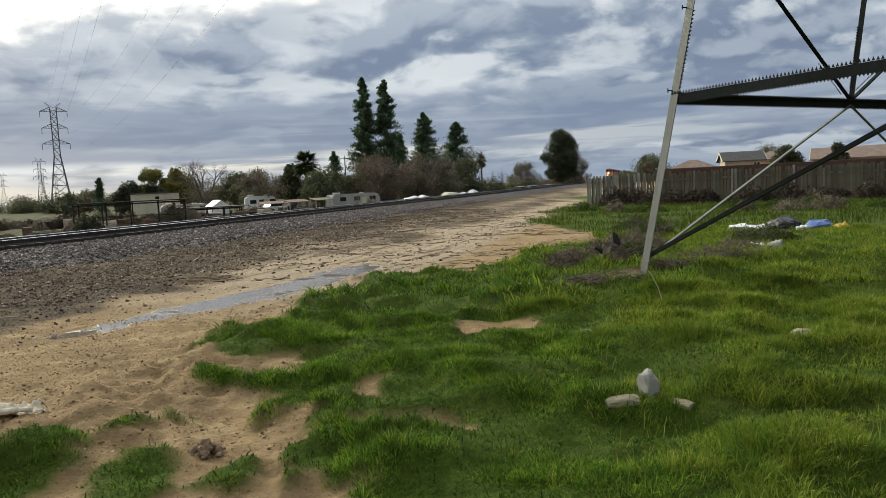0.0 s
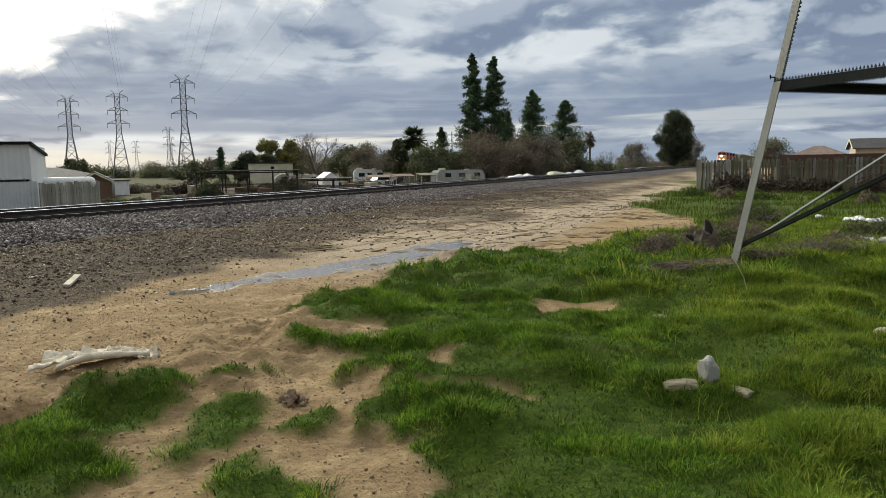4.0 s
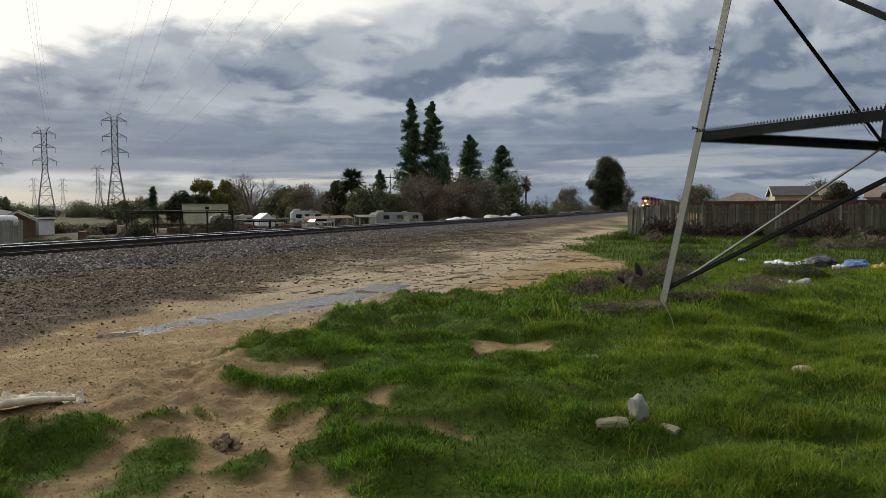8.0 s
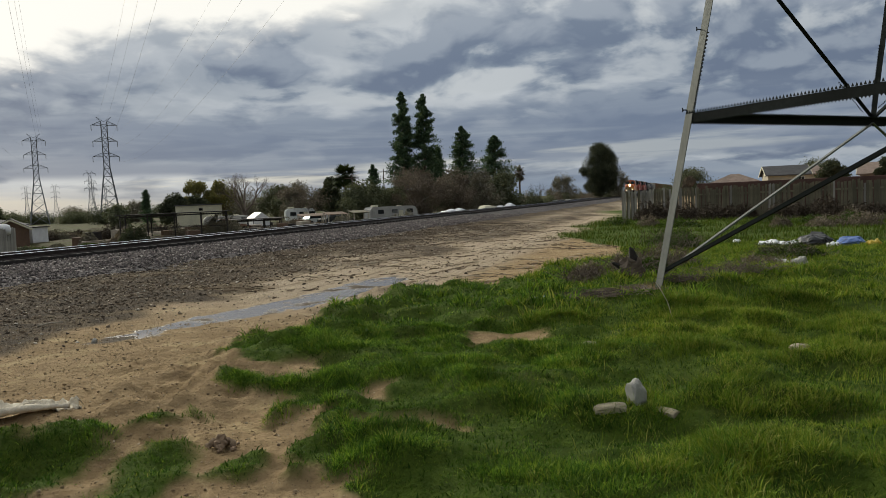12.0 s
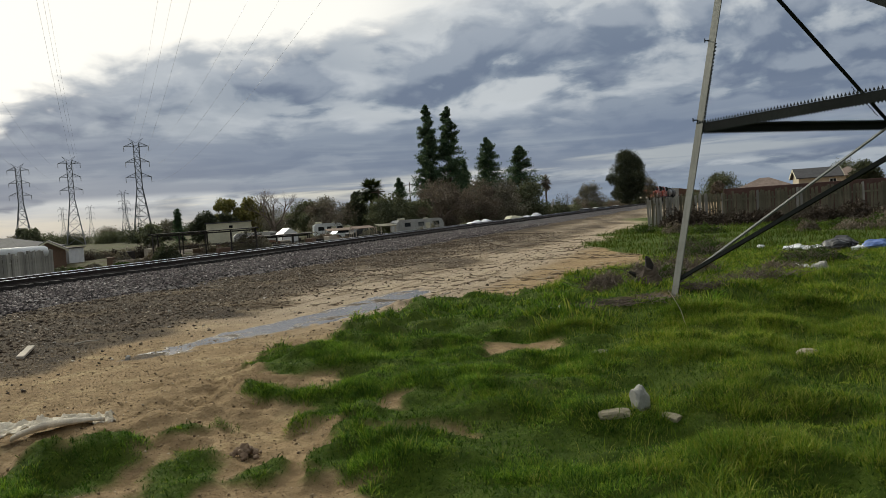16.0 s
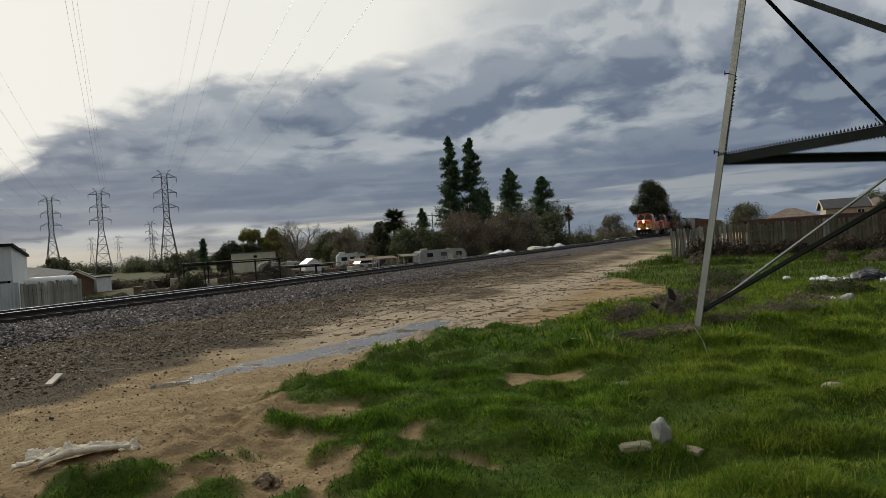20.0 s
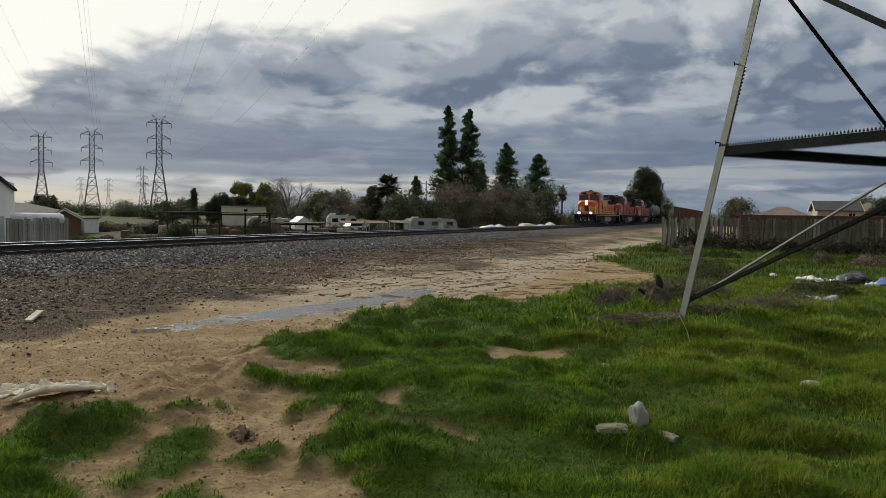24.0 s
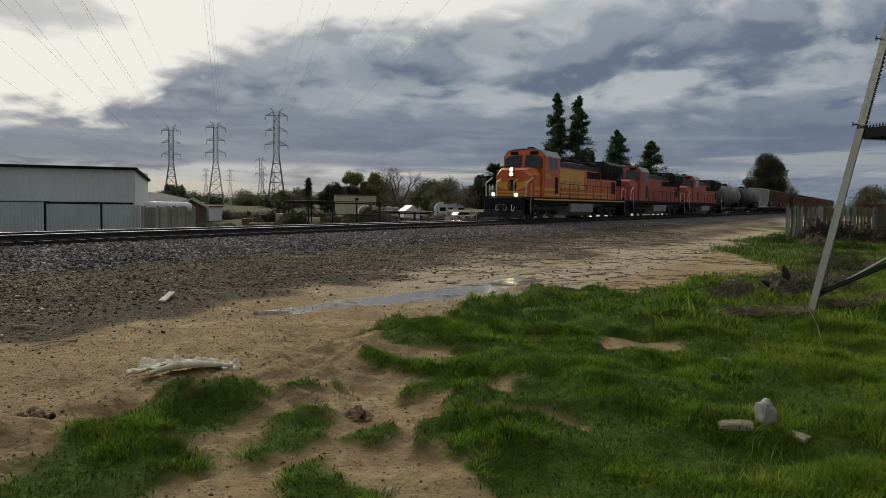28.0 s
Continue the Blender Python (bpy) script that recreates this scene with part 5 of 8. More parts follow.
def near_tower():
    t = thing("transmission_tower", "galvanised steel lattice tower with spiked anti-climbing strips", "transmission tower")
    TOP = 27.0
    for i in (-1, 1):
        for j in (-1, 1):
            a, b = leg_point(i, j, -0.05), leg_point(i, j, TOP)
            leg = Shape().angle(a, b, E1 * -i, E2 * -j, 0.132, 0.014)
            lg = part("leg", leg, M_STEEL, t)
            foot = Shape()
            foot.rod((a.x, a.y, -0.5), (a.x, a.y, 0.02), 0.33, 0.3, 14)
            part("footing", foot, M_CONC, lg)
            p, q = leg_point(i, j, 2.74), leg_point(i, j, 3.86)
            for s, w in ((E1 * -i, E2 * -j), (E2 * -j, E1 * -i)):
                strip(p + s * 0.132, q + s * 0.132, s, lg, 0.05, 0.055)
            for z in (2.74, 3.87):
                c = leg_point(i, j, z)
                bolts = Shape().rod(c, c + (E1 * i * 0.08), 0.009, 0.009, 6)
                bolts.rod(c + E1 * i * 0.075 + Vector((0, 0, -0.03)), c + E1 * i * 0.075 + Vector((0, 0, 0.03)), 0.008, 0.008, 5)
                part("step_bolt", bolts, M_SPIKE, lg)
            plate = Shape()
            c = leg_point(i, j, 2.68)
            plate.box((0.0, 0.016, -0.10), (0.17, 0.028, 0.06), 0, Matrix.Translation(c) @ Matrix(((*(E1 * -i), 0), (*(E2 * -j), 0), (0, 0, 1, 0), (0, 0, 0, 1))).transposed().to_4x4())
            part("gusset_plate", plate, M_STEEL_SHADE, lg)
    # rings, K braces below the first ring, diagonals above
    faces = [((-1, -1), (1, -1), E2), ((-1, -1), (-1, 1), E1), ((1, -1), (1, 1), -E1), ((-1, 1), (1, 1), -E2)]
    rings = [2.68, 5.25, 10.0, 14.2, 18.2, 21.6, 24.6, TOP]
    for (a, b, inward) in faces:
        for z in rings:
            p, q = leg_point(*a, z), leg_point(*b, z)
            w = 0.125 if z < 3 else 0.1
            beam = part("ring_beam", Shape().angle(p, q, inward, Vector((0, 0, -1)), w, 0.012), M_STEEL_SHADE, t)
            if z < 3:
                up = Vector((0, 0, 1))
                strip(p + up * 0.004, q + up * 0.004, up, beam, 0.045, 0.05)
                strip(p - up * w, q - up * w, -up, beam, 0.028, 0.045)
                strip(p + inward * w, q + inward * w, inward + up * 0.5, beam, 0.034, 0.055)
        mid = (leg_point(*a, 2.68) + leg_point(*b, 2.68)) / 2
        for c in (a, b):
            foot = leg_point(*c, 0.32)
            side = (mid - foot).normalized().cross(inward).normalized()
            # pale on one pair of faces, darkened steel standing in for shade on the other
            part("lower_brace", Shape().angle(foot + inward * 0.02, mid - Vector((0, 0, 0.08)), side, inward, 0.05, 0.008), M_STEEL if abs(inward.dot(E2)) > 0.9 else M_STEEL_SHADE, t)
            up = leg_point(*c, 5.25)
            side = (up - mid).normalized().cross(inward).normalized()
            br = part("upper_brace", Shape().angle(mid, up, side, inward, 0.07, 0.009), M_STEEL_SHADE, t)
            d = (up - mid).normalized()
            for o in (side, -side, inward):
                strip(mid + d * 0.25 + o * 0.04, mid + d * 1.15 + o * 0.04, o, br, 0.03, 0.045)
        top = (leg_point(*a, 5.25) + leg_point(*b, 5.25)) / 2
        post = part("hanger_post", Shape().angle(mid, top, (b and (leg_point(*b, 2) - leg_point(*a, 2)).normalized()), inward, 0.09, 0.01), M_STEEL_SHADE, t)
        w = (leg_point(*b, 2) - leg_point(*a, 2)).normalized()
        for o in (w, -w):
            strip(mid + (top - mid).normalized() * 0.2 + o * (0.09 if o == w else 0.0), mid + (top - mid).normalized() * 1.25 + o * (0.09 if o == w else 0.0), o, post, 0.03, 0.045)
        for z0, z1 in zip(rings[1:], rings[2:]):
            for c, d in ((a, b), (b, a)):
                part("panel_brace", Shape().bar(leg_point(*c, z0), leg_point(*d, z1), 0.07, 0.07), M_STEEL, t)
    cage = Shape()
    h = HALF - LEAN * (TOP - 2.68)
    levels = [TOP, 29.6, 32.2, 34.8, 37.4]
    for i in (-1, 1):
        for j in (-1, 1):
            cage.bar(leg_point(i, j, TOP), leg_point(i, j, TOP) + Vector((0, 0, 10.4)), 0.1, 0.1)
    pts = lambda i, j, z: AXIS + E1 * (i * h) + E2 * (j * h) + Vector((0, 0, z - 2.68))
    for z0, z1 in zip(levels, levels[1:]):
        for a, b in (((-1, -1), (1, -1)), ((-1, -1), (-1, 1)), ((1, -1), (1, 1)), ((-1, 1), (1, 1))):
            cage.bar(pts(*a, z0), pts(*b, z1), 0.06, 0.06)
            cage.bar(pts(*a, z1), pts(*b, z1), 0.06, 0.06)
    part("top_cage", cage, M_STEEL, t)
    for z in ARMS_NEAR:
        for i in (-1, 1):
            arm = Shape()
            tip = AXIS + E1 * (i * ARM) + Vector((0, 0, z - 2.68))
            for j in (-1, 1):
                arm.bar(pts(i, j, z), tip, 0.08, 0.08)
                arm.bar(pts(i, j, z + 1.4), tip, 0.06, 0.06)
            ar = part("cross_arm", arm, M_STEEL, t)
            ins = Shape().rod(tip, tip - Vector((0, 0, 1.6)), 0.12, 0.12, 8)
            part("insulator", ins, M_INSUL, ar)
    return t


ARM = 5.2
ARMS_NEAR = (26.0, 31.0, 36.0)
near_tower()


def far_tower(H, base, label):
    """A lattice tower seen from far off, standing at its origin; arms along local x."""
    t = thing("transmission_tower", label, "transmission tower", group="row of far transmission towers")
    k = H / 33.0
    waist, wz, bh = 0.85 * k, 17.0 * k, base / 2

    def leg(i, j, z):
        h = bh + (waist - bh) * min(1.0, z / wz)
        return Vector((i * h, j * h, z))
    th = 0.21 * k
    for i in (-1, 1):
        for j in (-1, 1):
            s = Shape().bar(leg(i, j, 0), leg(i, j, wz), th, th)
            s.bar(leg(i, j, wz), leg(i, j, 31.5 * k), th * 0.8, th * 0.8)
            part("leg", s, M_STEEL_FAR, t)
    zs = [0, 4.2, 8.0, 11.4, 14.4, 17.0, 19.3, 21.6, 23.9, 26.2, 28.5, 30.6]
    for a, b in (((-1, -1), (1, -1)), ((-1, -1), (-1, 1)), ((1, -1), (1, 1)), ((-1, 1), (1, 1))):
        s = Shape()
        for z0, z1 in zip(zs, zs[1:]):
            s.bar(leg(*a, z0 * k), leg(*b, z1 * k), th * 0.45, th * 0.45)
            s.bar(leg(*b, z0 * k), leg(*a, z1 * k), th * 0.45, th * 0.45)
            s.bar(leg(*a, z1 * k), leg(*b, z1 * k), th * 0.45, th * 0.45)
        tagged(part("bracing", s, M_STEEL_FAR, t), "thin crossed lattice bracing", kind="stuff")
    for z, w in ((20.6, 3.8), (25.4, 3.5), (30.4, 3.7)):
        for i in (-1, 1):
            s = Shape()
            tip = Vector((i * w * k, 0, z * k))
            for j in (-1, 1):
                s.bar((i * waist, j * waist, z * k), tip, th * 0.5, th * 0.5)
                s.bar((i * waist, j * waist, (z + 1.3) * k), tip, th * 0.45, th * 0.45)
            s.bar((i * waist, 0, (z + 0.65) * k), tip, th * 0.4, th * 0.4)
            ar = part("cross_arm", s, M_STEEL_FAR, t)
            part("insulator", Shape().rod(tip, tip - Vector((0, 0, 1.7 * k)), 0.10, 0.10, 6), M_INSUL, ar)
    s = Shape()
    for i in (-1, 1):
        s.bar((i * waist, 0, 31.5 * k), (i * 2.2 * k, 0, 33 * k), th * 0.5, th * 0.5)
        s.bar((0, 0, 31.5 * k), (i * 2.2 * k, 0, 33 * k), th * 0.4, th * 0.4)
    part("peak", s, M_STEEL_FAR, t)
    return t


LINE_TURN = math.degrees(math.atan2(E1.y, E1.x))
big_tower = far_tower(33.0, 6.2, "grey lattice transmission tower with three pairs of arms")
big_tower.matrix_basis = pose(-80.5, 238.5, -0.9, 0, 0, LINE_TURN)
for x, y, h, turn in ((-106.0, 248.4, 29.6, 0), (-128.3, 260.1, 29.5, 0), (-169.5, 470.4, 30.5, 0), (-242.3, 549.0, 26.0, 0), (-232.9, 574.7, 27.0, 0), (-186.0, 520.0, 26.0, 0), (-205.0, 600.0, 26.5, 0)):
    ob = copy_thing(big_tower, Matrix())
    ob.matrix_basis = pose(x, y, -0.9, 0, 0, LINE_TURN + turn) @ Matrix.Scale(h / 33.0, 4)


def wire(a, b, sag, name="power_line", r=0.010):
    a, b = Vector(a), Vector(b)
    pts = []
    for k in range(41):
        u = k / 40
        p = a.lerp(b, u)
        p.z -= sag * 4 * u * (1 - u)
        pts.append(p)
    s = Shape()
    for p, q in zip(pts, pts[1:]):
        s.rod(p, q, r, r, 4, caps=False)
    solid(name, s, M_WIRE, "thin sagging overhead power line between towers", "power line", group="power lines", fix=False)


def wires():
    c = Vector((-80.5, 238.5, -0.9))
    for i in (-1, 1):
        for zf, zn in zip((20.6, 25.4, 30.4), ARMS_NEAR):
            a = c + E1 * (i * 3.7) + Vector((0, 0, zf - 1.6))
            b = AXIS + E1 * (i * ARM) + Vector((0, 0, zn - 1.6 - 2.68))
            wire(a, b, 6.0)
    shift = Vector((AXIS.x + 80.5, AXIS.y - 238.5, 0))
    for cx, cy, k in ((-106.0, 248.4, 0.9), (-128.3, 260.1, 0.9)):
        for i in (-1, 1):
            for zf, zn in zip((20.6, 25.4, 30.4), ARMS_NEAR):
                a = Vector((cx, cy, -0.9)) + E1 * (i * 3.7 * k) + Vector((0, 0, zf * k - 1.5))
                b = Vector((cx, cy, 0)) + shift + E1 * (i * ARM) + Vector((0, 0, zn - 3.5))
                wire(a, b, 6.0)


wires()

# ---- fence, walls and houses beyond it ----
def fence_line(a, b, n_max, mats, name, label, height=1.8, board=0.14, z0=-0.15, seed=1, gapchance=0.025, wild=1.0):
    a, b = Vector((*a, z0)), Vector((*b, z0))
    r = random.Random(seed)
    t = thing(name, label, "fence", kind="structure")
    u = (b - a).normalized()
    turn = math.degrees(math.atan2(u.y, u.x))
    # three board shapes shared by all boards
    shapes = []
    for k in range(4):
        s = Shape()
        w = board * (1.02, 1.08, 0.9, 0.98)[k]
        top = (0.0, 0.06, -0.09, 0.02)[k]
        s.prism([(-w / 2, 0.0), (w / 2, 0.0), (w / 2, height + top), (w / 4, height + top + 0.025 * (k % 2)), (-w / 2, height + top - 0.02)], "y", -0.009, 0.009)
        shapes.append(s)
    meshes = {(k, m.name): shapes[k].mesh("fence_board", m) for k in range(4) for m in mats}
    L = (b - a).length
    x, k = 0.0, 0
    while x < L and k < n_max:
        if r.random() > gapchance:
            p = a + u * x
            m = mats[0] if (x < 3.4 and r.random() < 0.7) or r.random() < 0.05 else mats[-1]
            part("fence_board", meshes[(r.randrange(4), m.name)], m, t,
                 m=pose(p.x, p.y, z0 + r.uniform(-0.09, 0.07) * wild, r.gauss(0, 2.0) * wild, r.gauss(0, 2.2) * wild, turn + r.gauss(0, 3) * wild))
        x += board * r.uniform(0.96, 1.05)
        k += 1
    n = int(L / 2.4)
    for k in range(n + 1):
        p = a + u * (k * 2.4) - Vector((-u.y, u.x, 0)) * -0.06
        part("fence_post", Shape().box((-0.045, -0.045, 0), (0.045, 0.045, height + 0.08), 0.01), mats[-1], t, m=pose(p.x, p.y, z0, r.gauss(0, 1), r.gauss(0, 1), turn))
    for z in (0.4, 1.4):
        part("fence_rail", Shape().bar(a + Vector((-u.y, u.x, 0)) * 0.03 + Vector((0, 0, z)), b + Vector((-u.y, u.x, 0)) * 0.03 + Vector((0, 0, z)), 0.04, 0.09), mats[-1], t)
    return t


def house(name, x, y, turn, w, dep, wall_h, roof_h, wall, roof, label, z0=-0.2, windows=(), hip=False, over=0.45, axis="x", barge=0.26):
    """A house on its own base: ridge along local x; windows are (face, u, z, w, h)."""
    t = thing(name, label, "house", pose(x, y, z0, 0, 0, turn))
    s = Shape().box((-w / 2, -dep / 2, 0), (w / 2, dep / 2, wall_h), 0.02)
    if not hip:
        for sx in (-1, 1):
            s.add([(sx * w / 2, -dep / 2, wall_h), (sx * w / 2, dep / 2, wall_h), (sx * w / 2, 0, wall_h + roof_h), (sx * (w / 2 - 0.2), -dep / 2, wall_h), (sx * (w / 2 - 0.2), dep / 2, wall_h), (sx * (w / 2 - 0.2), 0, wall_h + roof_h)],
                  [(0, 1, 2), (5, 4, 3), (0, 3, 4, 1), (1, 4, 5, 2), (2, 5, 3, 0)])
    part("wall", s, wall, t)
    rx = w / 2 + over
    ry = dep / 2 + over
    drop = over * roof_h / (dep / 2)
    rz = w / 2 - (dep / 2 if hip else -over)
    r = Shape()
    th = 0.16
    for sy in (-1, 1):
        q = [(-rx, sy * ry, wall_h - drop), (rx, sy * ry, wall_h - drop), (rz, 0, wall_h + roof_h), (-rz, 0, wall_h + roof_h)]
        r.add(q + [(a, b, c + th) for a, b, c in q], [(0, 1, 2, 3), (7, 6, 5, 4), (0, 4, 5, 1), (1, 5, 6, 2), (2, 6, 7, 3), (3, 7, 4, 0)])
    if hip:
        for sx in (-1, 1):
            q = [(sx * rx, -ry, wall_h - drop), (sx * rx, ry, wall_h - drop), (sx * rz, 0, wall_h + roof_h)]
            r.add(q + [(a, b, c + th) for a, b, c in q], [(0, 1, 2), (5, 4, 3), (0, 3, 4, 1), (1, 4, 5, 2), (2, 5, 3, 0)])
    ro = part("roof", r, roof, t)
    if not hip:
        for sx in (-1, 1):
            for sy in (-1, 1):
                f = Shape().bar((sx * (rx + 0.03), sy * (ry + 0.02), wall_h - drop + 0.02), (sx * (rx + 0.03), 0, wall_h + roof_h + 0.02), 0.06, barge)
                part("bargeboard", f, M_CREAM, ro, "pale bargeboard")
    for face, u, z, ww, hh in windows:
        fr, pn = Shape(), Shape()
        if face in "sn":
            yy = -dep / 2 if face == "s" else dep / 2
            o = -1 if face == "s" else 1
            for a, b in (((u - ww / 2 - 0.07, z - 0.07), (u + ww / 2 + 0.07, z)), ((u - ww / 2 - 0.07, z + hh), (u + ww / 2 + 0.07, z + hh + 0.07)), ((u - ww / 2 - 0.07, z), (u - ww / 2, z + hh)), ((u + ww / 2, z), (u + ww / 2 + 0.07, z + hh)), ((u - 0.03, z), (u + 0.03, z + hh))):
                fr.box((a[0], yy, a[1]), (b[0], yy + o * 0.07, b[1]))
            pn.box((u - ww / 2, yy, z), (u + ww / 2, yy + o * 0.03, z + hh))
        else:
            xx = -w / 2 if face == "w" else w / 2
            o = -1 if face == "w" else 1
            for a, b in (((u - ww / 2 - 0.07, z - 0.07), (u + ww / 2 + 0.07, z)), ((u - ww / 2 - 0.07, z + hh), (u + ww / 2 + 0.07, z + hh + 0.07)), ((u - ww / 2 - 0.07, z), (u - ww / 2, z + hh)), ((u + ww / 2, z), (u + ww / 2 + 0.07, z + hh)), ((u - 0.03, z), (u + 0.03, z + hh))):
                fr.box((xx, a[0], a[1]), (xx + o * 0.07, b[0], b[1]))
            pn.box((xx, u - ww / 2, z), (xx + o * 0.03, u + ww / 2, z + hh))
        wd = part("window", fr, M_WHITE, t)
        part("pane", pn, M_GLASS, wd)
    return t


fence_line((15.2, 42.3), (38.0, 27.5), 400, [M_FENCE_PALE, M_FENCE], "board_fence", "weathered leaning wooden board fence with uneven tops", board=0.115, seed=4, gapchance=0.015, wild=0.55)
# block wall with a red-brown cap behind the fence
solid("block_wall", Shape().box((0, -0.1, 0), (34, 0.1, 2.1), 0.02), M_REDWALL, "dark red-brown garden wall behind the board fence", "wall", pose(20.5, 43.6, -0.2, 0, 0, -34), kind="structure")
house("house", 61.3, 115.5, -27, 8.4, 7.0, 2.3, 1.5, M_STUCCO_P, M_TILE, "low house with a brown hipped tile roof", windows=(("s", 0, 0.9, 1.4, 0.9),), hip=True)
house("house", 68.2, 112.3, -20, 6.0, 5.0, 3.5, 1.3, M_STUCCO, M_ROOF, "tan stucco house with a grey tiled gable roof", windows=(("s", 1.9, 2.3, 0.9, 0.7),))
house("house", 77.0, 117.5, -33, 7.0, 7.0, 3.5, 1.3, M_STUCCO, M_TILE, "tan house with a brown tile roof", windows=(("s", -2, 2.2, 1.2, 1.0), ("s", 1.5, 2.2, 1.2, 1.0)), hip=True)
house("house", 77.0, 95.0, -38, 13.0, 8.0, 2.9, 1.5, M_STUCCO_P, M_TILE, "pinkish stucco house with a tiled roof", windows=(("s", -3, 1.2, 1.4, 1.0), ("s", 2.5, 1.2, 1.6, 1.0)))
house("house", 92.0, 82.0, -45, 13.0, 8.0, 3.2, 1.6, M_STUCCO_P, M_TILE, "pink stucco bungalow behind the fence", windows=(("s", -3, 1.2, 1.4, 1.2), ("s", 2.5, 1.2, 1.6, 1.2)))

# ---- trees and shrubs ----
def leaves_mesh(name, pts, sizes, mat, seed=1, flat=0.0, long=1.6):
    """Folded leaf clumps: two triangles each, turned at random."""
    r = np.random.RandomState(seed)
    n = len(pts)
    a = r.normal(size=(n, 3))
    a[:, 2] *= 1 - flat
    a /= np.linalg.norm(a, axis=1)[:, None]
    b = r.normal(size=(n, 3))
    b -= (b * a).sum(1)[:, None] * a
    b /= np.linalg.norm(b, axis=1)[:, None]
    c = np.cross(a, b)
    s = sizes[:, None]
    v = np.stack([pts - a * s * long, pts + b * s * 0.8 + c * s * 0.25, pts + a * s * long, pts - b * s * 0.8 + c * s * 0.25], 1)
    f = np.arange(n * 4).reshape(n, 4)
    return raw_mesh(name, v.reshape(-1, 3), f, mat)


def branchy(shape, p, d, length, r, depth, rnd, spread=0.55, keep=None, droop=0.0):
    """Forking limbs; the ends are collected in keep."""
    q = Vector(p)
    n = 3
    way = Vector(d).normalized()
    for k in range(n):
        way = (way + Vector((rnd.gauss(0, 0.13), rnd.gauss(0, 0.13), rnd.gauss(0.03, 0.08) - droop))).normalized()
        e = q + way * (length / n)
        r1 = r * (1 - 0.16)
        shape.rod(q, e, r, r1, 5 if depth > 2 else 4 if depth > 1 else 3, caps=False)
        q, r = e, r1
        if depth > 0 and k > 0:
            side = way.orthogonal().normalized()
            side.rotate(Matrix.Rotation(rnd.uniform(0, 6.28), 3, way))
            branchy(shape, q, way + side * rnd.uniform(spread * 0.8, spread * 1.6), length * rnd.uniform(0.55, 0.75), r * 0.6, depth - 1, rnd, spread, keep, droop)
    if keep is not None:
        keep.append(tuple(q))
    if depth > 0:
        for k in range(2):
            side = way.orthogonal().normalized()
            side.rotate(Matrix.Rotation(rnd.uniform(0, 6.28), 3, way))
            branchy(shape, q, way + side * rnd.uniform(spread * 0.5, spread), length * rnd.uniform(0.6, 0.8), r * 0.75, depth - 1, rnd, spread, keep, droop)


def conifer(x, y, top, width, seed, label, z0=-0.9, mat=M_CONIFER, n=5200, ragged=0.62, low=0.06):
    rnd, r = random.Random(seed), np.random.RandomState(seed)
    t = thing("conifer_tree", label, "tree", pose(x, y, z0), group="trees beyond the railway")
    H = top - z0
    part("trunk", Shape().rod((0, 0, -0.2), (0, 0, H * 0.97), 0.018 * H, 0.03, 8), M_BARK, t)
    limbs, pts, sz = Shape(), [], []
    count = int(210 * (H / 18) ** 0.6)
    lobe = [rnd.uniform(0.8, 1.12) for k in range(9)]
    for k in range(count):
        u = low + (1 - low) * ((k + rnd.random()) / count)
        z = H * u
        a = rnd.uniform(0, 2 * math.pi)
        tier = 0.94 + 0.06 * math.sin(u * 46 + seed)
        reach = width / 2 * min(1.0, (1 - u) ** 0.66 * 1.08) * tier + 0.06
        L = reach * rnd.uniform(1 - ragged, 1.12) * lobe[int(a * 1.43) % 9]
        tip = Vector((math.cos(a) * L, math.sin(a) * L, z + L * rnd.uniform(-0.12, 0.38)))
        limbs.rod((0, 0, z - 0.1), tip, 0.045, 0.012, 3, caps=False)
        for q in range(max(8, int(n * 3.2 / count))):
            f = rnd.uniform(0.12, 1.03) ** 0.75
            p = Vector((0, 0, z)).lerp(tip, f)
            g = 0.09 + 0.085 * L
            pts.append((p.x + rnd.gauss(0, g), p.y + rnd.gauss(0, g), p.z + rnd.gauss(0.0, g * 0.75)))
            sz.append(rnd.uniform(0.05, 0.12) * (H / 18) ** 0.4)
    part("branchwork", limbs, M_BARK, t, fix=False)
    part("crown", leaves_mesh("crown", np.array(pts), np.array(sz), mat, seed), mat, t)
    return t


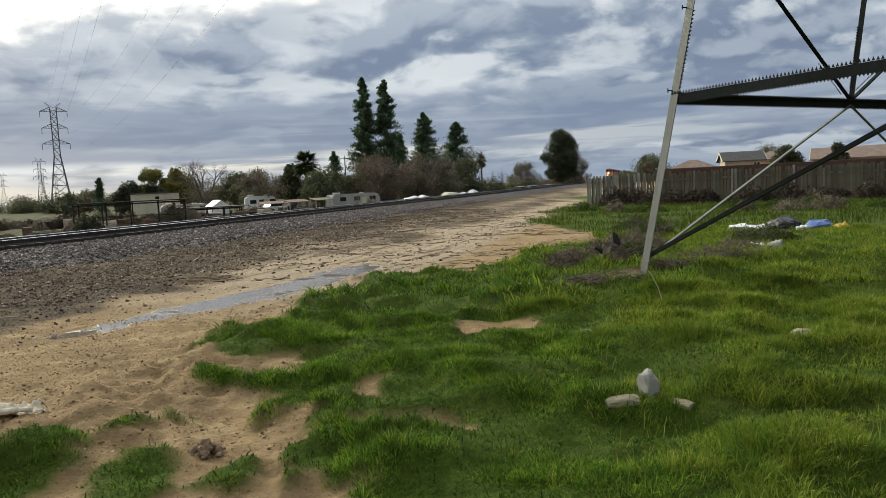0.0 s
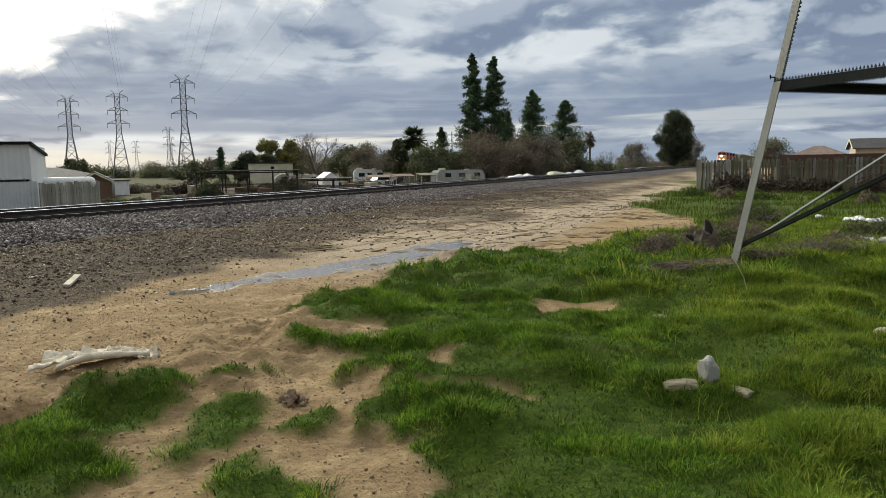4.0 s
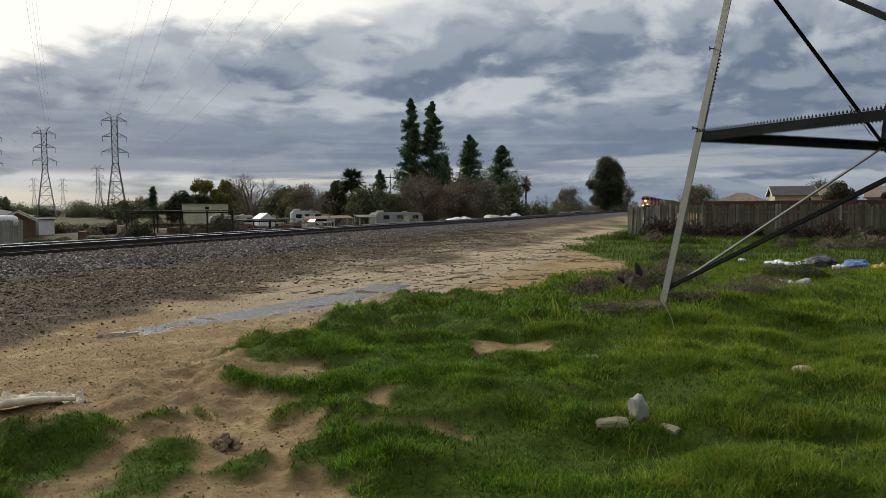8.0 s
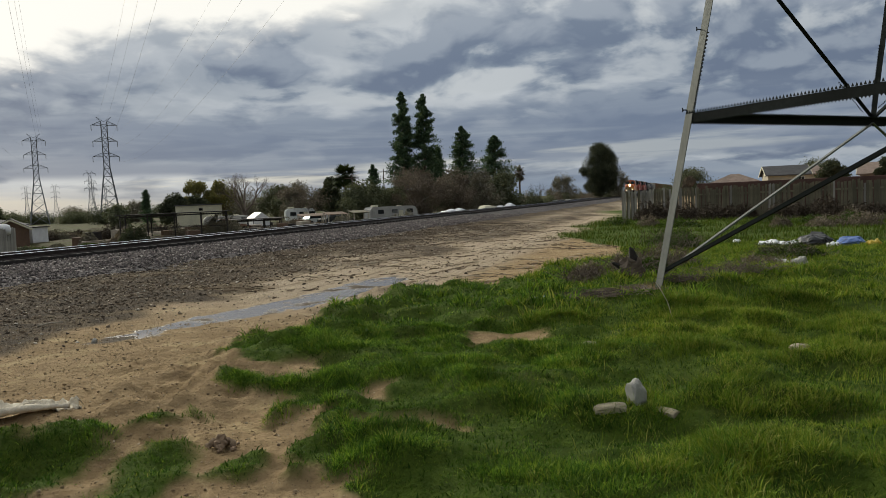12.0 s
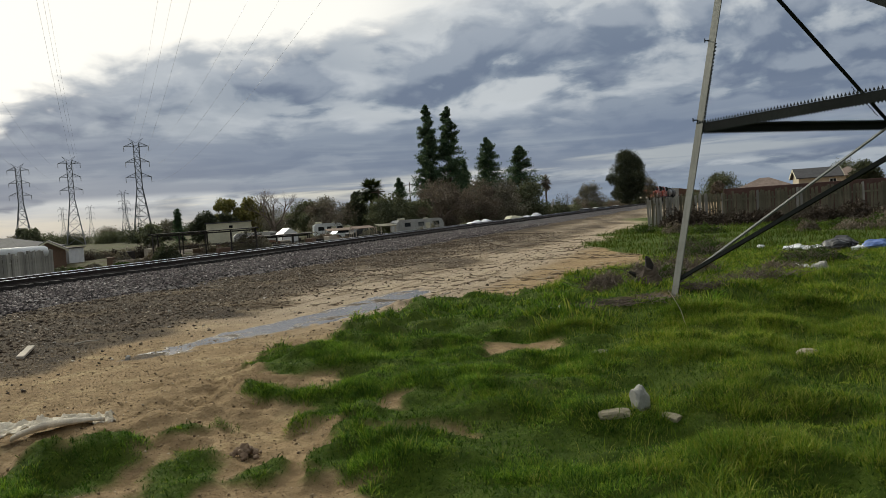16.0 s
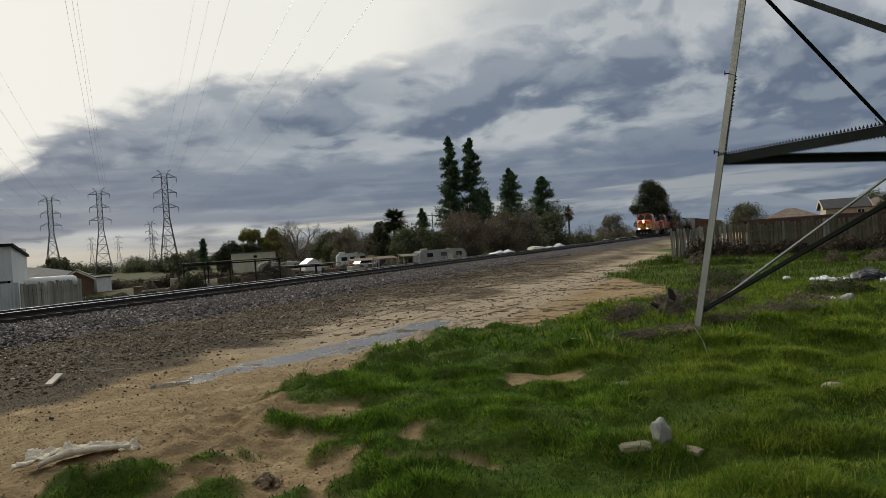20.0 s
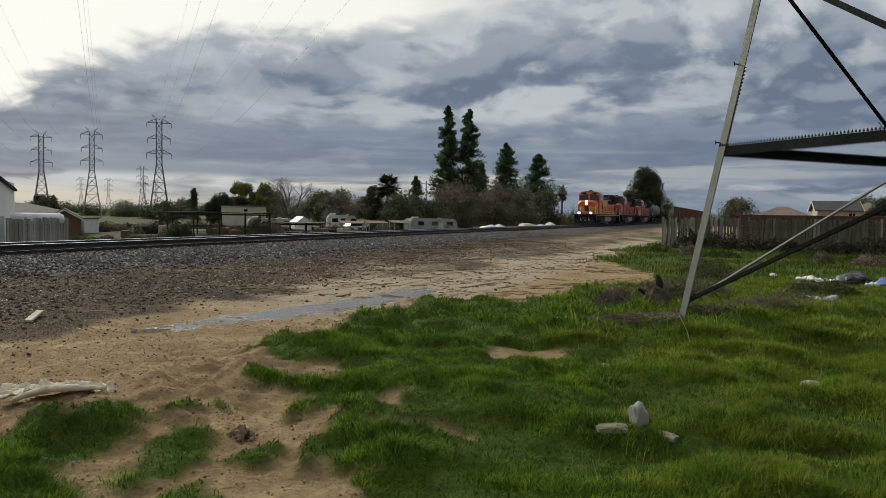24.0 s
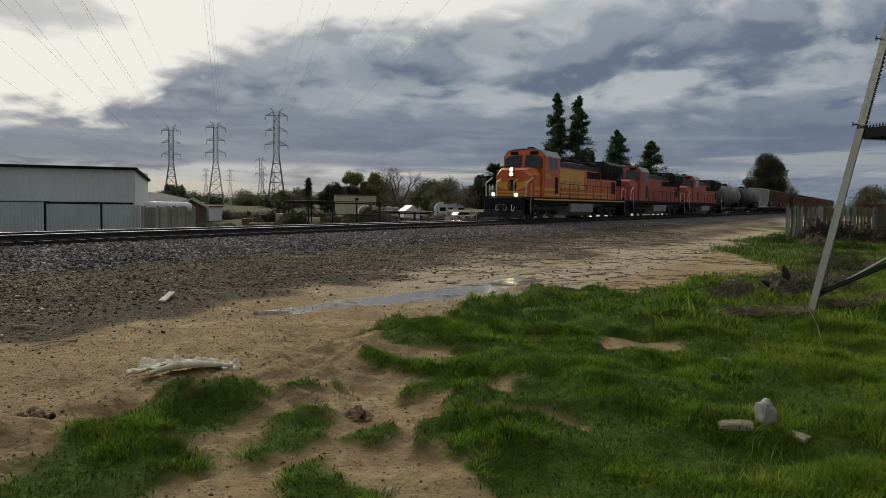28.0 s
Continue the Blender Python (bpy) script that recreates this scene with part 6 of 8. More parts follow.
def leaf_tree(x, y, top, width, seed, label, mat, z0=-0.9, n=4200, clear=0.25, name="broadleaf_tree", twigs=True, blobs=26, size=0.17):
    """A crown of uneven clumps on a forking trunk."""
    rnd = random.Random(seed)
    t = thing(name, label, "tree", pose(x, y, z0), group="trees beyond the railway")
    n, size = (int(n * 3.6), size * 0.62) if size > 0.11 else (int(n * 1.3), size * 0.85)
    H = top - z0
    tr = Shape()
    tr.rod((0, 0, -0.2), (0.0, 0, H * clear), 0.028 * H, 0.02 * H, 8)
    pts, sz, cl = [], [], []
    for k in range(blobs):
        a, u = rnd.uniform(0, 6.28), rnd.random()
        z = H * (clear + (1 - clear) * (0.08 + 0.84 * u))
        reach = width / 2 * math.sin(math.pi * min(1, 0.18 + 0.74 * u)) ** 0.8
        rad = rnd.uniform(0.10, 0.24) * width
        q = max(0.0, reach - rad * 0.6) * rnd.uniform(0.3, 1.05)
        c = Vector((math.cos(a) * q, math.sin(a) * q, min(z, H - rad * 0.5)))
        cl.append((c, rad))
        tr.rod((0, 0, H * clear * rnd.uniform(0.7, 1.0)), c, 0.010 * H, 0.015, 4, caps=False)
    for k in range(n):
        c, rad = cl[rnd.randrange(len(cl))]
        v = Vector((rnd.gauss(0, 1), rnd.gauss(0, 1), rnd.gauss(0, 0.8))).normalized() * rad * rnd.random() ** 0.4 * rnd.choice((1, 1, 1, 1.15))
        p = c + v
        if p.z > 0.1:
            pts.append(tuple(p))
            sz.append(rnd.uniform(0.5, 1.3) * size)
    part("trunk", tr, M_BARK, t, fix=False)
    part("crown", leaves_mesh("crown", np.array(pts), np.array(sz), mat, seed), mat, t)
    return t


def bare_tree(x, y, top, width, seed, label, z0=-0.9, depth=4, mat=M_TWIG, haze=None, r=0.22):
    rnd = random.Random(seed)
    t = thing("bare_tree", label, "tree", pose(x, y, z0), group="trees beyond the railway")
    H = top - z0
    s, ends = Shape(), []
    s.rod((0, 0, -0.2), (0, 0, H * 0.2), r * 1.2, r, 8, caps=False)
    for k in range(4):
        a = k * 1.57 + rnd.uniform(-0.5, 0.5)
        branchy(s, (0, 0, H * 0.2), (math.cos(a) * width / H * 0.75, math.sin(a) * width / H * 0.75, 1.0), H * 0.255, r * 0.62, depth, rnd, 0.6, ends)
    part("trunk", s, mat, t, fix=False)
    if haze is not None:
        q = np.array(ends)
        rr = np.random.RandomState(seed)
        q = np.repeat(q, 2, 0) + rr.normal(0, 0.25, (len(q) * 2, 3))
        part("foliage", leaves_mesh("foliage", q, rr.uniform(0.03, 0.07, len(q)), haze, seed, long=2.6), haze, t)
    return t


def shrub(x, y, w, h, seed, label, mat, z0=0.0, n=1500, size=0.05, name="shrub", group="shrubs", long=2.2):
    rnd = random.Random(seed)
    t = thing(name, label, "shrub", pose(x, y, z0), group=group)
    if size > 0.055:
        n, size = int(n * 2.6), size * 0.55
    st, pts, sz = Shape(), [], []
    for k in range(16):
        a, q = rnd.uniform(0, 6.28), rnd.random() ** 0.5 * w / 2
        st.rod((rnd.gauss(0, 0.05), rnd.gauss(0, 0.05), -0.02), (math.cos(a) * q, math.sin(a) * q, h * rnd.uniform(0.4, 0.9)), 0.012, 0.004, 3, caps=False)
    for k in range(n):
        a, q = rnd.uniform(0, 6.28), rnd.random() ** 0.6
        z = h * (1 - q ** 2.2) * rnd.random() ** 0.6 * (0.75 + 0.3 * math.sin(3 * a + seed) + 0.15 * math.sin(7 * a))
        pts.append((math.cos(a) * q * w / 2, math.sin(a) * q * w / 2, max(0.02, z)))
        sz.append(size * rnd.uniform(0.5, 1.4))
    tagged(part("stem", st, M_BARK, t, fix=False), "thin woody stems", kind="stuff")
    part("foliage", leaves_mesh("foliage", np.array(pts), np.array(sz), mat, seed, long=long), mat, t)
    return t


def palm(x, y, top, width, seed, label, z0=-0.9, skirt=False, n=46):
    rnd = random.Random(seed)
    t = thing("palm_tree", label, "tree", pose(x, y, z0), group="trees beyond the railway")
    H = top - z0 - width * 0.35
    s = Shape()
    rings = [[(rr * math.cos(a), rr * math.sin(a), z) for a in np.linspace(0, 6.283, 8, endpoint=False)] for z, rr in [(-0.2, 0.3)] + [(H * k / 8, 0.24 - 0.06 * k / 8 + 0.02 * (k % 2)) for k in range(9)]]
    s.sections(rings)
    part("trunk", s, M_BARK, t)
    f = Shape()
    for k in range(n):
        a = rnd.uniform(0, 6.28)
        el = rnd.uniform(-0.9 if not skirt else -1.4, 1.35)
        L = width / 2 * rnd.uniform(0.75, 1.1)
        d = Vector((math.cos(a) * math.cos(el), math.sin(a) * math.cos(el), math.sin(el)))
        side = d.cross(Vector((0, 0, 1))).normalized()
        root = Vector((0, 0, H - (0.9 * rnd.random() if skirt else 0)))
        stem = root + d * L * 0.5
        f.rod(root, stem, 0.02, 0.015, 3, caps=False)
        for j in range(9):
            b = (j - 4) * 0.32
            v = (d * math.cos(b) + side * math.sin(b)).normalized()
            tip = stem + v * L * 0.55 * rnd.uniform(0.8, 1.1) - Vector((0, 0, 0.12 * L))
            w = v.cross(Vector((0, 0, 1))).normalized() * (0.12 if skirt else 0.11) if abs(v.z) < 0.99 else side * 0.03
            mid = stem.lerp(tip, 0.45)
            f.add([stem, mid + w, tip, mid - w], [(0, 1, 2, 3)])
    part("frond_crown", f, M_DRY if skirt else M_PALM, t, fix=False)
    return t


conifer(6.2, 114.9, 18.6, 7.8, 1, "tall dark green conifer, one of a close pair", n=10500)
conifer(9.5, 114.7, 18.2, 8.0, 2, "tall dark conifer standing close beside its twin", n=10500)
conifer(11.9, 117.4, 10.0, 6.0, 3, "smaller dark conifer beside two tall ones")
conifer(16.8, 123.9, 13.9, 9.8, 4, "broad ragged dark conifer", n=9000, ragged=0.5)
conifer(24.0, 132.9, 12.9, 10.4, 5, "broad pointed dark conifer", n=9000, ragged=0.5)
conifer(1.4, 130.0, 8.3, 5.6, 6, "slender far green conifer")
conifer(-30.7, 105.6, 4.7, 2.6, 7, "small dark upright conifer", n=2600)
leaf_tree(59.9, 180.3, 13.9, 10.6, 8, "big dark round-headed evergreen tree beside the railway", M_DARKLEAF, n=15000, clear=0.12, blobs=50, size=0.17)
leaf_tree(51.0, 184.0, 6.6, 9.5, 9, "grey-green rounded bush tree", M_DRYGREY, n=11000, clear=0.05, size=0.1, blobs=36)
leaf_tree(66.5, 186.0, 7.5, 6.5, 10, "grey-brown bushy leafless tree", M_DRYGREY, n=8000, clear=0.05, size=0.1, blobs=34)
leaf_tree(-27.2, 106.6, 3.7, 5.0, 11, "dark green rounded yard tree", M_DARKLEAF, n=3000, clear=0.1)
leaf_tree(-24.6, 108.5, 3.6, 4.0, 12, "dark green bushy yard tree", M_DARKLEAF, n=2600, clear=0.1)
leaf_tree(-26.6, 117.1, 6.6, 4.6, 13, "yellowing sparse thin-leaved tree", M_YELLOWLEAF, n=2400, clear=0.2, blobs=18)
leaf_tree(-23.0, 117.6, 6.1, 6.0, 14, "yellow-green sparse thin-leaved tree", M_YELLOWLEAF, n=2800, clear=0.2, blobs=20)
bare_tree(-17.0, 103.6, 8.4, 8.0, 15, "bare pale-branched spreading tree", depth=4, r=0.34)
leaf_tree(-18.6, 112.0, 4.6, 6.0, 16, "brownish leafless bushy tree", M_DRYGREY, n=5000, clear=0.1, size=0.07)
leaf_tree(-14.4, 119.2, 4.9, 6.5, 17, "olive-green rounded yard tree", M_OLIVE, n=2800, clear=0.15)
leaf_tree(-11.5, 112.0, 4.3, 6.0, 18, "dull olive bushy tree", M_OLIVE, n=2600, clear=0.1)
bare_tree(-8.9, 99.6, 5.6, 7.0, 19, "dense grey-brown leafless tree", depth=4, haze=M_DRY)
leaf_tree(-9.2, 101.0, 4.6, 6.2, 20, "grey-brown twiggy leafless tree", M_DRYGREY, n=9000, clear=0.08, size=0.07)
leaf_tree(-5.6, 110.0, 5.6, 5.6, 21, "dark broken-crowned yard tree", M_DARKLEAF, n=2400, clear=0.15, blobs=16)
palm(-2.9, 105.0, 7.0, 4.4, 22, "bushy green fan palm tree", n=190)
leaf_tree(-0.2, 95.0, 3.9, 7.5, 23, "wide olive-green rounded bush tree", M_OLIVE, n=4200, clear=0.04, blobs=30)
leaf_tree(3.6, 104.0, 3.4, 6.0, 24, "dark olive-green rounded bush tree", M_OLIVE, n=2800, clear=0.05)
bare_tree(6.4, 94.8, 7.4, 8.0, 25, "reddish-brown leafless spreading tree", depth=4, haze=M_DRY)
leaf_tree(7.0, 97.0, 5.4, 7.5, 26, "brown twiggy leafless bush tree", M_DRY, n=15000, clear=0.05, blobs=36, size=0.075)
leaf_tree(11.8, 99.5, 5.6, 7.0, 27, "grey-brown leafless bush tree", M_DRY, n=14000, clear=0.04, blobs=36, size=0.075)
leaf_tree(16.2, 104.0, 5.4, 8.0, 28, "olive-brown twiggy bush tree", M_DRYGREY, n=13000, clear=0.04, blobs=36, size=0.085)
leaf_tree(21.0, 110.0, 5.0, 8.0, 29, "olive-grey rounded bush tree", M_OLIVE, n=3800, clear=0.04, blobs=26)
palm(35.7, 166.2, 8.8, 3.4, 30, "tall thin palm with a brown skirt of dead fronds", skirt=True, n=90)
bare_tree(38.5, 160.0, 6.0, 3.0, 31, "thin far upright leafless tree", depth=3, r=0.1)
bare_tree(42.5, 165.0, 5.0, 3.5, 32, "low far thin leafless tree", depth=3, r=0.1)
leaf_tree(55.0, 119.0, 3.7, 2.8, 33, "small brown-leaved tree behind the houses", M_DRY, n=1500, clear=0.2, z0=-0.2)
leaf_tree(70.0, 150.0, 5.6, 9.0, 34, "far grey-green trees behind the roofs", M_OLIVE, n=2600, clear=0.1, z0=-0.2)
leaf_tree(66.0, 97.0, 4.6, 5.0, 35, "dark green garden tree behind the fence", M_DARKLEAF, n=2600, clear=0.15, z0=-0.2)
leaf_tree(70.5, 92.0, 4.6, 3.4, 36, "dark garden tree behind the fence", M_DARKLEAF, n=1800, clear=0.15, z0=-0.2)
leaf_tree(88.0, 135.0, 6.0, 9.0, 37, "grey-green trees behind the roofs", M_OLIVE, n=2600, clear=0.1, z0=-0.2)
# trees about the white shed and far along the fields
leaf_tree(-38.5, 78.5, 3.0, 3.6, 38, "olive-green tree behind the house roofs", M_OLIVE, n=2200, clear=0.1)
leaf_tree(-27.5, 84.0, 2.6, 3.4, 39, "small tree behind the house", M_OLIVE, n=1200, clear=0.1)
rr = random.Random(77)
for k in range(26):
    a = radians(-34 + k * 1.55 + rr.uniform(-0.6, 0.6))
    dd = rr.uniform(190, 330)
    leaf_tree(dd * math.sin(a), dd * math.cos(a), rr.uniform(1.8, 4.2) + (1.2 if k > 12 else 0), rr.uniform(9, 17), 100 + k, "far low tree on the horizon", (M_OLIVE, M_DARKLEAF, M_DRYGREY)[k % 3], n=2400, clear=0.05, size=0.22, blobs=22)
for k in range(10):
    a = radians(24 + k * 3.4)
    dd = rr.uniform(150, 260)
    leaf_tree(dd * math.sin(a), dd * math.cos(a), rr.uniform(1.8, 3.0), rr.uniform(9, 15), 140 + k, "far low tree on the horizon", (M_OLIVE, M_DRYGREY)[k % 2], n=3200, clear=0.05, size=0.16, blobs=24)
# dry tumbleweed along the fence
for k in range(24):
    u = k / 23
    x, y = 15.8 + 21.5 * u + rr.uniform(-0.5, 0.5), 40.6 - 14.2 * u + rr.uniform(-1.2, 0.3)
    shrub(x, y, rr.uniform(1.5, 2.8), rr.uniform(0.6, 1.2), 200 + k, "dry brown tumbleweed piled against the fence", M_TUMBLE, z0=-0.12, n=2600, size=0.028, long=4.0, name="tumbleweed", group="tumbleweeds along the fence")
# weeds standing in the rough meadow before the fence
for k in range(34):
    u = rr.random()
    v = rr.random()
    x, y = 10.5 + 22 * u, 39.0 - 14.6 * u - 1.5 - 10.0 * v * (0.4 + 0.6 * u)
    if float(inside(MEADOW, np.array([x]), np.array([y]))[0]) < 1.2:
        continue
    shrub(x, y, rr.uniform(0.9, 2.4), rr.uniform(0.25, 0.7), 230 + k, ("dry brown weeds in the rough meadow", "dark green weeds in the rough meadow")[k % 2], (M_DRY, M_WEED)[k % 2], z0=-0.12, n=1100, size=0.022, long=3.6, name="weed_clump", group="weeds in the meadow")

# ---- buildings and vehicles beyond the railway ----
Z_FAR = -0.9


def corrugated(w, h, pitch=0.2, depth=0.03, th=0.006):
    """A ribbed sheet standing on local x, facing -y."""
    s = Shape()
    n = int(w / pitch * 4)
    prof = []
    for k in range(n + 1):
        prof.append((w * k / n, -depth * (0.5 - 0.5 * math.cos(2 * math.pi * k / 4))))
    both = prof + [(x, y + th) for x, y in reversed(prof)]
    m = len(both)
    vs = [(x, y, z) for z in (0, h) for x, y in both]
    s.add(vs, [(k, (k + 1) % m, m + (k + 1) % m, m + k) for k in range(m)])
    return s


def big_shed():
    p = Vector((-21.6, 39.35, Z_FAR))
    wall_turn = 180 - 8
    t = thing("metal_shed", "long pale corrugated metal shed with a dark open strip", "shed", pose(p.x, p.y, p.z, 0, 0, 22))
    W, D, H = 26.0, 7.0, 4.0
    part("upper_wall", corrugated(W, 1.85, 0.3).mesh("upper_wall", M_SHED), M_SHED, t, m=pose(-W, 0, H - 1.85))
    side = Shape().box((-0.08, 0.03, 0), (0.0, D, H), 0.0)
    part("side_wall", side, M_SHED, t)
    part("back_wall", Shape().box((-W, D - 0.1, 0), (-0.08, D, H)), M_SHED, t)
    part("end_wall", Shape().box((-W, 0.03, 0), (-W + 0.08, D - 0.1, H)), M_SHED, t)
    roof = Shape()
    roof.add([(-W - 0.2, -0.25, H), (0.15, -0.25, H), (0.15, D, H - 0.5), (-W - 0.2, D, H - 0.5), (-W - 0.2, -0.25, H + 0.14), (0.15, -0.25, H + 0.14), (0.15, D, H - 0.36), (-W - 0.2, D, H - 0.36)],
             [(0, 1, 2, 3), (7, 6, 5, 4), (0, 4, 5, 1), (1, 5, 6, 2), (2, 6, 7, 3), (3, 7, 4, 0)])
    part("roof", roof, M_BLACK, t, "dark flat roof edge")
    for k in range(7):
        x = -0.2 - k * (W - 0.5) / 6
        part("post", Shape().box((x - 0.06, 0.05, 0), (x + 0.06, 0.17, H - 1.8)), M_BLACK, t)
    part("inner_floor", Shape().box((-W, 0.05, -0.05), (0, D, 0.02)), M_CLOD, t)
    # sheet fence before it
    f = thing("sheet_fence", "corrugated galvanised sheet fence panels on dark posts", "fence", pose(p.x + 0.25, p.y - 1.4, p.z, 0, 0, 22), kind="structure")
    for k in range(9):
        h = (1.98, 2.05, 1.95, 2.1, 2.0, 2.06, 2.02, 1.96, 2.04)[k]
        part("sheet_panel", corrugated(2.7, h, 0.16).mesh("sheet_panel", M_GALV), M_GALV, f, m=pose(-2.76 * (k + 1) - 1.2, 0, 0.05))
        part("fence_post", Shape().box((-0.06, -0.05, 0), (0.02, 0.06, h + 0.1)), M_BLACK, f, m=pose(-2.76 * k - 1.23, 0, 0))
    part("sheet_panel", corrugated(1.9, 2.0, 0.16).mesh("sheet_panel", M_GALV), M_GALV, f, m=pose(-1.2, 0, 0.05))


big_shed()
fence_line((-20.4, 38.0), (-21.3, 46.5), 60, [M_FENCE_PALE, M_FENCE_PALE], "wooden_yard_fence", "grey wooden yard fence running back from the railway", height=1.9, board=0.27, z0=Z_FAR, seed=9, gapchance=0.0, wild=0.3)
tk = thing("storage_tank", "long white horizontal storage tank in the yard", "tank", pose(-22.4, 44.6, Z_FAR, 0, 0, 30))
b = Shape()
b.sections([[(x, r * math.cos(a), 1.85 + r * math.sin(a)) for a in np.linspace(0, 6.283, 14, endpoint=False)] for x, r in ((-1.6, 0.05), (-1.55, 0.25), (-1.35, 0.36), (1.35, 0.36), (1.55, 0.25), (1.6, 0.05))])
part("shell", b, M_WHITE, tk, smooth=True)
part("cradle", Shape().box((-1.0, -0.3, 0), (-0.8, 0.3, 1.55)).box((0.8, -0.3, 0), (1.0, 0.3, 1.55)), M_UNDER, tk)
house("house", -32.2, 69.6, 114, 9.0, 2.7, 1.6, 0.75, M_BROWNWALL, M_ROOF, "brown house with pale bargeboards on its gable", z0=Z_FAR, windows=(("w", 0.6, 0.8, 0.8, 0.8),), over=0.25, barge=0.14)
house("house", -39.6, 74.0, -10, 10.0, 6.0, 1.9, 0.9, M_BROWNWALL, M_ROOF, "long low house with a grey shingle roof", z0=Z_FAR, hip=True)
wr = thing("garage", "small white garage beside the house", "shed", pose(-33.6, 76.5, Z_FAR, 0, 0, -15) @ Matrix.Scale(0.75, 4))
part("wall", Shape().box((-1.4, -1.5, 0), (1.4, 1.5, 2.0), 0.02), M_WHITE, wr)
part("roof", Shape().box((-1.6, -1.7, 2.0), (1.6, 1.7, 2.15), 0.03), M_UNDER, wr)
part("door", Shape().box((-0.9, -1.53, 0), (0.9, -1.49, 1.7), 0.01), M_SHED, wr)


def carport(x, y, turn, w, d, h, bays):
    t = thing("carport", "open dark pole carport with a thin flat roof", "carport", pose(x, y, Z_FAR, 0, 0, turn))
    for i in range(bays + 1):
        for j in (0, 1):
            part("pole", Shape().rod((w * i / bays, j * d, 0), (w * i / bays, j * d, h), 0.06, 0.06, 6), M_UNDER, t)
    part("roof", Shape().box((-0.3, -0.3, h), (w + 0.3, d + 0.3, h + 0.09), 0.02), M_UNDER, t)
    s = Shape()
    for j in (0, 1):
        s.bar((0, j * d, h * 0.5), (w, j * d, h * 0.5), 0.05, 0.05)
        s.bar((0, j * d, h - 0.12), (w, j * d, h - 0.12), 0.06, 0.1)
    part("rail", s, M_UNDER, t)
    return t


carport(-20.2, 61.9, 12, 8.4, 4.0, 2.3, 4)
carport(-12.8, 70.0, 10, 4.6, 3.0, 1.4, 3)
bl = thing("metal_building", "cream flat-roofed metal building", "building", pose(-24.0, 107.4, Z_FAR, 0, 0, 12))
part("wall", Shape().box((-3.1, -2.5, 0), (3.1, 2.5, 3.2), 0.03), M_CREAM, bl)
part("roof", Shape().box((-3.25, -2.65, 3.2), (3.25, 2.65, 3.34), 0.03), M_ROOF, bl)
part("vent", Shape().box((0.0, -2.56, 2.45), (0.5, -2.5, 2.8), 0.01), M_BLACK, bl)


def trailer(x, y, turn, L, H, W, label, wall=M_DULL, stripe=None, door=True):
    t = thing("travel_trailer", label, "trailer", pose(x, y, Z_FAR, 0, 0, turn), group="trailers and covered vehicles")
    prof = [(-L / 2, 0.55), (L / 2, 0.55), (L / 2 + 0.05, H * 0.62), (L / 2 - 0.25, H - 0.12), (L / 2 - 0.6, H), (-L / 2 + 0.35, H), (-L / 2 + 0.02, H - 0.3)]
    s = Shape().prism(prof, "y", -W / 2, W / 2)
    part("body", s, wall, t)
    for u in (-0.34, -0.05, 0.28):
        part("window", Shape().box((u * L, -W / 2 - 0.015, H * 0.56), (u * L + 0.8, -W / 2 + 0.01, H * 0.56 + 0.5), 0.01), M_GLASS, t)
    if door:
        part("door", Shape().box((0.1 * L, -W / 2 - 0.02, 0.6), (0.1 * L + 0.62, -W / 2, H - 0.5), 0.01), M_CREAM, t)
    for sx in (-0.35, 0.35):
        for sy in (-1, 1):
            part("wheel", Shape().rod((sx, sy * (W / 2 - 0.2), 0.34), (sx, sy * (W / 2), 0.34), 0.34, 0.34, 14), M_BLACK, t)
    part("roof_vent", Shape().box((-0.4 * L, -0.3, H), (-0.4 * L + 0.8, 0.3, H + 0.22), 0.04), M_CREAM, t)
    part("roof_vent", Shape().box((0.15 * L, -0.25, H), (0.15 * L + 0.5, 0.25, H + 0.12), 0.03), M_CREAM, t)
    part("hitch", Shape().bar((L / 2, 0.3, 0.6), (L / 2 + 1.0, 0, 0.55), 0.08, 0.08).bar((L / 2, -0.3, 0.6), (L / 2 + 1.0, 0, 0.55), 0.08, 0.08), M_UNDER, t)
    for a in (-L / 2 + 0.2, L / 2 - 0.35):
        part("jack", Shape().box((a, -W / 2 + 0.05, 0.0), (a + 0.15, -W / 2 + 0.2, 0.56)), M_UNDER, t)
    return t


trailer(2.9, 91.5, 22, 6.4, 1.95, 2.3, "weathered white travel trailer parked beyond the track")
trailer(-16.5, 88.0, 14, 5.4, 1.7, 2.2, "dull white trailer with dark windows")
trailer(-9.0, 99.0, 10, 4.0, 2.2, 2.1, "small grey-green box trailer", wall=M_SHED)
ws = thing("tent_garage", "small white gabled canopy shelter", "shelter", pose(-12.4, 84.2, Z_FAR, 0, 0, 25))
part("cover", Shape().prism([(-0.9, 0.0), (0.9, 0.0), (0.9, 1.35), (0.0, 2.0), (-0.9, 1.35)], "y", -1.4, 1.4), M_WHITE, ws)
part("frame", Shape().bar((-0.95, -1.45, 0), (-0.95, -1.45, 1.35), 0.05, 0.05).bar((0.95, -1.45, 0), (0.95, -1.45, 1.35), 0.05, 0.05), M_UNDER, ws)


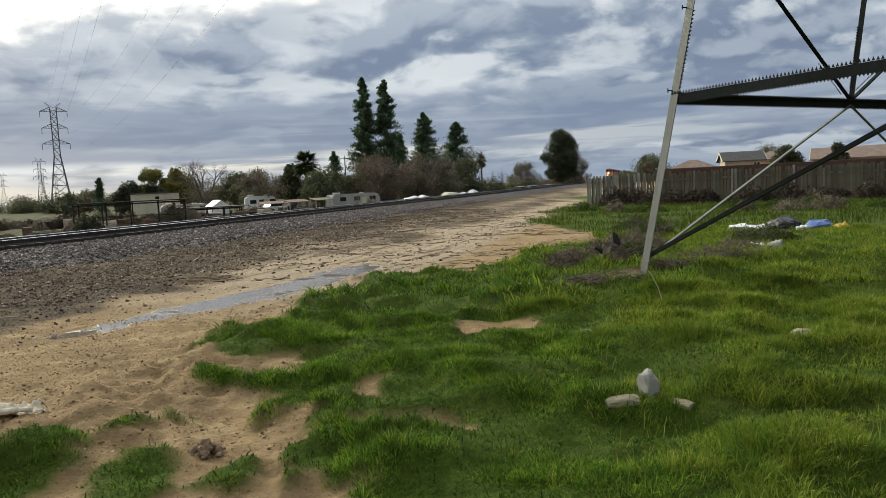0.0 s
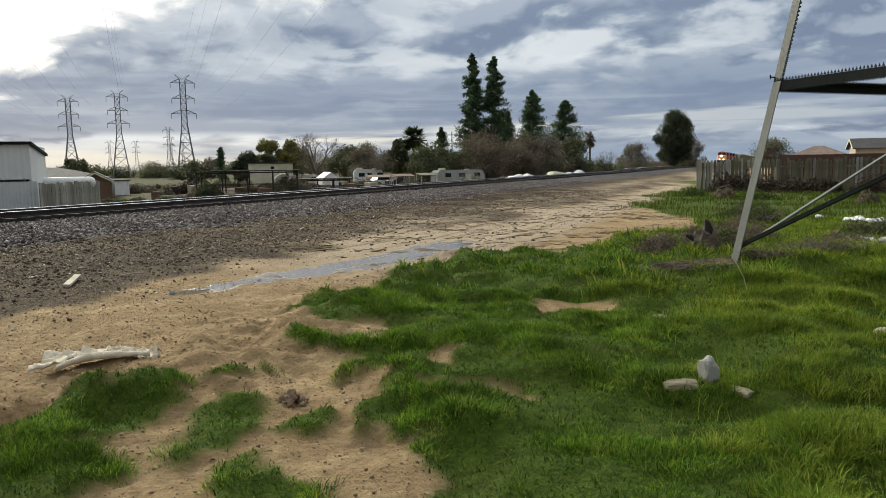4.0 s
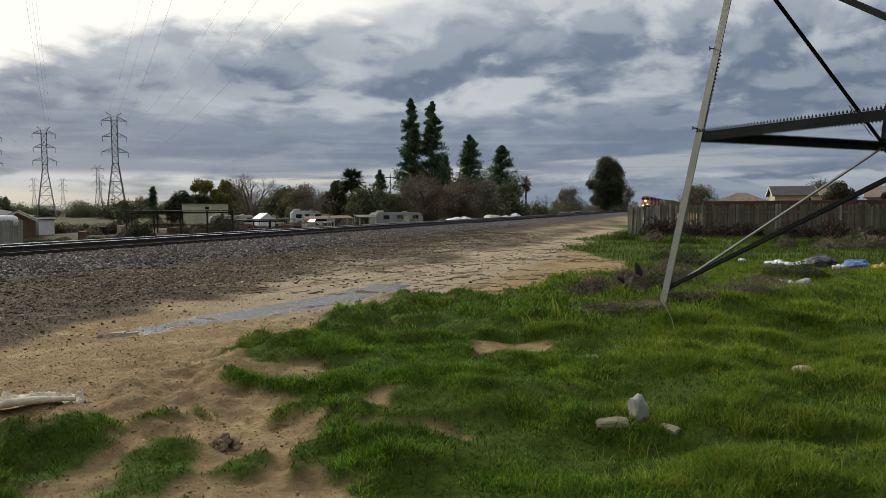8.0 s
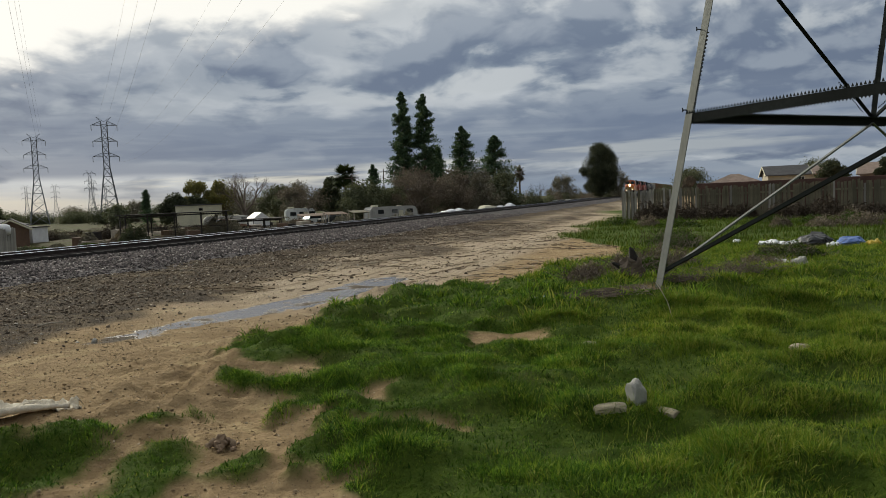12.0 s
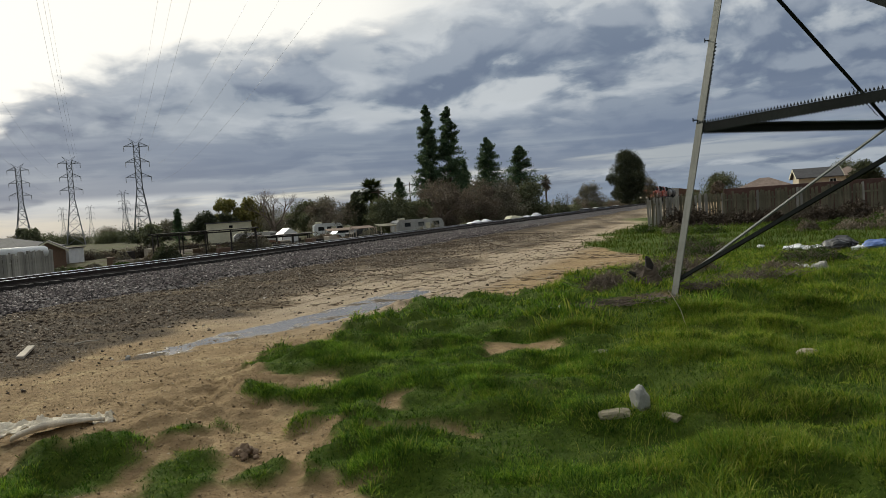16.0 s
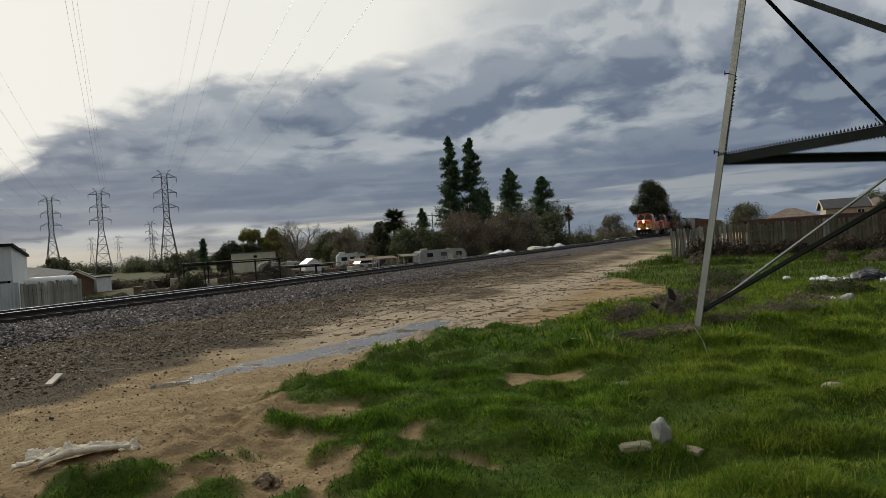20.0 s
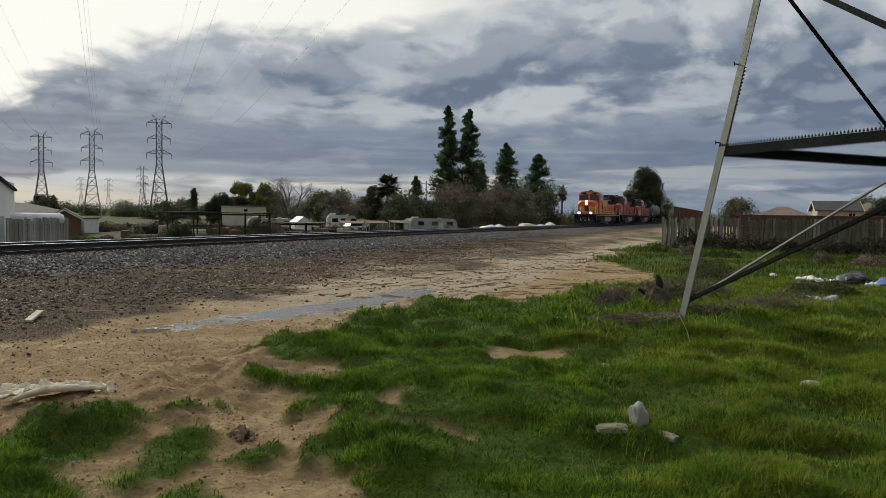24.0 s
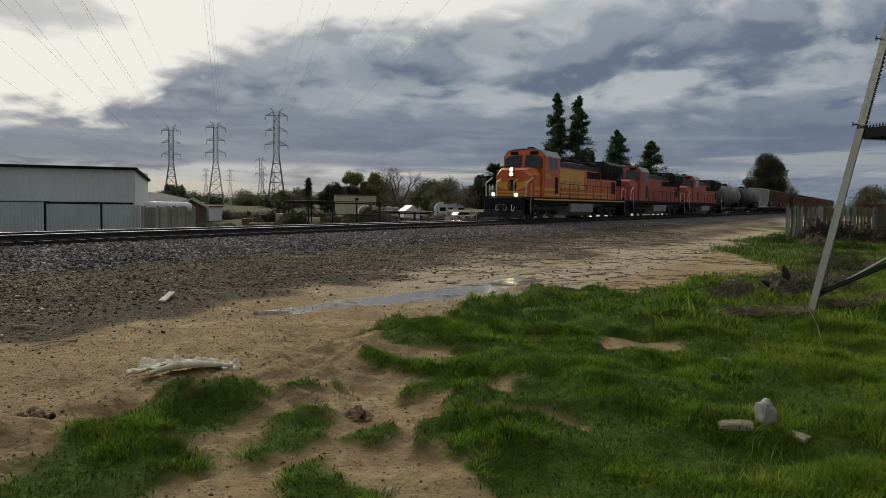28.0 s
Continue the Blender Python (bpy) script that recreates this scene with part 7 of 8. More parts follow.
def tarped(x, y, turn, L, H, W, mat, label, seed):
    """A vehicle under a loose cover."""
    rnd = random.Random(seed)
    t = thing("covered_vehicle", label, "vehicle", pose(x, y, Z_FAR, 0, 0, turn), group="trailers and covered vehicles")
    rings = []
    for k in range(9):
        u = k / 8
        h = H * (0.55 + 0.45 * math.sin(math.pi * min(1, max(0, u * 1.1))) ** 0.6) * rnd.uniform(0.72, 1.12)
        xx = -L / 2 + L * u
        w = W / 2 * (0.9 if k in (0, 8) else 1.0)
        rings.append([(xx, -w, 0.35 + rnd.uniform(-0.1, 0.1)), (xx, -w * 1.02, h * 0.62), (xx, -w * 0.7, h * 0.95), (xx, 0, h), (xx, w * 0.7, h * 0.95), (xx, w * 1.02, h * 0.62), (xx, w, 0.35)])
    part("cover", Shape().sections(rings), mat, t)
    for sx in (-1, 1):
        for sy in (-1, 1):
            part("wheel", Shape().rod((sx * L * 0.3, sy * (W / 2 - 0.22), 0.31), (sx * L * 0.3, sy * (W / 2 - 0.03), 0.31), 0.31, 0.31, 12), M_BLACK, t)
    return t


tarped(10.3, 84.8, 24, 4.2, 1.45, 1.8, M_BAG, "car under a rumpled white cover", 1)
tarped(15.4, 90.5, 24, 4.2, 1.6, 1.9, M_CREAM, "vehicle under a faded cover", 2)
tarped(18.4, 94.8, 24, 4.0, 1.6, 1.8, M_BAG, "boat under a white cover", 3)


def car(x, y, turn, coat, label, z0=Z_FAR, k=1.0):
    t = thing("car", label, "car", pose(x, y, z0, 0, 0, turn), group="parked cars")
    low = [(-2.2, 0.3), (2.2, 0.3), (2.25, 0.62), (1.3, 0.86), (-1.9, 0.9), (-2.25, 0.75)]
    part("body", Shape().prism([(a * k, b * k) for a, b in low], "y", -0.88, 0.88), coat, t)
    cabin = [(-1.65, 0.88), (0.95, 0.85), (0.3, 1.4), (-1.2, 1.42)]
    part("cabin", Shape().prism([(a * k, b * k) for a, b in cabin], "y", -0.78, 0.78), M_GLASS, t)
    part("roof", Shape().box((-1.15 * k, -0.72, 1.41 * k), (0.3 * k, 0.72, 1.46 * k), 0.02), coat, t)
    for sx in (-1.35, 1.35):
        for sy in (-1, 1):
            w = part("wheel", Shape().rod((sx * k, sy * 0.66, 0.32), (sx * k, sy * 0.9, 0.32), 0.32, 0.32, 14), M_BLACK, t)
            part("rim", Shape().rod((sx * k, sy * 0.9, 0.32), (sx * k, sy * 0.915, 0.32), 0.2, 0.19, 10), M_STEEL, w)
    part("headlight", Shape().box((2.2 * k, -0.75, 0.6), (2.26 * k, -0.45, 0.74)).box((2.2 * k, 0.45, 0.6), (2.26 * k, 0.75, 0.74)), M_BAG, t)
    return t


for x, y, c, l in ((38.0, 140.0, M_WHITE, "white car parked near the track"), (42.5, 147.0, M_SHED, "grey car parked near the track"), (46.5, 154.0, M_CARBLACK, "dark car parked near the track"), (51.0, 163.0, M_WHITE, "white van-like car far along the track"), (-6.2, 92.0, M_SHED, "old grey car in the yard"), (-3.8, 90.0, M_CARBLACK, "dark old car in the yard"), (-14.6, 79.0, M_CARBROWN, "rusty brown car in the yard")):
    car(x, y, 30 + 10 * math.sin(x), c, l)


def lean_to(x, y, turn, w, d, h, mat, label):
    t = thing("lean_to", label, "shelter", pose(x, y, Z_FAR, 0, 0, turn), group="yard shelters")
    part("roof", Shape().add([(0, 0, h), (w, 0, h), (w, d, h + 0.25), (0, d, h + 0.25), (0, 0, h + 0.06), (w, 0, h + 0.06), (w, d, h + 0.31), (0, d, h + 0.31)], [(0, 1, 2, 3), (7, 6, 5, 4), (0, 4, 5, 1), (1, 5, 6, 2), (2, 6, 7, 3), (3, 7, 4, 0)]), mat, t)
    for i in (0, 1):
        for j in (0, 1):
            part("post", Shape().bar((0.1 + i * (w - 0.2), 0.1 + j * (d - 0.2), 0), (0.1 + i * (w - 0.2), 0.1 + j * (d - 0.2), h + 0.25 * j), 0.09, 0.09), M_WOOD, t)
    return t


lean_to(-7.6, 84.0, 15, 3.0, 2.4, 1.25, M_BROWNWALL, "low lean-to of weathered boards on wooden posts")
lean_to(-4.4, 82.0, 20, 2.4, 2.2, 1.35, M_BROWNWALL, "low lean-to with a rusty brown roof")
lean_to(-1.6, 84.0, 20, 2.0, 2.0, 1.4, M_FENCE, "old wooden pen shelter")
rr = random.Random(31)
for k in range(84):
    x, y = -24 + 30 * rr.random(), 58 + 38 * rr.random()
    if x * WX + y * WY < 29:
        continue
    kind = k % 3
    if kind == 0:
        s = Shape().box((-0.5, -0.35, 0), (0.5, 0.35, rr.uniform(0.4, 1.2)), 0.03)
        s.box((-0.3, -0.2, 0.2), (0.9, 0.1, rr.uniform(0.3, 0.7)), 0.02)
        solid("crate", s, (M_BROWNWALL, M_UNDER, M_CLOD, M_WOOD)[(k // 3) % 4], "stacked wooden crates in the yard", "crate", pose(x, y, Z_FAR, 0, 0, rr.uniform(0, 90)), "yard clutter")
    elif kind == 1:
        pile = thing("lumber_pile", "pile of pale planks in the yard", "lumber", pose(x, y, Z_FAR, 0, 0, rr.uniform(-20, 60)), "yard clutter")
        for q in range(5):
            part("plank", Shape().bar((-1.5, -0.3 + 0.15 * q, 0.3 + 0.1 * (q % 2)), (1.5, -0.3 + 0.15 * q, 0.32 + 0.1 * (q % 2)), 0.12, 0.05), M_WOOD, pile)
        for q in (-0.95, 0.95):
            part("bearer", Shape().box((q - 0.05, -0.35, 0), (q + 0.05, 0.35, 0.3)), M_WOOD, pile)
    else:
        shrub(x, y, rr.uniform(1.5, 3.2), rr.uniform(0.7, 1.5), 300 + k, "dry grey-brown weeds in the yard", (M_DRY, M_DRYGREY, M_OLIVE)[k % 2], z0=Z_FAR, n=900, size=0.08, group="yard weeds")
for k in range(26):
    s_ = 26 + k * 3.2
    p = plan(s_ + rr.uniform(-1, 1), 26.5 + rr.uniform(0, 2.2))
    shrub(p.x, p.y, rr.uniform(1.2, 2.6), rr.uniform(0.35, 1.0), 340 + k, "dry weeds along the far side of the track", (M_DRY, M_DRYGREY)[k % 2], z0=-0.95, n=800, size=0.06, group="trackside weeds")
shrub(-18.2, 58.5, 2.8, 1.7, 390, "dark rounded bush in the yard", M_DARKLEAF, z0=Z_FAR, n=2200, size=0.08)
shrub(-13.2, 66.0, 5.0, 2.0, 391, "wide grey-brown bush in the yard", M_DRYGREY, z0=Z_FAR, n=3200, size=0.08)
for x, y, h in ((-1.8, 98.0, 6.4), (3.0, 120.0, 8.0)):
    pl = thing("utility_pole", "dark wooden utility pole with a crossbar", "utility pole", pose(x, y, Z_FAR), group="utility poles")
    part("pole", Shape().rod((0, 0, -0.2), (0, 0, h), 0.11, 0.07, 8), M_BARK, pl)
    part("crossbar", Shape().bar((-0.9, 0, h - 0.5), (0.9, 0, h - 0.5), 0.1, 0.12), M_BARK, pl)

# low bushes and tree clumps on the waste ground further along the track
for k in range(38):
    s_ = 112 + k * 5.6
    p = plan(s_ + rr.uniform(-2, 2), 31 + 22 * rr.random() ** 1.5)
    shrub(p.x, p.y, rr.uniform(3.5, 8.0), rr.uniform(2.2, 4.4), 500 + k, "low grey-green scrub beyond the railway", (M_OLIVE, M_DRYGREY, M_DARKLEAF, M_DRY)[k % 4], z0=-0.95, n=1700, size=0.11, group="scrub beyond the railway")
# brown growth across the lane behind the house
for k in range(14):
    a, dd = radians(-23.5 + k * 0.66), rr.uniform(74, 98)
    shrub(dd * math.sin(a), dd * math.cos(a), rr.uniform(2.0, 4.5), rr.uniform(0.7, 1.5), 590 + k, "brown leafless bushes across the lane", (M_DRY, M_TUMBLE, M_DRYGREY)[k % 3], z0=Z_FAR, n=2400, size=0.05, group="yard weeds")
# rough growth in the yard beside the carport
for k in range(12):
    a, dd = radians(-25 + k * 0.95), rr.uniform(54, 64)
    shrub(dd * math.sin(a), dd * math.cos(a), rr.uniform(1.2, 2.6), rr.uniform(0.2, 0.55), 560 + k, "rough dull growth in the yard", (M_DRYGREY, M_OLIVE, M_WEED)[k % 3], z0=Z_FAR, n=1600, size=0.06, group="yard weeds")

# ---- grass and loose things close by ----
def blades(name, x, y, h, mat, label, seed, width=0.0024, lean=0.7, away=None):
    """Bent grass blades, five points each, as one mesh; away: the way in which each one leans."""
    r = np.random.RandomState(seed)
    n = len(x)
    z = ground_z(x, y) - 0.012
    a = r.uniform(0, 2 * np.pi, n) if away is None else away + r.normal(0, 0.6, n)
    bend = r.uniform(0.15, 1.0, n) * lean
    dx, dy = np.cos(a), np.sin(a)
    b = r.uniform(0, 2 * np.pi, n)
    px, py = np.cos(b), np.sin(b)
    w = width * r.uniform(0.6, 1.4, n) * (0.6 + h / 0.12 * 0.5)
    base = np.stack([x, y, z], -1)

    def at(u, k, s):
        off = h * bend * u ** 1.7
        return base + np.stack([dx * off + px * w * k * s, dy * off + py * w * k * s, h * u * (1 - 0.35 * bend * u)], -1)
    v = np.stack([at(0.0, -1, 1), at(0.0, 1, 1), at(0.55, 1, 0.8), at(0.55, -1, 0.8), at(1.0, 0, 0)], 1)
    i = (np.arange(n) * 5)[:, None]
    tri = np.concatenate([i + [0, 1, 2], i + [0, 2, 3], i + [3, 2, 4]], 0)
    ob = new(name, raw_mesh(name, v.reshape(-1, 3), tri, mat))
    return tagged(ob, label, "grass", kind="stuff")


def grow(n, box, seed, dens):
    r = np.random.RandomState(seed)
    x, y = r.uniform(box[0], box[1], n), r.uniform(box[2], box[3], n)
    keep = r.rand(n) < dens(x, y)
    return x[keep], y[keep]


def in_view(x, y):
    return step(np.abs(x) / np.maximum(y, 0.1), 0.88, 0.78)


def vigour(x, y):
    """How tall the turf stands: clumps and swathes."""
    return step(0.45 * lumps(x, y, 41, 0.62) + 0.45 * lumps(x, y, 42, 0.25) + 0.6 * lumps(x, y * 1.5, 10, 0.75), -0.45, 0.7)


def tufts(name, cx, cy, each, radius, tall, mat, label, seed, width):
    """Clumps of blades that lean out from their middles."""
    r = np.random.RandomState(seed)
    n = len(cx)
    k = np.repeat(np.arange(n), each)
    size = r.uniform(0.6, 1.35, n)
    a, q = r.uniform(0, 2 * np.pi, len(k)), r.rand(len(k)) ** 0.6
    rad = radius * size[k]
    x, y = cx[k] + np.cos(a) * q * rad, cy[k] + np.sin(a) * q * rad
    h = tall(cx, cy)[k] * size[k] * r.uniform(0.45, 1.15, len(k)) * (1 - 0.35 * q)
    return blades(name, x, y, h, mat, label, seed + 1, width, 1.25, a)


def build_grass():
    # short under-growth darkened in colour for shade, then clumps over it
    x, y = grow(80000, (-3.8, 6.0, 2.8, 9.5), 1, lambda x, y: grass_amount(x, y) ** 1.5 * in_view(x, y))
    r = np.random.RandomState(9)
    blades("short_grass", x, y, r.uniform(0.02, 0.06, len(x)), M_GRASS_SHADE, "short green turf between the clumps, its colour darkened for shade", 2, 0.005, 1.1)
    near_tall = lambda x, y: (0.03 + 0.092 * vigour(x, y)) * (0.75 + 0.25 * step(x, -1.4, -0.6))
    x, y = grow(30000, (-3.8, 6.0, 2.8, 9.5), 21, lambda x, y: grass_amount(x, y) ** 2 * in_view(x, y) * (0.42 + 0.58 * vigour(x, y)))
    pale = r.rand(len(x)) < 0.09 + 0.66 * step(x - 0.05 * y + 0.7 * lumps(x, y, 45, 0.8), 0.6, 2.6)
    tufts("grass_tufts", x[~pale], y[~pale], 42, 0.08, near_tall, M_GRASS, "lush green spring grass in uneven tufts", 22, 0.0024)
    tufts("pale_grass_tufts", x[pale], y[pale], 30, 0.07, lambda x, y: 1.2 * near_tall(x, y), M_GRASS_LIGHT, "taller yellow-green grass going to seed", 24, 0.0024)
    x, y = grow(12000, (-2.5, 14.0, 9.3, 21.0), 31, lambda x, y: grass_amount(x, y) ** 1.5 * in_view(x, y) * (0.2 + 0.8 * vigour(x, y)))
    far_tall = lambda x, y: 0.07 + 0.13 * vigour(x, y)
    pale = r.rand(len(x)) < 0.15 + 0.65 * step(x - 0.1 * y + 1.2 * lumps(x, y, 47, 1.1), 0.2, 4.0)
    tufts("meadow_tufts", x[~pale], y[~pale], 20, 0.13, far_tall, M_GRASS, "green meadow grass in clumps", 32, 0.0055)
    tufts("pale_meadow_tufts", x[pale], y[pale], 20, 0.13, far_tall, M_GRASS_LIGHT, "yellow-green meadow grass in clumps", 34, 0.0055)
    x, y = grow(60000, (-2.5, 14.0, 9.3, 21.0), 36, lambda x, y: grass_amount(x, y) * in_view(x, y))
    blades("short_meadow_grass", x, y, r.uniform(0.03, 0.09, len(x)), M_GRASS_SHADE, "short green meadow turf", 37, 0.006, 0.9)
    x, y = grow(90000, (3.0, 36.0, 19.0, 46.0), 8, lambda x, y: grass_amount(x, y) * step(x / y, 1.05, 0.95) * (0.25 + 0.75 * step(lumps(x, y, 48, 1.3), -0.5, 0.3)))
    blades("far_meadow_grass", x, y, 0.15 * r.uniform(0.3, 1.5, len(x)), M_GRASS_FAR, "green grass further off by the fence", 9, 0.009)
    # tall seeding stalks where the turf runs wild
    x, y = grow(80000, (1.2, 13.0, 4.0, 19.0), 51, lambda x, y: grass_amount(x, y) ** 2 * in_view(x, y) * step(x - 0.12 * y + 0.9 * lumps(x, y, 53, 1.0), 0.9, 2.6) * (0.15 + 0.85 * step(lumps(x, y, 54, 0.45), -0.35, 0.5)))
    blades("tall_grass", x, y, r.uniform(0.07, 0.19, len(x)), M_GRASS_LIGHT, "tall thin yellow-green grass stalks", 52, 0.0018, 0.7)


build_grass()


def boulder(name, p, size, mat, label, category, seed, turn=0, squash=(1, 1, 1), group=""):
    """A rough stone with flats and chips."""
    bm = bmesh.new()
    bmesh.ops.create_icosphere(bm, subdivisions=4, radius=1.0)
    for v in bm.verts:
        c = v.co.copy()
        n = noise.noise(c * 1.1 + Vector((seed, 0, 0))) * 0.28 + noise.noise(c * 3.1 + Vector((0, seed, 0))) * 0.09 + noise.noise(c * 8.0 + Vector((0, 0, seed))) * 0.04
        v.co = c * (1 + n)
        v.co = Vector((max(-0.8, min(0.85, v.co.x)) * squash[0], max(-0.85, min(0.8, v.co.y)) * squash[1], max(-0.9, v.co.z) * squash[2])) * size
    me = bpy.data.meshes.new(name)
    bm.to_mesh(me)
    bm.free()
    me.materials.append(mat)
    ob = new(name, me)
    ob.matrix_basis = pose(*p, 0, 0, turn)
    return tagged(ob, label, category, group)


def gz(x, y):
    return float(ground_z(np.array([x]), np.array([y]))[0])


boulder("rock", (1.84, 5.5, gz(1.84, 5.5) + 0.075), 0.098, M_ROCK, "pale grey rough stone standing in the grass", "rock", 3, 20, (0.75, 0.7, 1.15))
boulder("slab", (1.60, 5.40, gz(1.60, 5.40) - 0.005), 0.165, M_SLAB, "flat sandy concrete lump in the grass", "rock", 5, 4, (0.95, 0.42, 0.24))
boulder("slab", (2.04, 5.44, gz(2.04, 5.44) - 0.012), 0.13, M_SLAB, "flat sandy concrete lump in the grass", "rock", 8, -55, (0.95, 0.5, 0.26))
boulder("slab", (2.10, 7.6, gz(2.10, 7.6) + 0.04), 0.14, M_SLAB, "flat pale slab lying in the grass", "rock", 11, 15, (1.0, 0.5, 0.28))
boulder("slab", (3.95, 6.75, gz(3.95, 6.75) + 0.005), 0.13, M_SLAB, "pale rubble lump in the tall grass", "rock", 13, 5, (1.0, 0.6, 0.35))
def clod_heap(x, y, seed):
    rnd = random.Random(seed)
    t = thing("dirt_clump", "dark crumbly heap of dug earth", "soil", pose(x, y, gz(x, y)))
    for k in range(26):
        a, q = rnd.uniform(0, 6.28), rnd.random() ** 0.7
        size = rnd.uniform(0.014, 0.038) * (1.2 - 0.4 * q)
        sh = Shape()
        rings = []
        for i in range(5):
            e = math.sin(math.pi * (0.12 + 0.76 * i / 4))
            rings.append([(size * e * math.cos(b) * rnd.uniform(0.7, 1.3), size * e * math.sin(b) * rnd.uniform(0.7, 1.3), size * (i / 2 - 1) * rnd.uniform(0.7, 1.0)) for b in np.linspace(0, 6.283, 7, endpoint=False)])
        sh.sections(rings)
        part("clod", sh, M_CHAR if k == 3 else M_CLOD, t, m=pose(math.cos(a) * q * 0.14, math.sin(a) * q * 0.09, 0.055 * (1 - q) + 0.01, rnd.uniform(0, 360), rnd.uniform(0, 360), 0))


clod_heap(-1.2, 5.38, 3)
clod_heap(-3.5, 4.9, 4)
boulder("stone", (-3.75, 10.15, gz(-3.75, 10.15) + 0.02), 0.042, M_ROCK, "small pale stone at the edge of the wet track", "rock", 23, 5, (0.9, 0.8, 0.9))


def sacking():
    """A crumpled sheet of sacking, its front edge thrown up into a rolled ridge."""
    t = thing("old_sack", "crumpled dirty cream sacking with a rolled edge, lying on the earth", "sack", pose(-2.95, 6.28, gz(-2.95, 6.28) + 0.015, 0, 0, 7))
    s = Shape()
    nu, nv = 90, 34
    rows = []
    for i in range(nu):
        u = i / (nu - 1)
        row = []
        for j in range(nv):
            v = j / (nv - 1)
            x = -0.50 + 0.95 * u + 0.06 * noise.noise(Vector((v * 3, u * 2, 4)))
            deep = 0.46 - 0.22 * u + 0.05 * noise.noise(Vector((u * 7, 3, 3)))
            y = -0.20 + 0.20 * math.sin(u * 2.4) + deep * v + 0.02 * noise.noise(Vector((u * 12, v * 5, 8)))
            crease = abs(noise.noise(Vector((u * 9 + v * 2, v * 3, 1)))) + 0.55 * abs(noise.noise(Vector((u * 21, v * 9, 2))))
            z = 0.01 + 0.075 * crease + 0.07 * math.sin(math.pi * u) * (1 - v) ** 1.5 + 0.03 * math.exp(-(((v - 0.9) / 0.1) ** 2))
            row.append((x, y, z))
        rows.append(row + [(a, b, c - 0.012) for a, b, c in reversed(row)])
    s.sections(rows)
    part("sheet", s, M_BURLAP, t, smooth=True)
    # the rolled ridge, hollow beneath
    roll = Shape()
    rings = []
    for i in range(40):
        u = i / 39
        x = -0.27 + 0.66 * u
        y = -0.22 + 0.20 * u + 0.03 * math.sin(u * 7)
        lift = 0.025 + 0.085 * math.sin(math.pi * (0.04 + 0.80 * u ** 0.9)) ** 0.9
        r = 0.016 + 0.017 * math.sin(math.pi * min(1.0, 0.1 + u)) + 0.007 * noise.noise(Vector((u * 14, 0, 5)))
        rings.append([(x + 0.01 * noise.noise(Vector((u * 9, a, 1))), y + r * 1.25 * math.cos(a), lift + r * math.sin(a) * (1 + 0.3 * noise.noise(Vector((u * 11, a * 1.3, 2))))) for a in np.linspace(0, 6.283, 14, endpoint=False)])
    roll.sections(rings)
    part("rolled_edge", roll, M_BURLAP, t, smooth=True)


sacking()
pk = Shape().box((-0.05, -0.38, 0), (0.05, 0.38, 0.04), 0.006)
solid("plank", pk, M_WOOD, "short pale offcut of board on the gravel", "plank", pose(-5.45, 10.85, gz(-5.45, 10.85) + 0.02, 3, 4, 15))
for k, (x, y, a, L) in enumerate(((-5.15, 7.6, 60, 0.5), (-5.9, 8.2, 20, 0.3), (0.9, 14.6, 70, 0.9), (-4.9, 11.6, 40, 0.35))):
    s = Shape().tube([(-L / 2, 0, 0.02), (0, 0.02, 0.035), (L / 2, -0.01, 0.02)], 0.013, 6)
    solid("stick", s, M_WOOD, "dry broken stick on the ground", "stick", pose(x, y, gz(x, y), 0, 0, a), "sticks on the track side")


def stump():
    x, y = 4.05, 11.45
    t = thing("burnt_stump", "charred tree stump with a jagged spike", "stump", pose(x, y, gz(x, y)) @ Matrix.Scale(0.72, 4))
    s = Shape()
    rnd = random.Random(5)
    rings = []
    for k in range(7):
        u = k / 6
        rings.append([((0.34 - 0.14 * u + 0.05 * math.sin(3 * a + k)) * math.cos(a), (0.30 - 0.12 * u + 0.04 * math.cos(4 * a + k)) * math.sin(a), -0.05 + 0.37 * u + 0.07 * math.sin(5 * a) * u) for a in np.linspace(0, 6.283, 14, endpoint=False)])
    s.sections(rings)
    part("bole", s, M_BARK, t)
    sp = Shape()
    sp.sections([[(0.1 + dx + r * math.cos(a), r * math.sin(a), z) for a in np.linspace(0, 6.283, 7, endpoint=False)] for z, r, dx in ((0.15, 0.15, 0), (0.33, 0.12, -0.02), (0.46, 0.08, -0.05), (0.54, 0.06, -0.07), (0.60, 0.012, -0.1))])
    sp.rod((-0.2, 0, 0.15), (-0.40, 0.05, 0.26), 0.07, 0.03, 6)
    part("charred_spike", sp, M_CHAR, t)
    return t


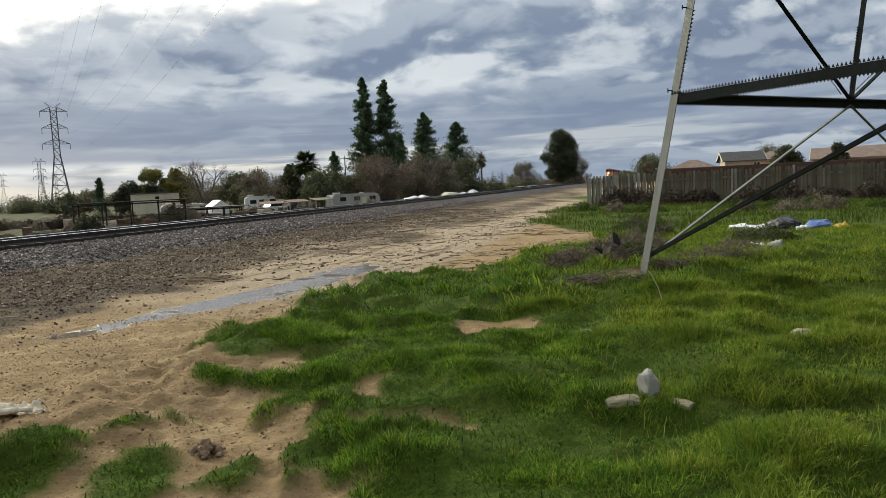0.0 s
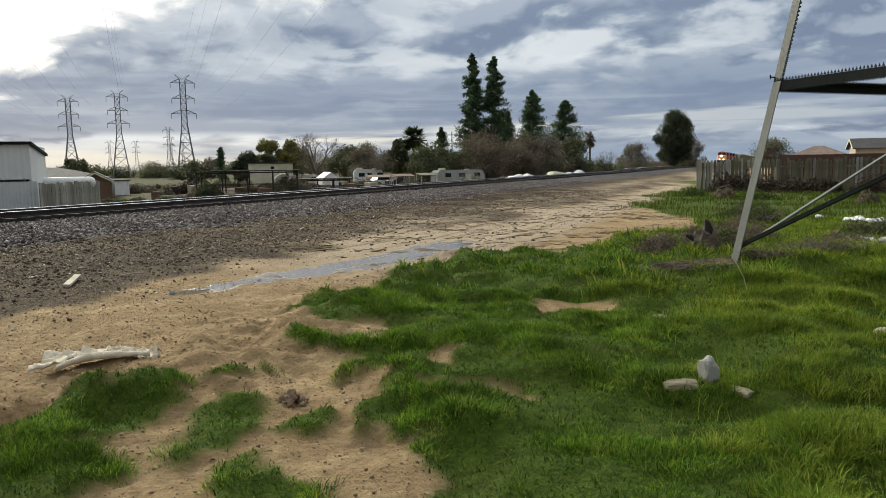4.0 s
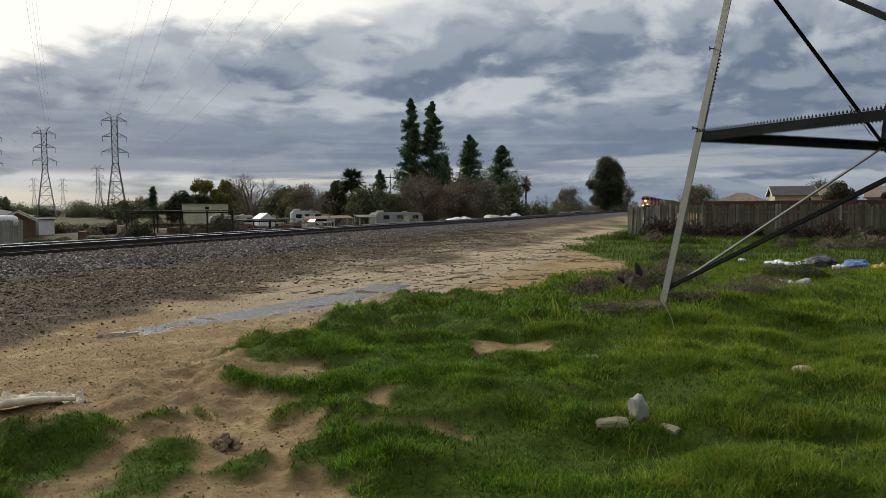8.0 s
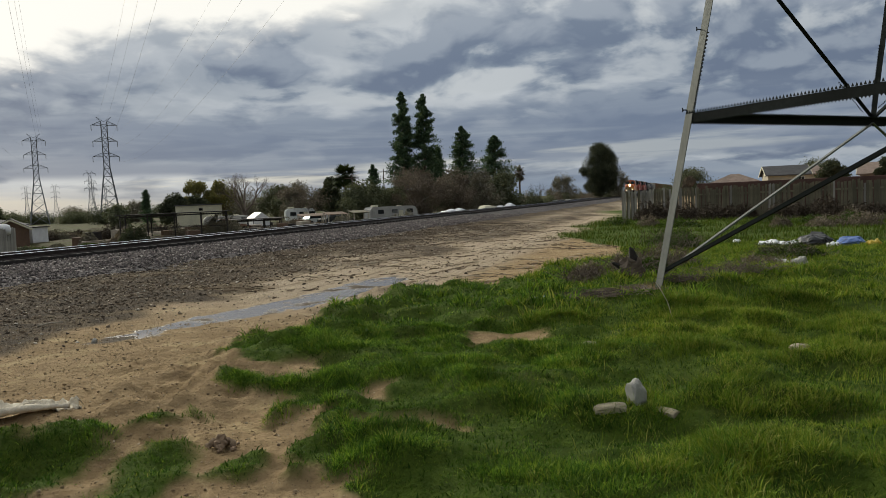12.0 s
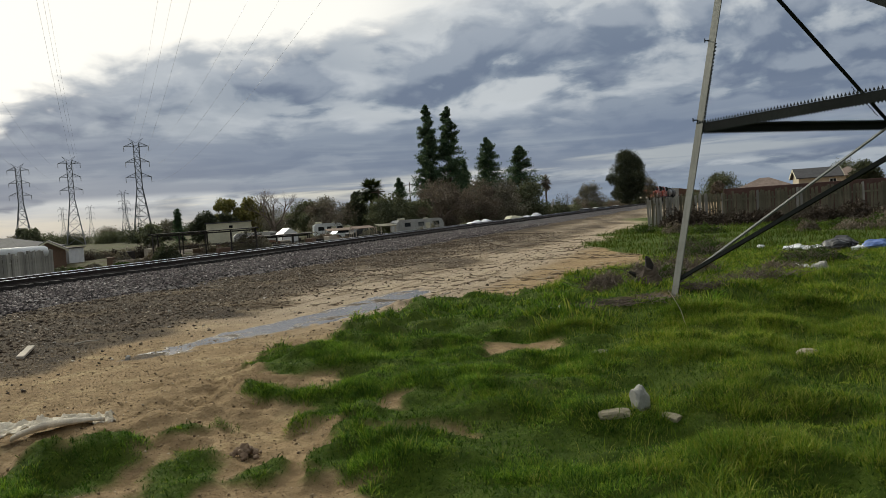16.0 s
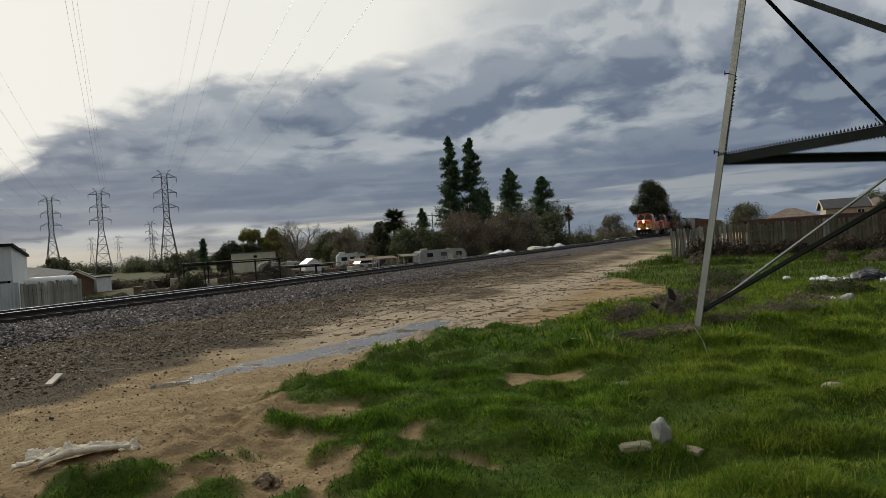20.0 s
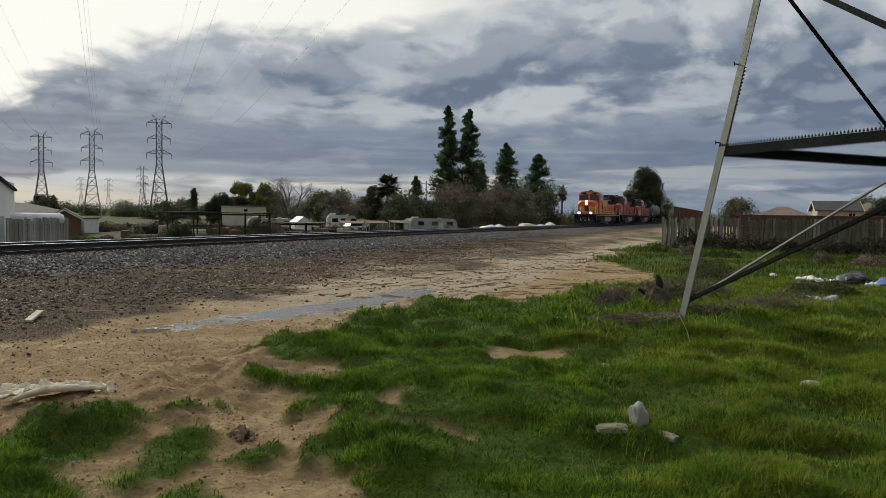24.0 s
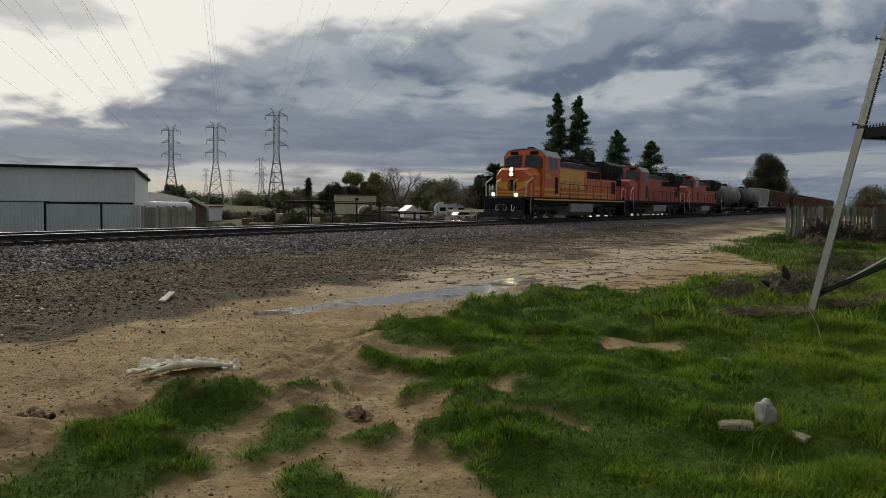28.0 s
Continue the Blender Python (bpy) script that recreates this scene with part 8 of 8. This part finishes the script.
stump()
def brush(x, y, w, h, seed, mat):
    """A low tangle of dead stems."""
    rnd = random.Random(seed)
    t = thing("dead_brush", "tangle of dead grey-brown stems round the tower foot", "brush", pose(x, y, gz(x, y)), group="dead brush")
    for q in range(3):
        st = Shape()
        for k in range(40):
            a, c = rnd.uniform(0, 6.28), rnd.random() ** 0.6 * w / 2
            p = Vector((math.cos(a) * c, math.sin(a) * c, rnd.uniform(0, h * 0.5)))
            b = rnd.uniform(0, 6.28)
            L = rnd.uniform(0.1, 0.45)
            m = p + Vector((math.cos(b) * L * 0.5, math.sin(b) * L * 0.5, rnd.uniform(0.02, h * 0.5)))
            e = m + Vector((math.cos(b + 0.5) * L * 0.5, math.sin(b + 0.5) * L * 0.5, rnd.uniform(-0.05, h * 0.4)))
            st.rod(p, m, 0.005, 0.004, 3, caps=False).rod(m, e, 0.004, 0.0015, 3, caps=False)
        tagged(part("stem_tangle", st, mat, t, fix=False), "loose tangled dead stems", kind="stuff")


for k, (x, y, w, h) in enumerate(((3.2, 10.4, 0.5, 0.08), (3.75, 10.4, 0.5, 0.12), (2.7, 10.5, 0.7, 0.08), (4.6, 10.6, 0.5, 0.15), (5.6, 11.8, 1.0, 0.2), (6.6, 12.4, 1.0, 0.2), (7.4, 13.6, 1.2, 0.28), (4.9, 12.9, 1.0, 0.3), (5.0, 14.2, 1.2, 0.42), (9.2, 15.4, 1.8, 0.4), (3.6, 12.5, 0.9, 0.35), (8.4, 19.4, 1.4, 0.5), (6.3, 15.5, 1.6, 0.5), (9.5, 22.5, 2.0, 0.5))):
    brush(x, y, w, h, 400 + k, (M_BARK, M_TWIG)[k % 5 == 1])
    if h > 0.24:
        shrub(x + 0.2, y + 0.3, w * 0.9, h * 0.9, 430 + k, "dry and green weeds in the grass", (M_DRY, M_WEED)[k % 2], z0=gz(x, y), n=1600, size=0.014, name="dry_weed", group="dry weeds", long=5.0)


def rubbish(x, y, w, mat, label, seed, h=0.25, name="rubbish_bag"):
    """A slumped, crumpled piece of sheeting with folds and points."""
    rnd = random.Random(seed)
    s = Shape()
    rings = []
    for k in range(19):
        u = k / 18
        e = max(0.05, math.sin(math.pi * u)) ** 0.6
        ring = []
        for a in np.linspace(0, 6.283, 18, endpoint=False):
            q = 0.75 + 0.5 * abs(noise.noise(Vector((u * 7, a * 1.6, seed)))) + 0.6 * abs(noise.noise(Vector((u * 3, a * 0.7, seed + 9))))
            lump = 0.55 + 0.6 * abs(noise.noise(Vector((u * 4.5, 0.3, seed * 1.7)))) * 2
            ring.append((w * (u - 0.5) + 0.06 * w * noise.noise(Vector((a, u * 5, seed))), 0.33 * w * e * q * math.cos(a), max(-0.04, h * 0.3 + h * 0.55 * e * q * lump * math.sin(a))))
        rings.append(ring)
    s.sections(rings)
    solid(name, s, mat, label, "rubbish", pose(x, y, gz(x, y), 0, 0, rnd.uniform(-40, 40)), "dumped rubbish")


for k, (x, y, w, m, l, h) in enumerate(((11.45, 19.95, 0.8, M_BAG, "white plastic bags dumped in the grass", 0.2), (11.75, 19.5, 0.7, M_BAG, "torn white plastic bag", 0.2), (12.15, 19.0, 1.3, M_BLACKBAG, "crumpled black plastic sheeting", 0.42), (12.2, 18.3, 0.4, M_BAG, "small white plastic bag", 0.2), (12.75, 18.4, 0.95, M_BLUE, "blue plastic tarpaulin heaped in the grass", 0.3), (13.05, 17.9, 0.4, M_YELLOWBAG, "yellow plastic wrapper in the grass", 0.2), (11.0, 21.1, 0.3, M_BAG, "scrap of white plastic", 0.16), (8.05, 14.05, 0.5, M_BAG, "pale rubble and plastic scraps", 0.14), (8.2, 13.5, 0.4, M_ROCK, "pale lump of rubble", 0.16), (5.95, 12.2, 0.35, M_ROCK, "pale rubble in the grass", 0.14), (2.25, 10.3, 0.26, M_BAG, "white plastic scrap by the brush", 0.08))):
    rubbish(x, y, w, m, l, 50 + k, h)
st = Shape().tube([(0, 0, 0), (-0.05, 0.02, 0.2), (-0.13, 0.03, 0.36), (-0.2, 0.02, 0.46)], 0.005, 4)
solid("dry_stalk", st, M_WOOD, "single pale dry weed stalk", "weed", pose(3.62, 8.9, gz(3.62, 8.9)))

# ---- ties, last ----
def build_ties():
    meshes = []
    for k in range(3):
        s = Shape().box((-1.28, -0.115 - 0.005 * k, 0), (1.28, 0.115, 0.19), 0.012)
        meshes.append(s.mesh("tie", M_TIE))
    turn = math.degrees(math.atan2(WY, WX))
    rnd = random.Random(2)
    for k in range(290):
        p = plan(-12 + k * 0.52, TRACK_D, 0.148)
        part("tie", meshes[k % 3], M_TIE, TRACK, m=pose(p.x + rnd.gauss(0, 0.02), p.y + rnd.gauss(0, 0.02), p.z, 0, 0, turn + rnd.gauss(0, 0.5)))
    rest = Shape()
    for k in range(500):
        p = plan(-12 + (290 + k) * 0.52, TRACK_D, 0.148)
        rest.box((-1.28, -0.115, 0), (1.28, 0.115, 0.19), 0, pose(p.x, p.y, p.z, 0, 0, turn))
    tagged(part("far_ties", rest, M_TIE, TRACK, "distant dark timber ties", fix=False), kind="stuff")


build_ties()


def motions():
    times = [k * 1.0 for k in range(29)]
    fine = [k * 0.05 for k in range(561)]
    for vehicle, off, axles in TRAIN:
        walk(vehicle, [(t, vehicle_pose(head_at(t) + off)) for t in times])
        start = head_at(0.0)
        for axle in axles:
            at = axle.matrix_basis.translation.copy()
            walk(axle, [(t, Matrix.Translation(at) @ pose(0, 0, 0, 0, math.degrees((start - head_at(t)) / 0.53), 0)) for t in fine])


motions()
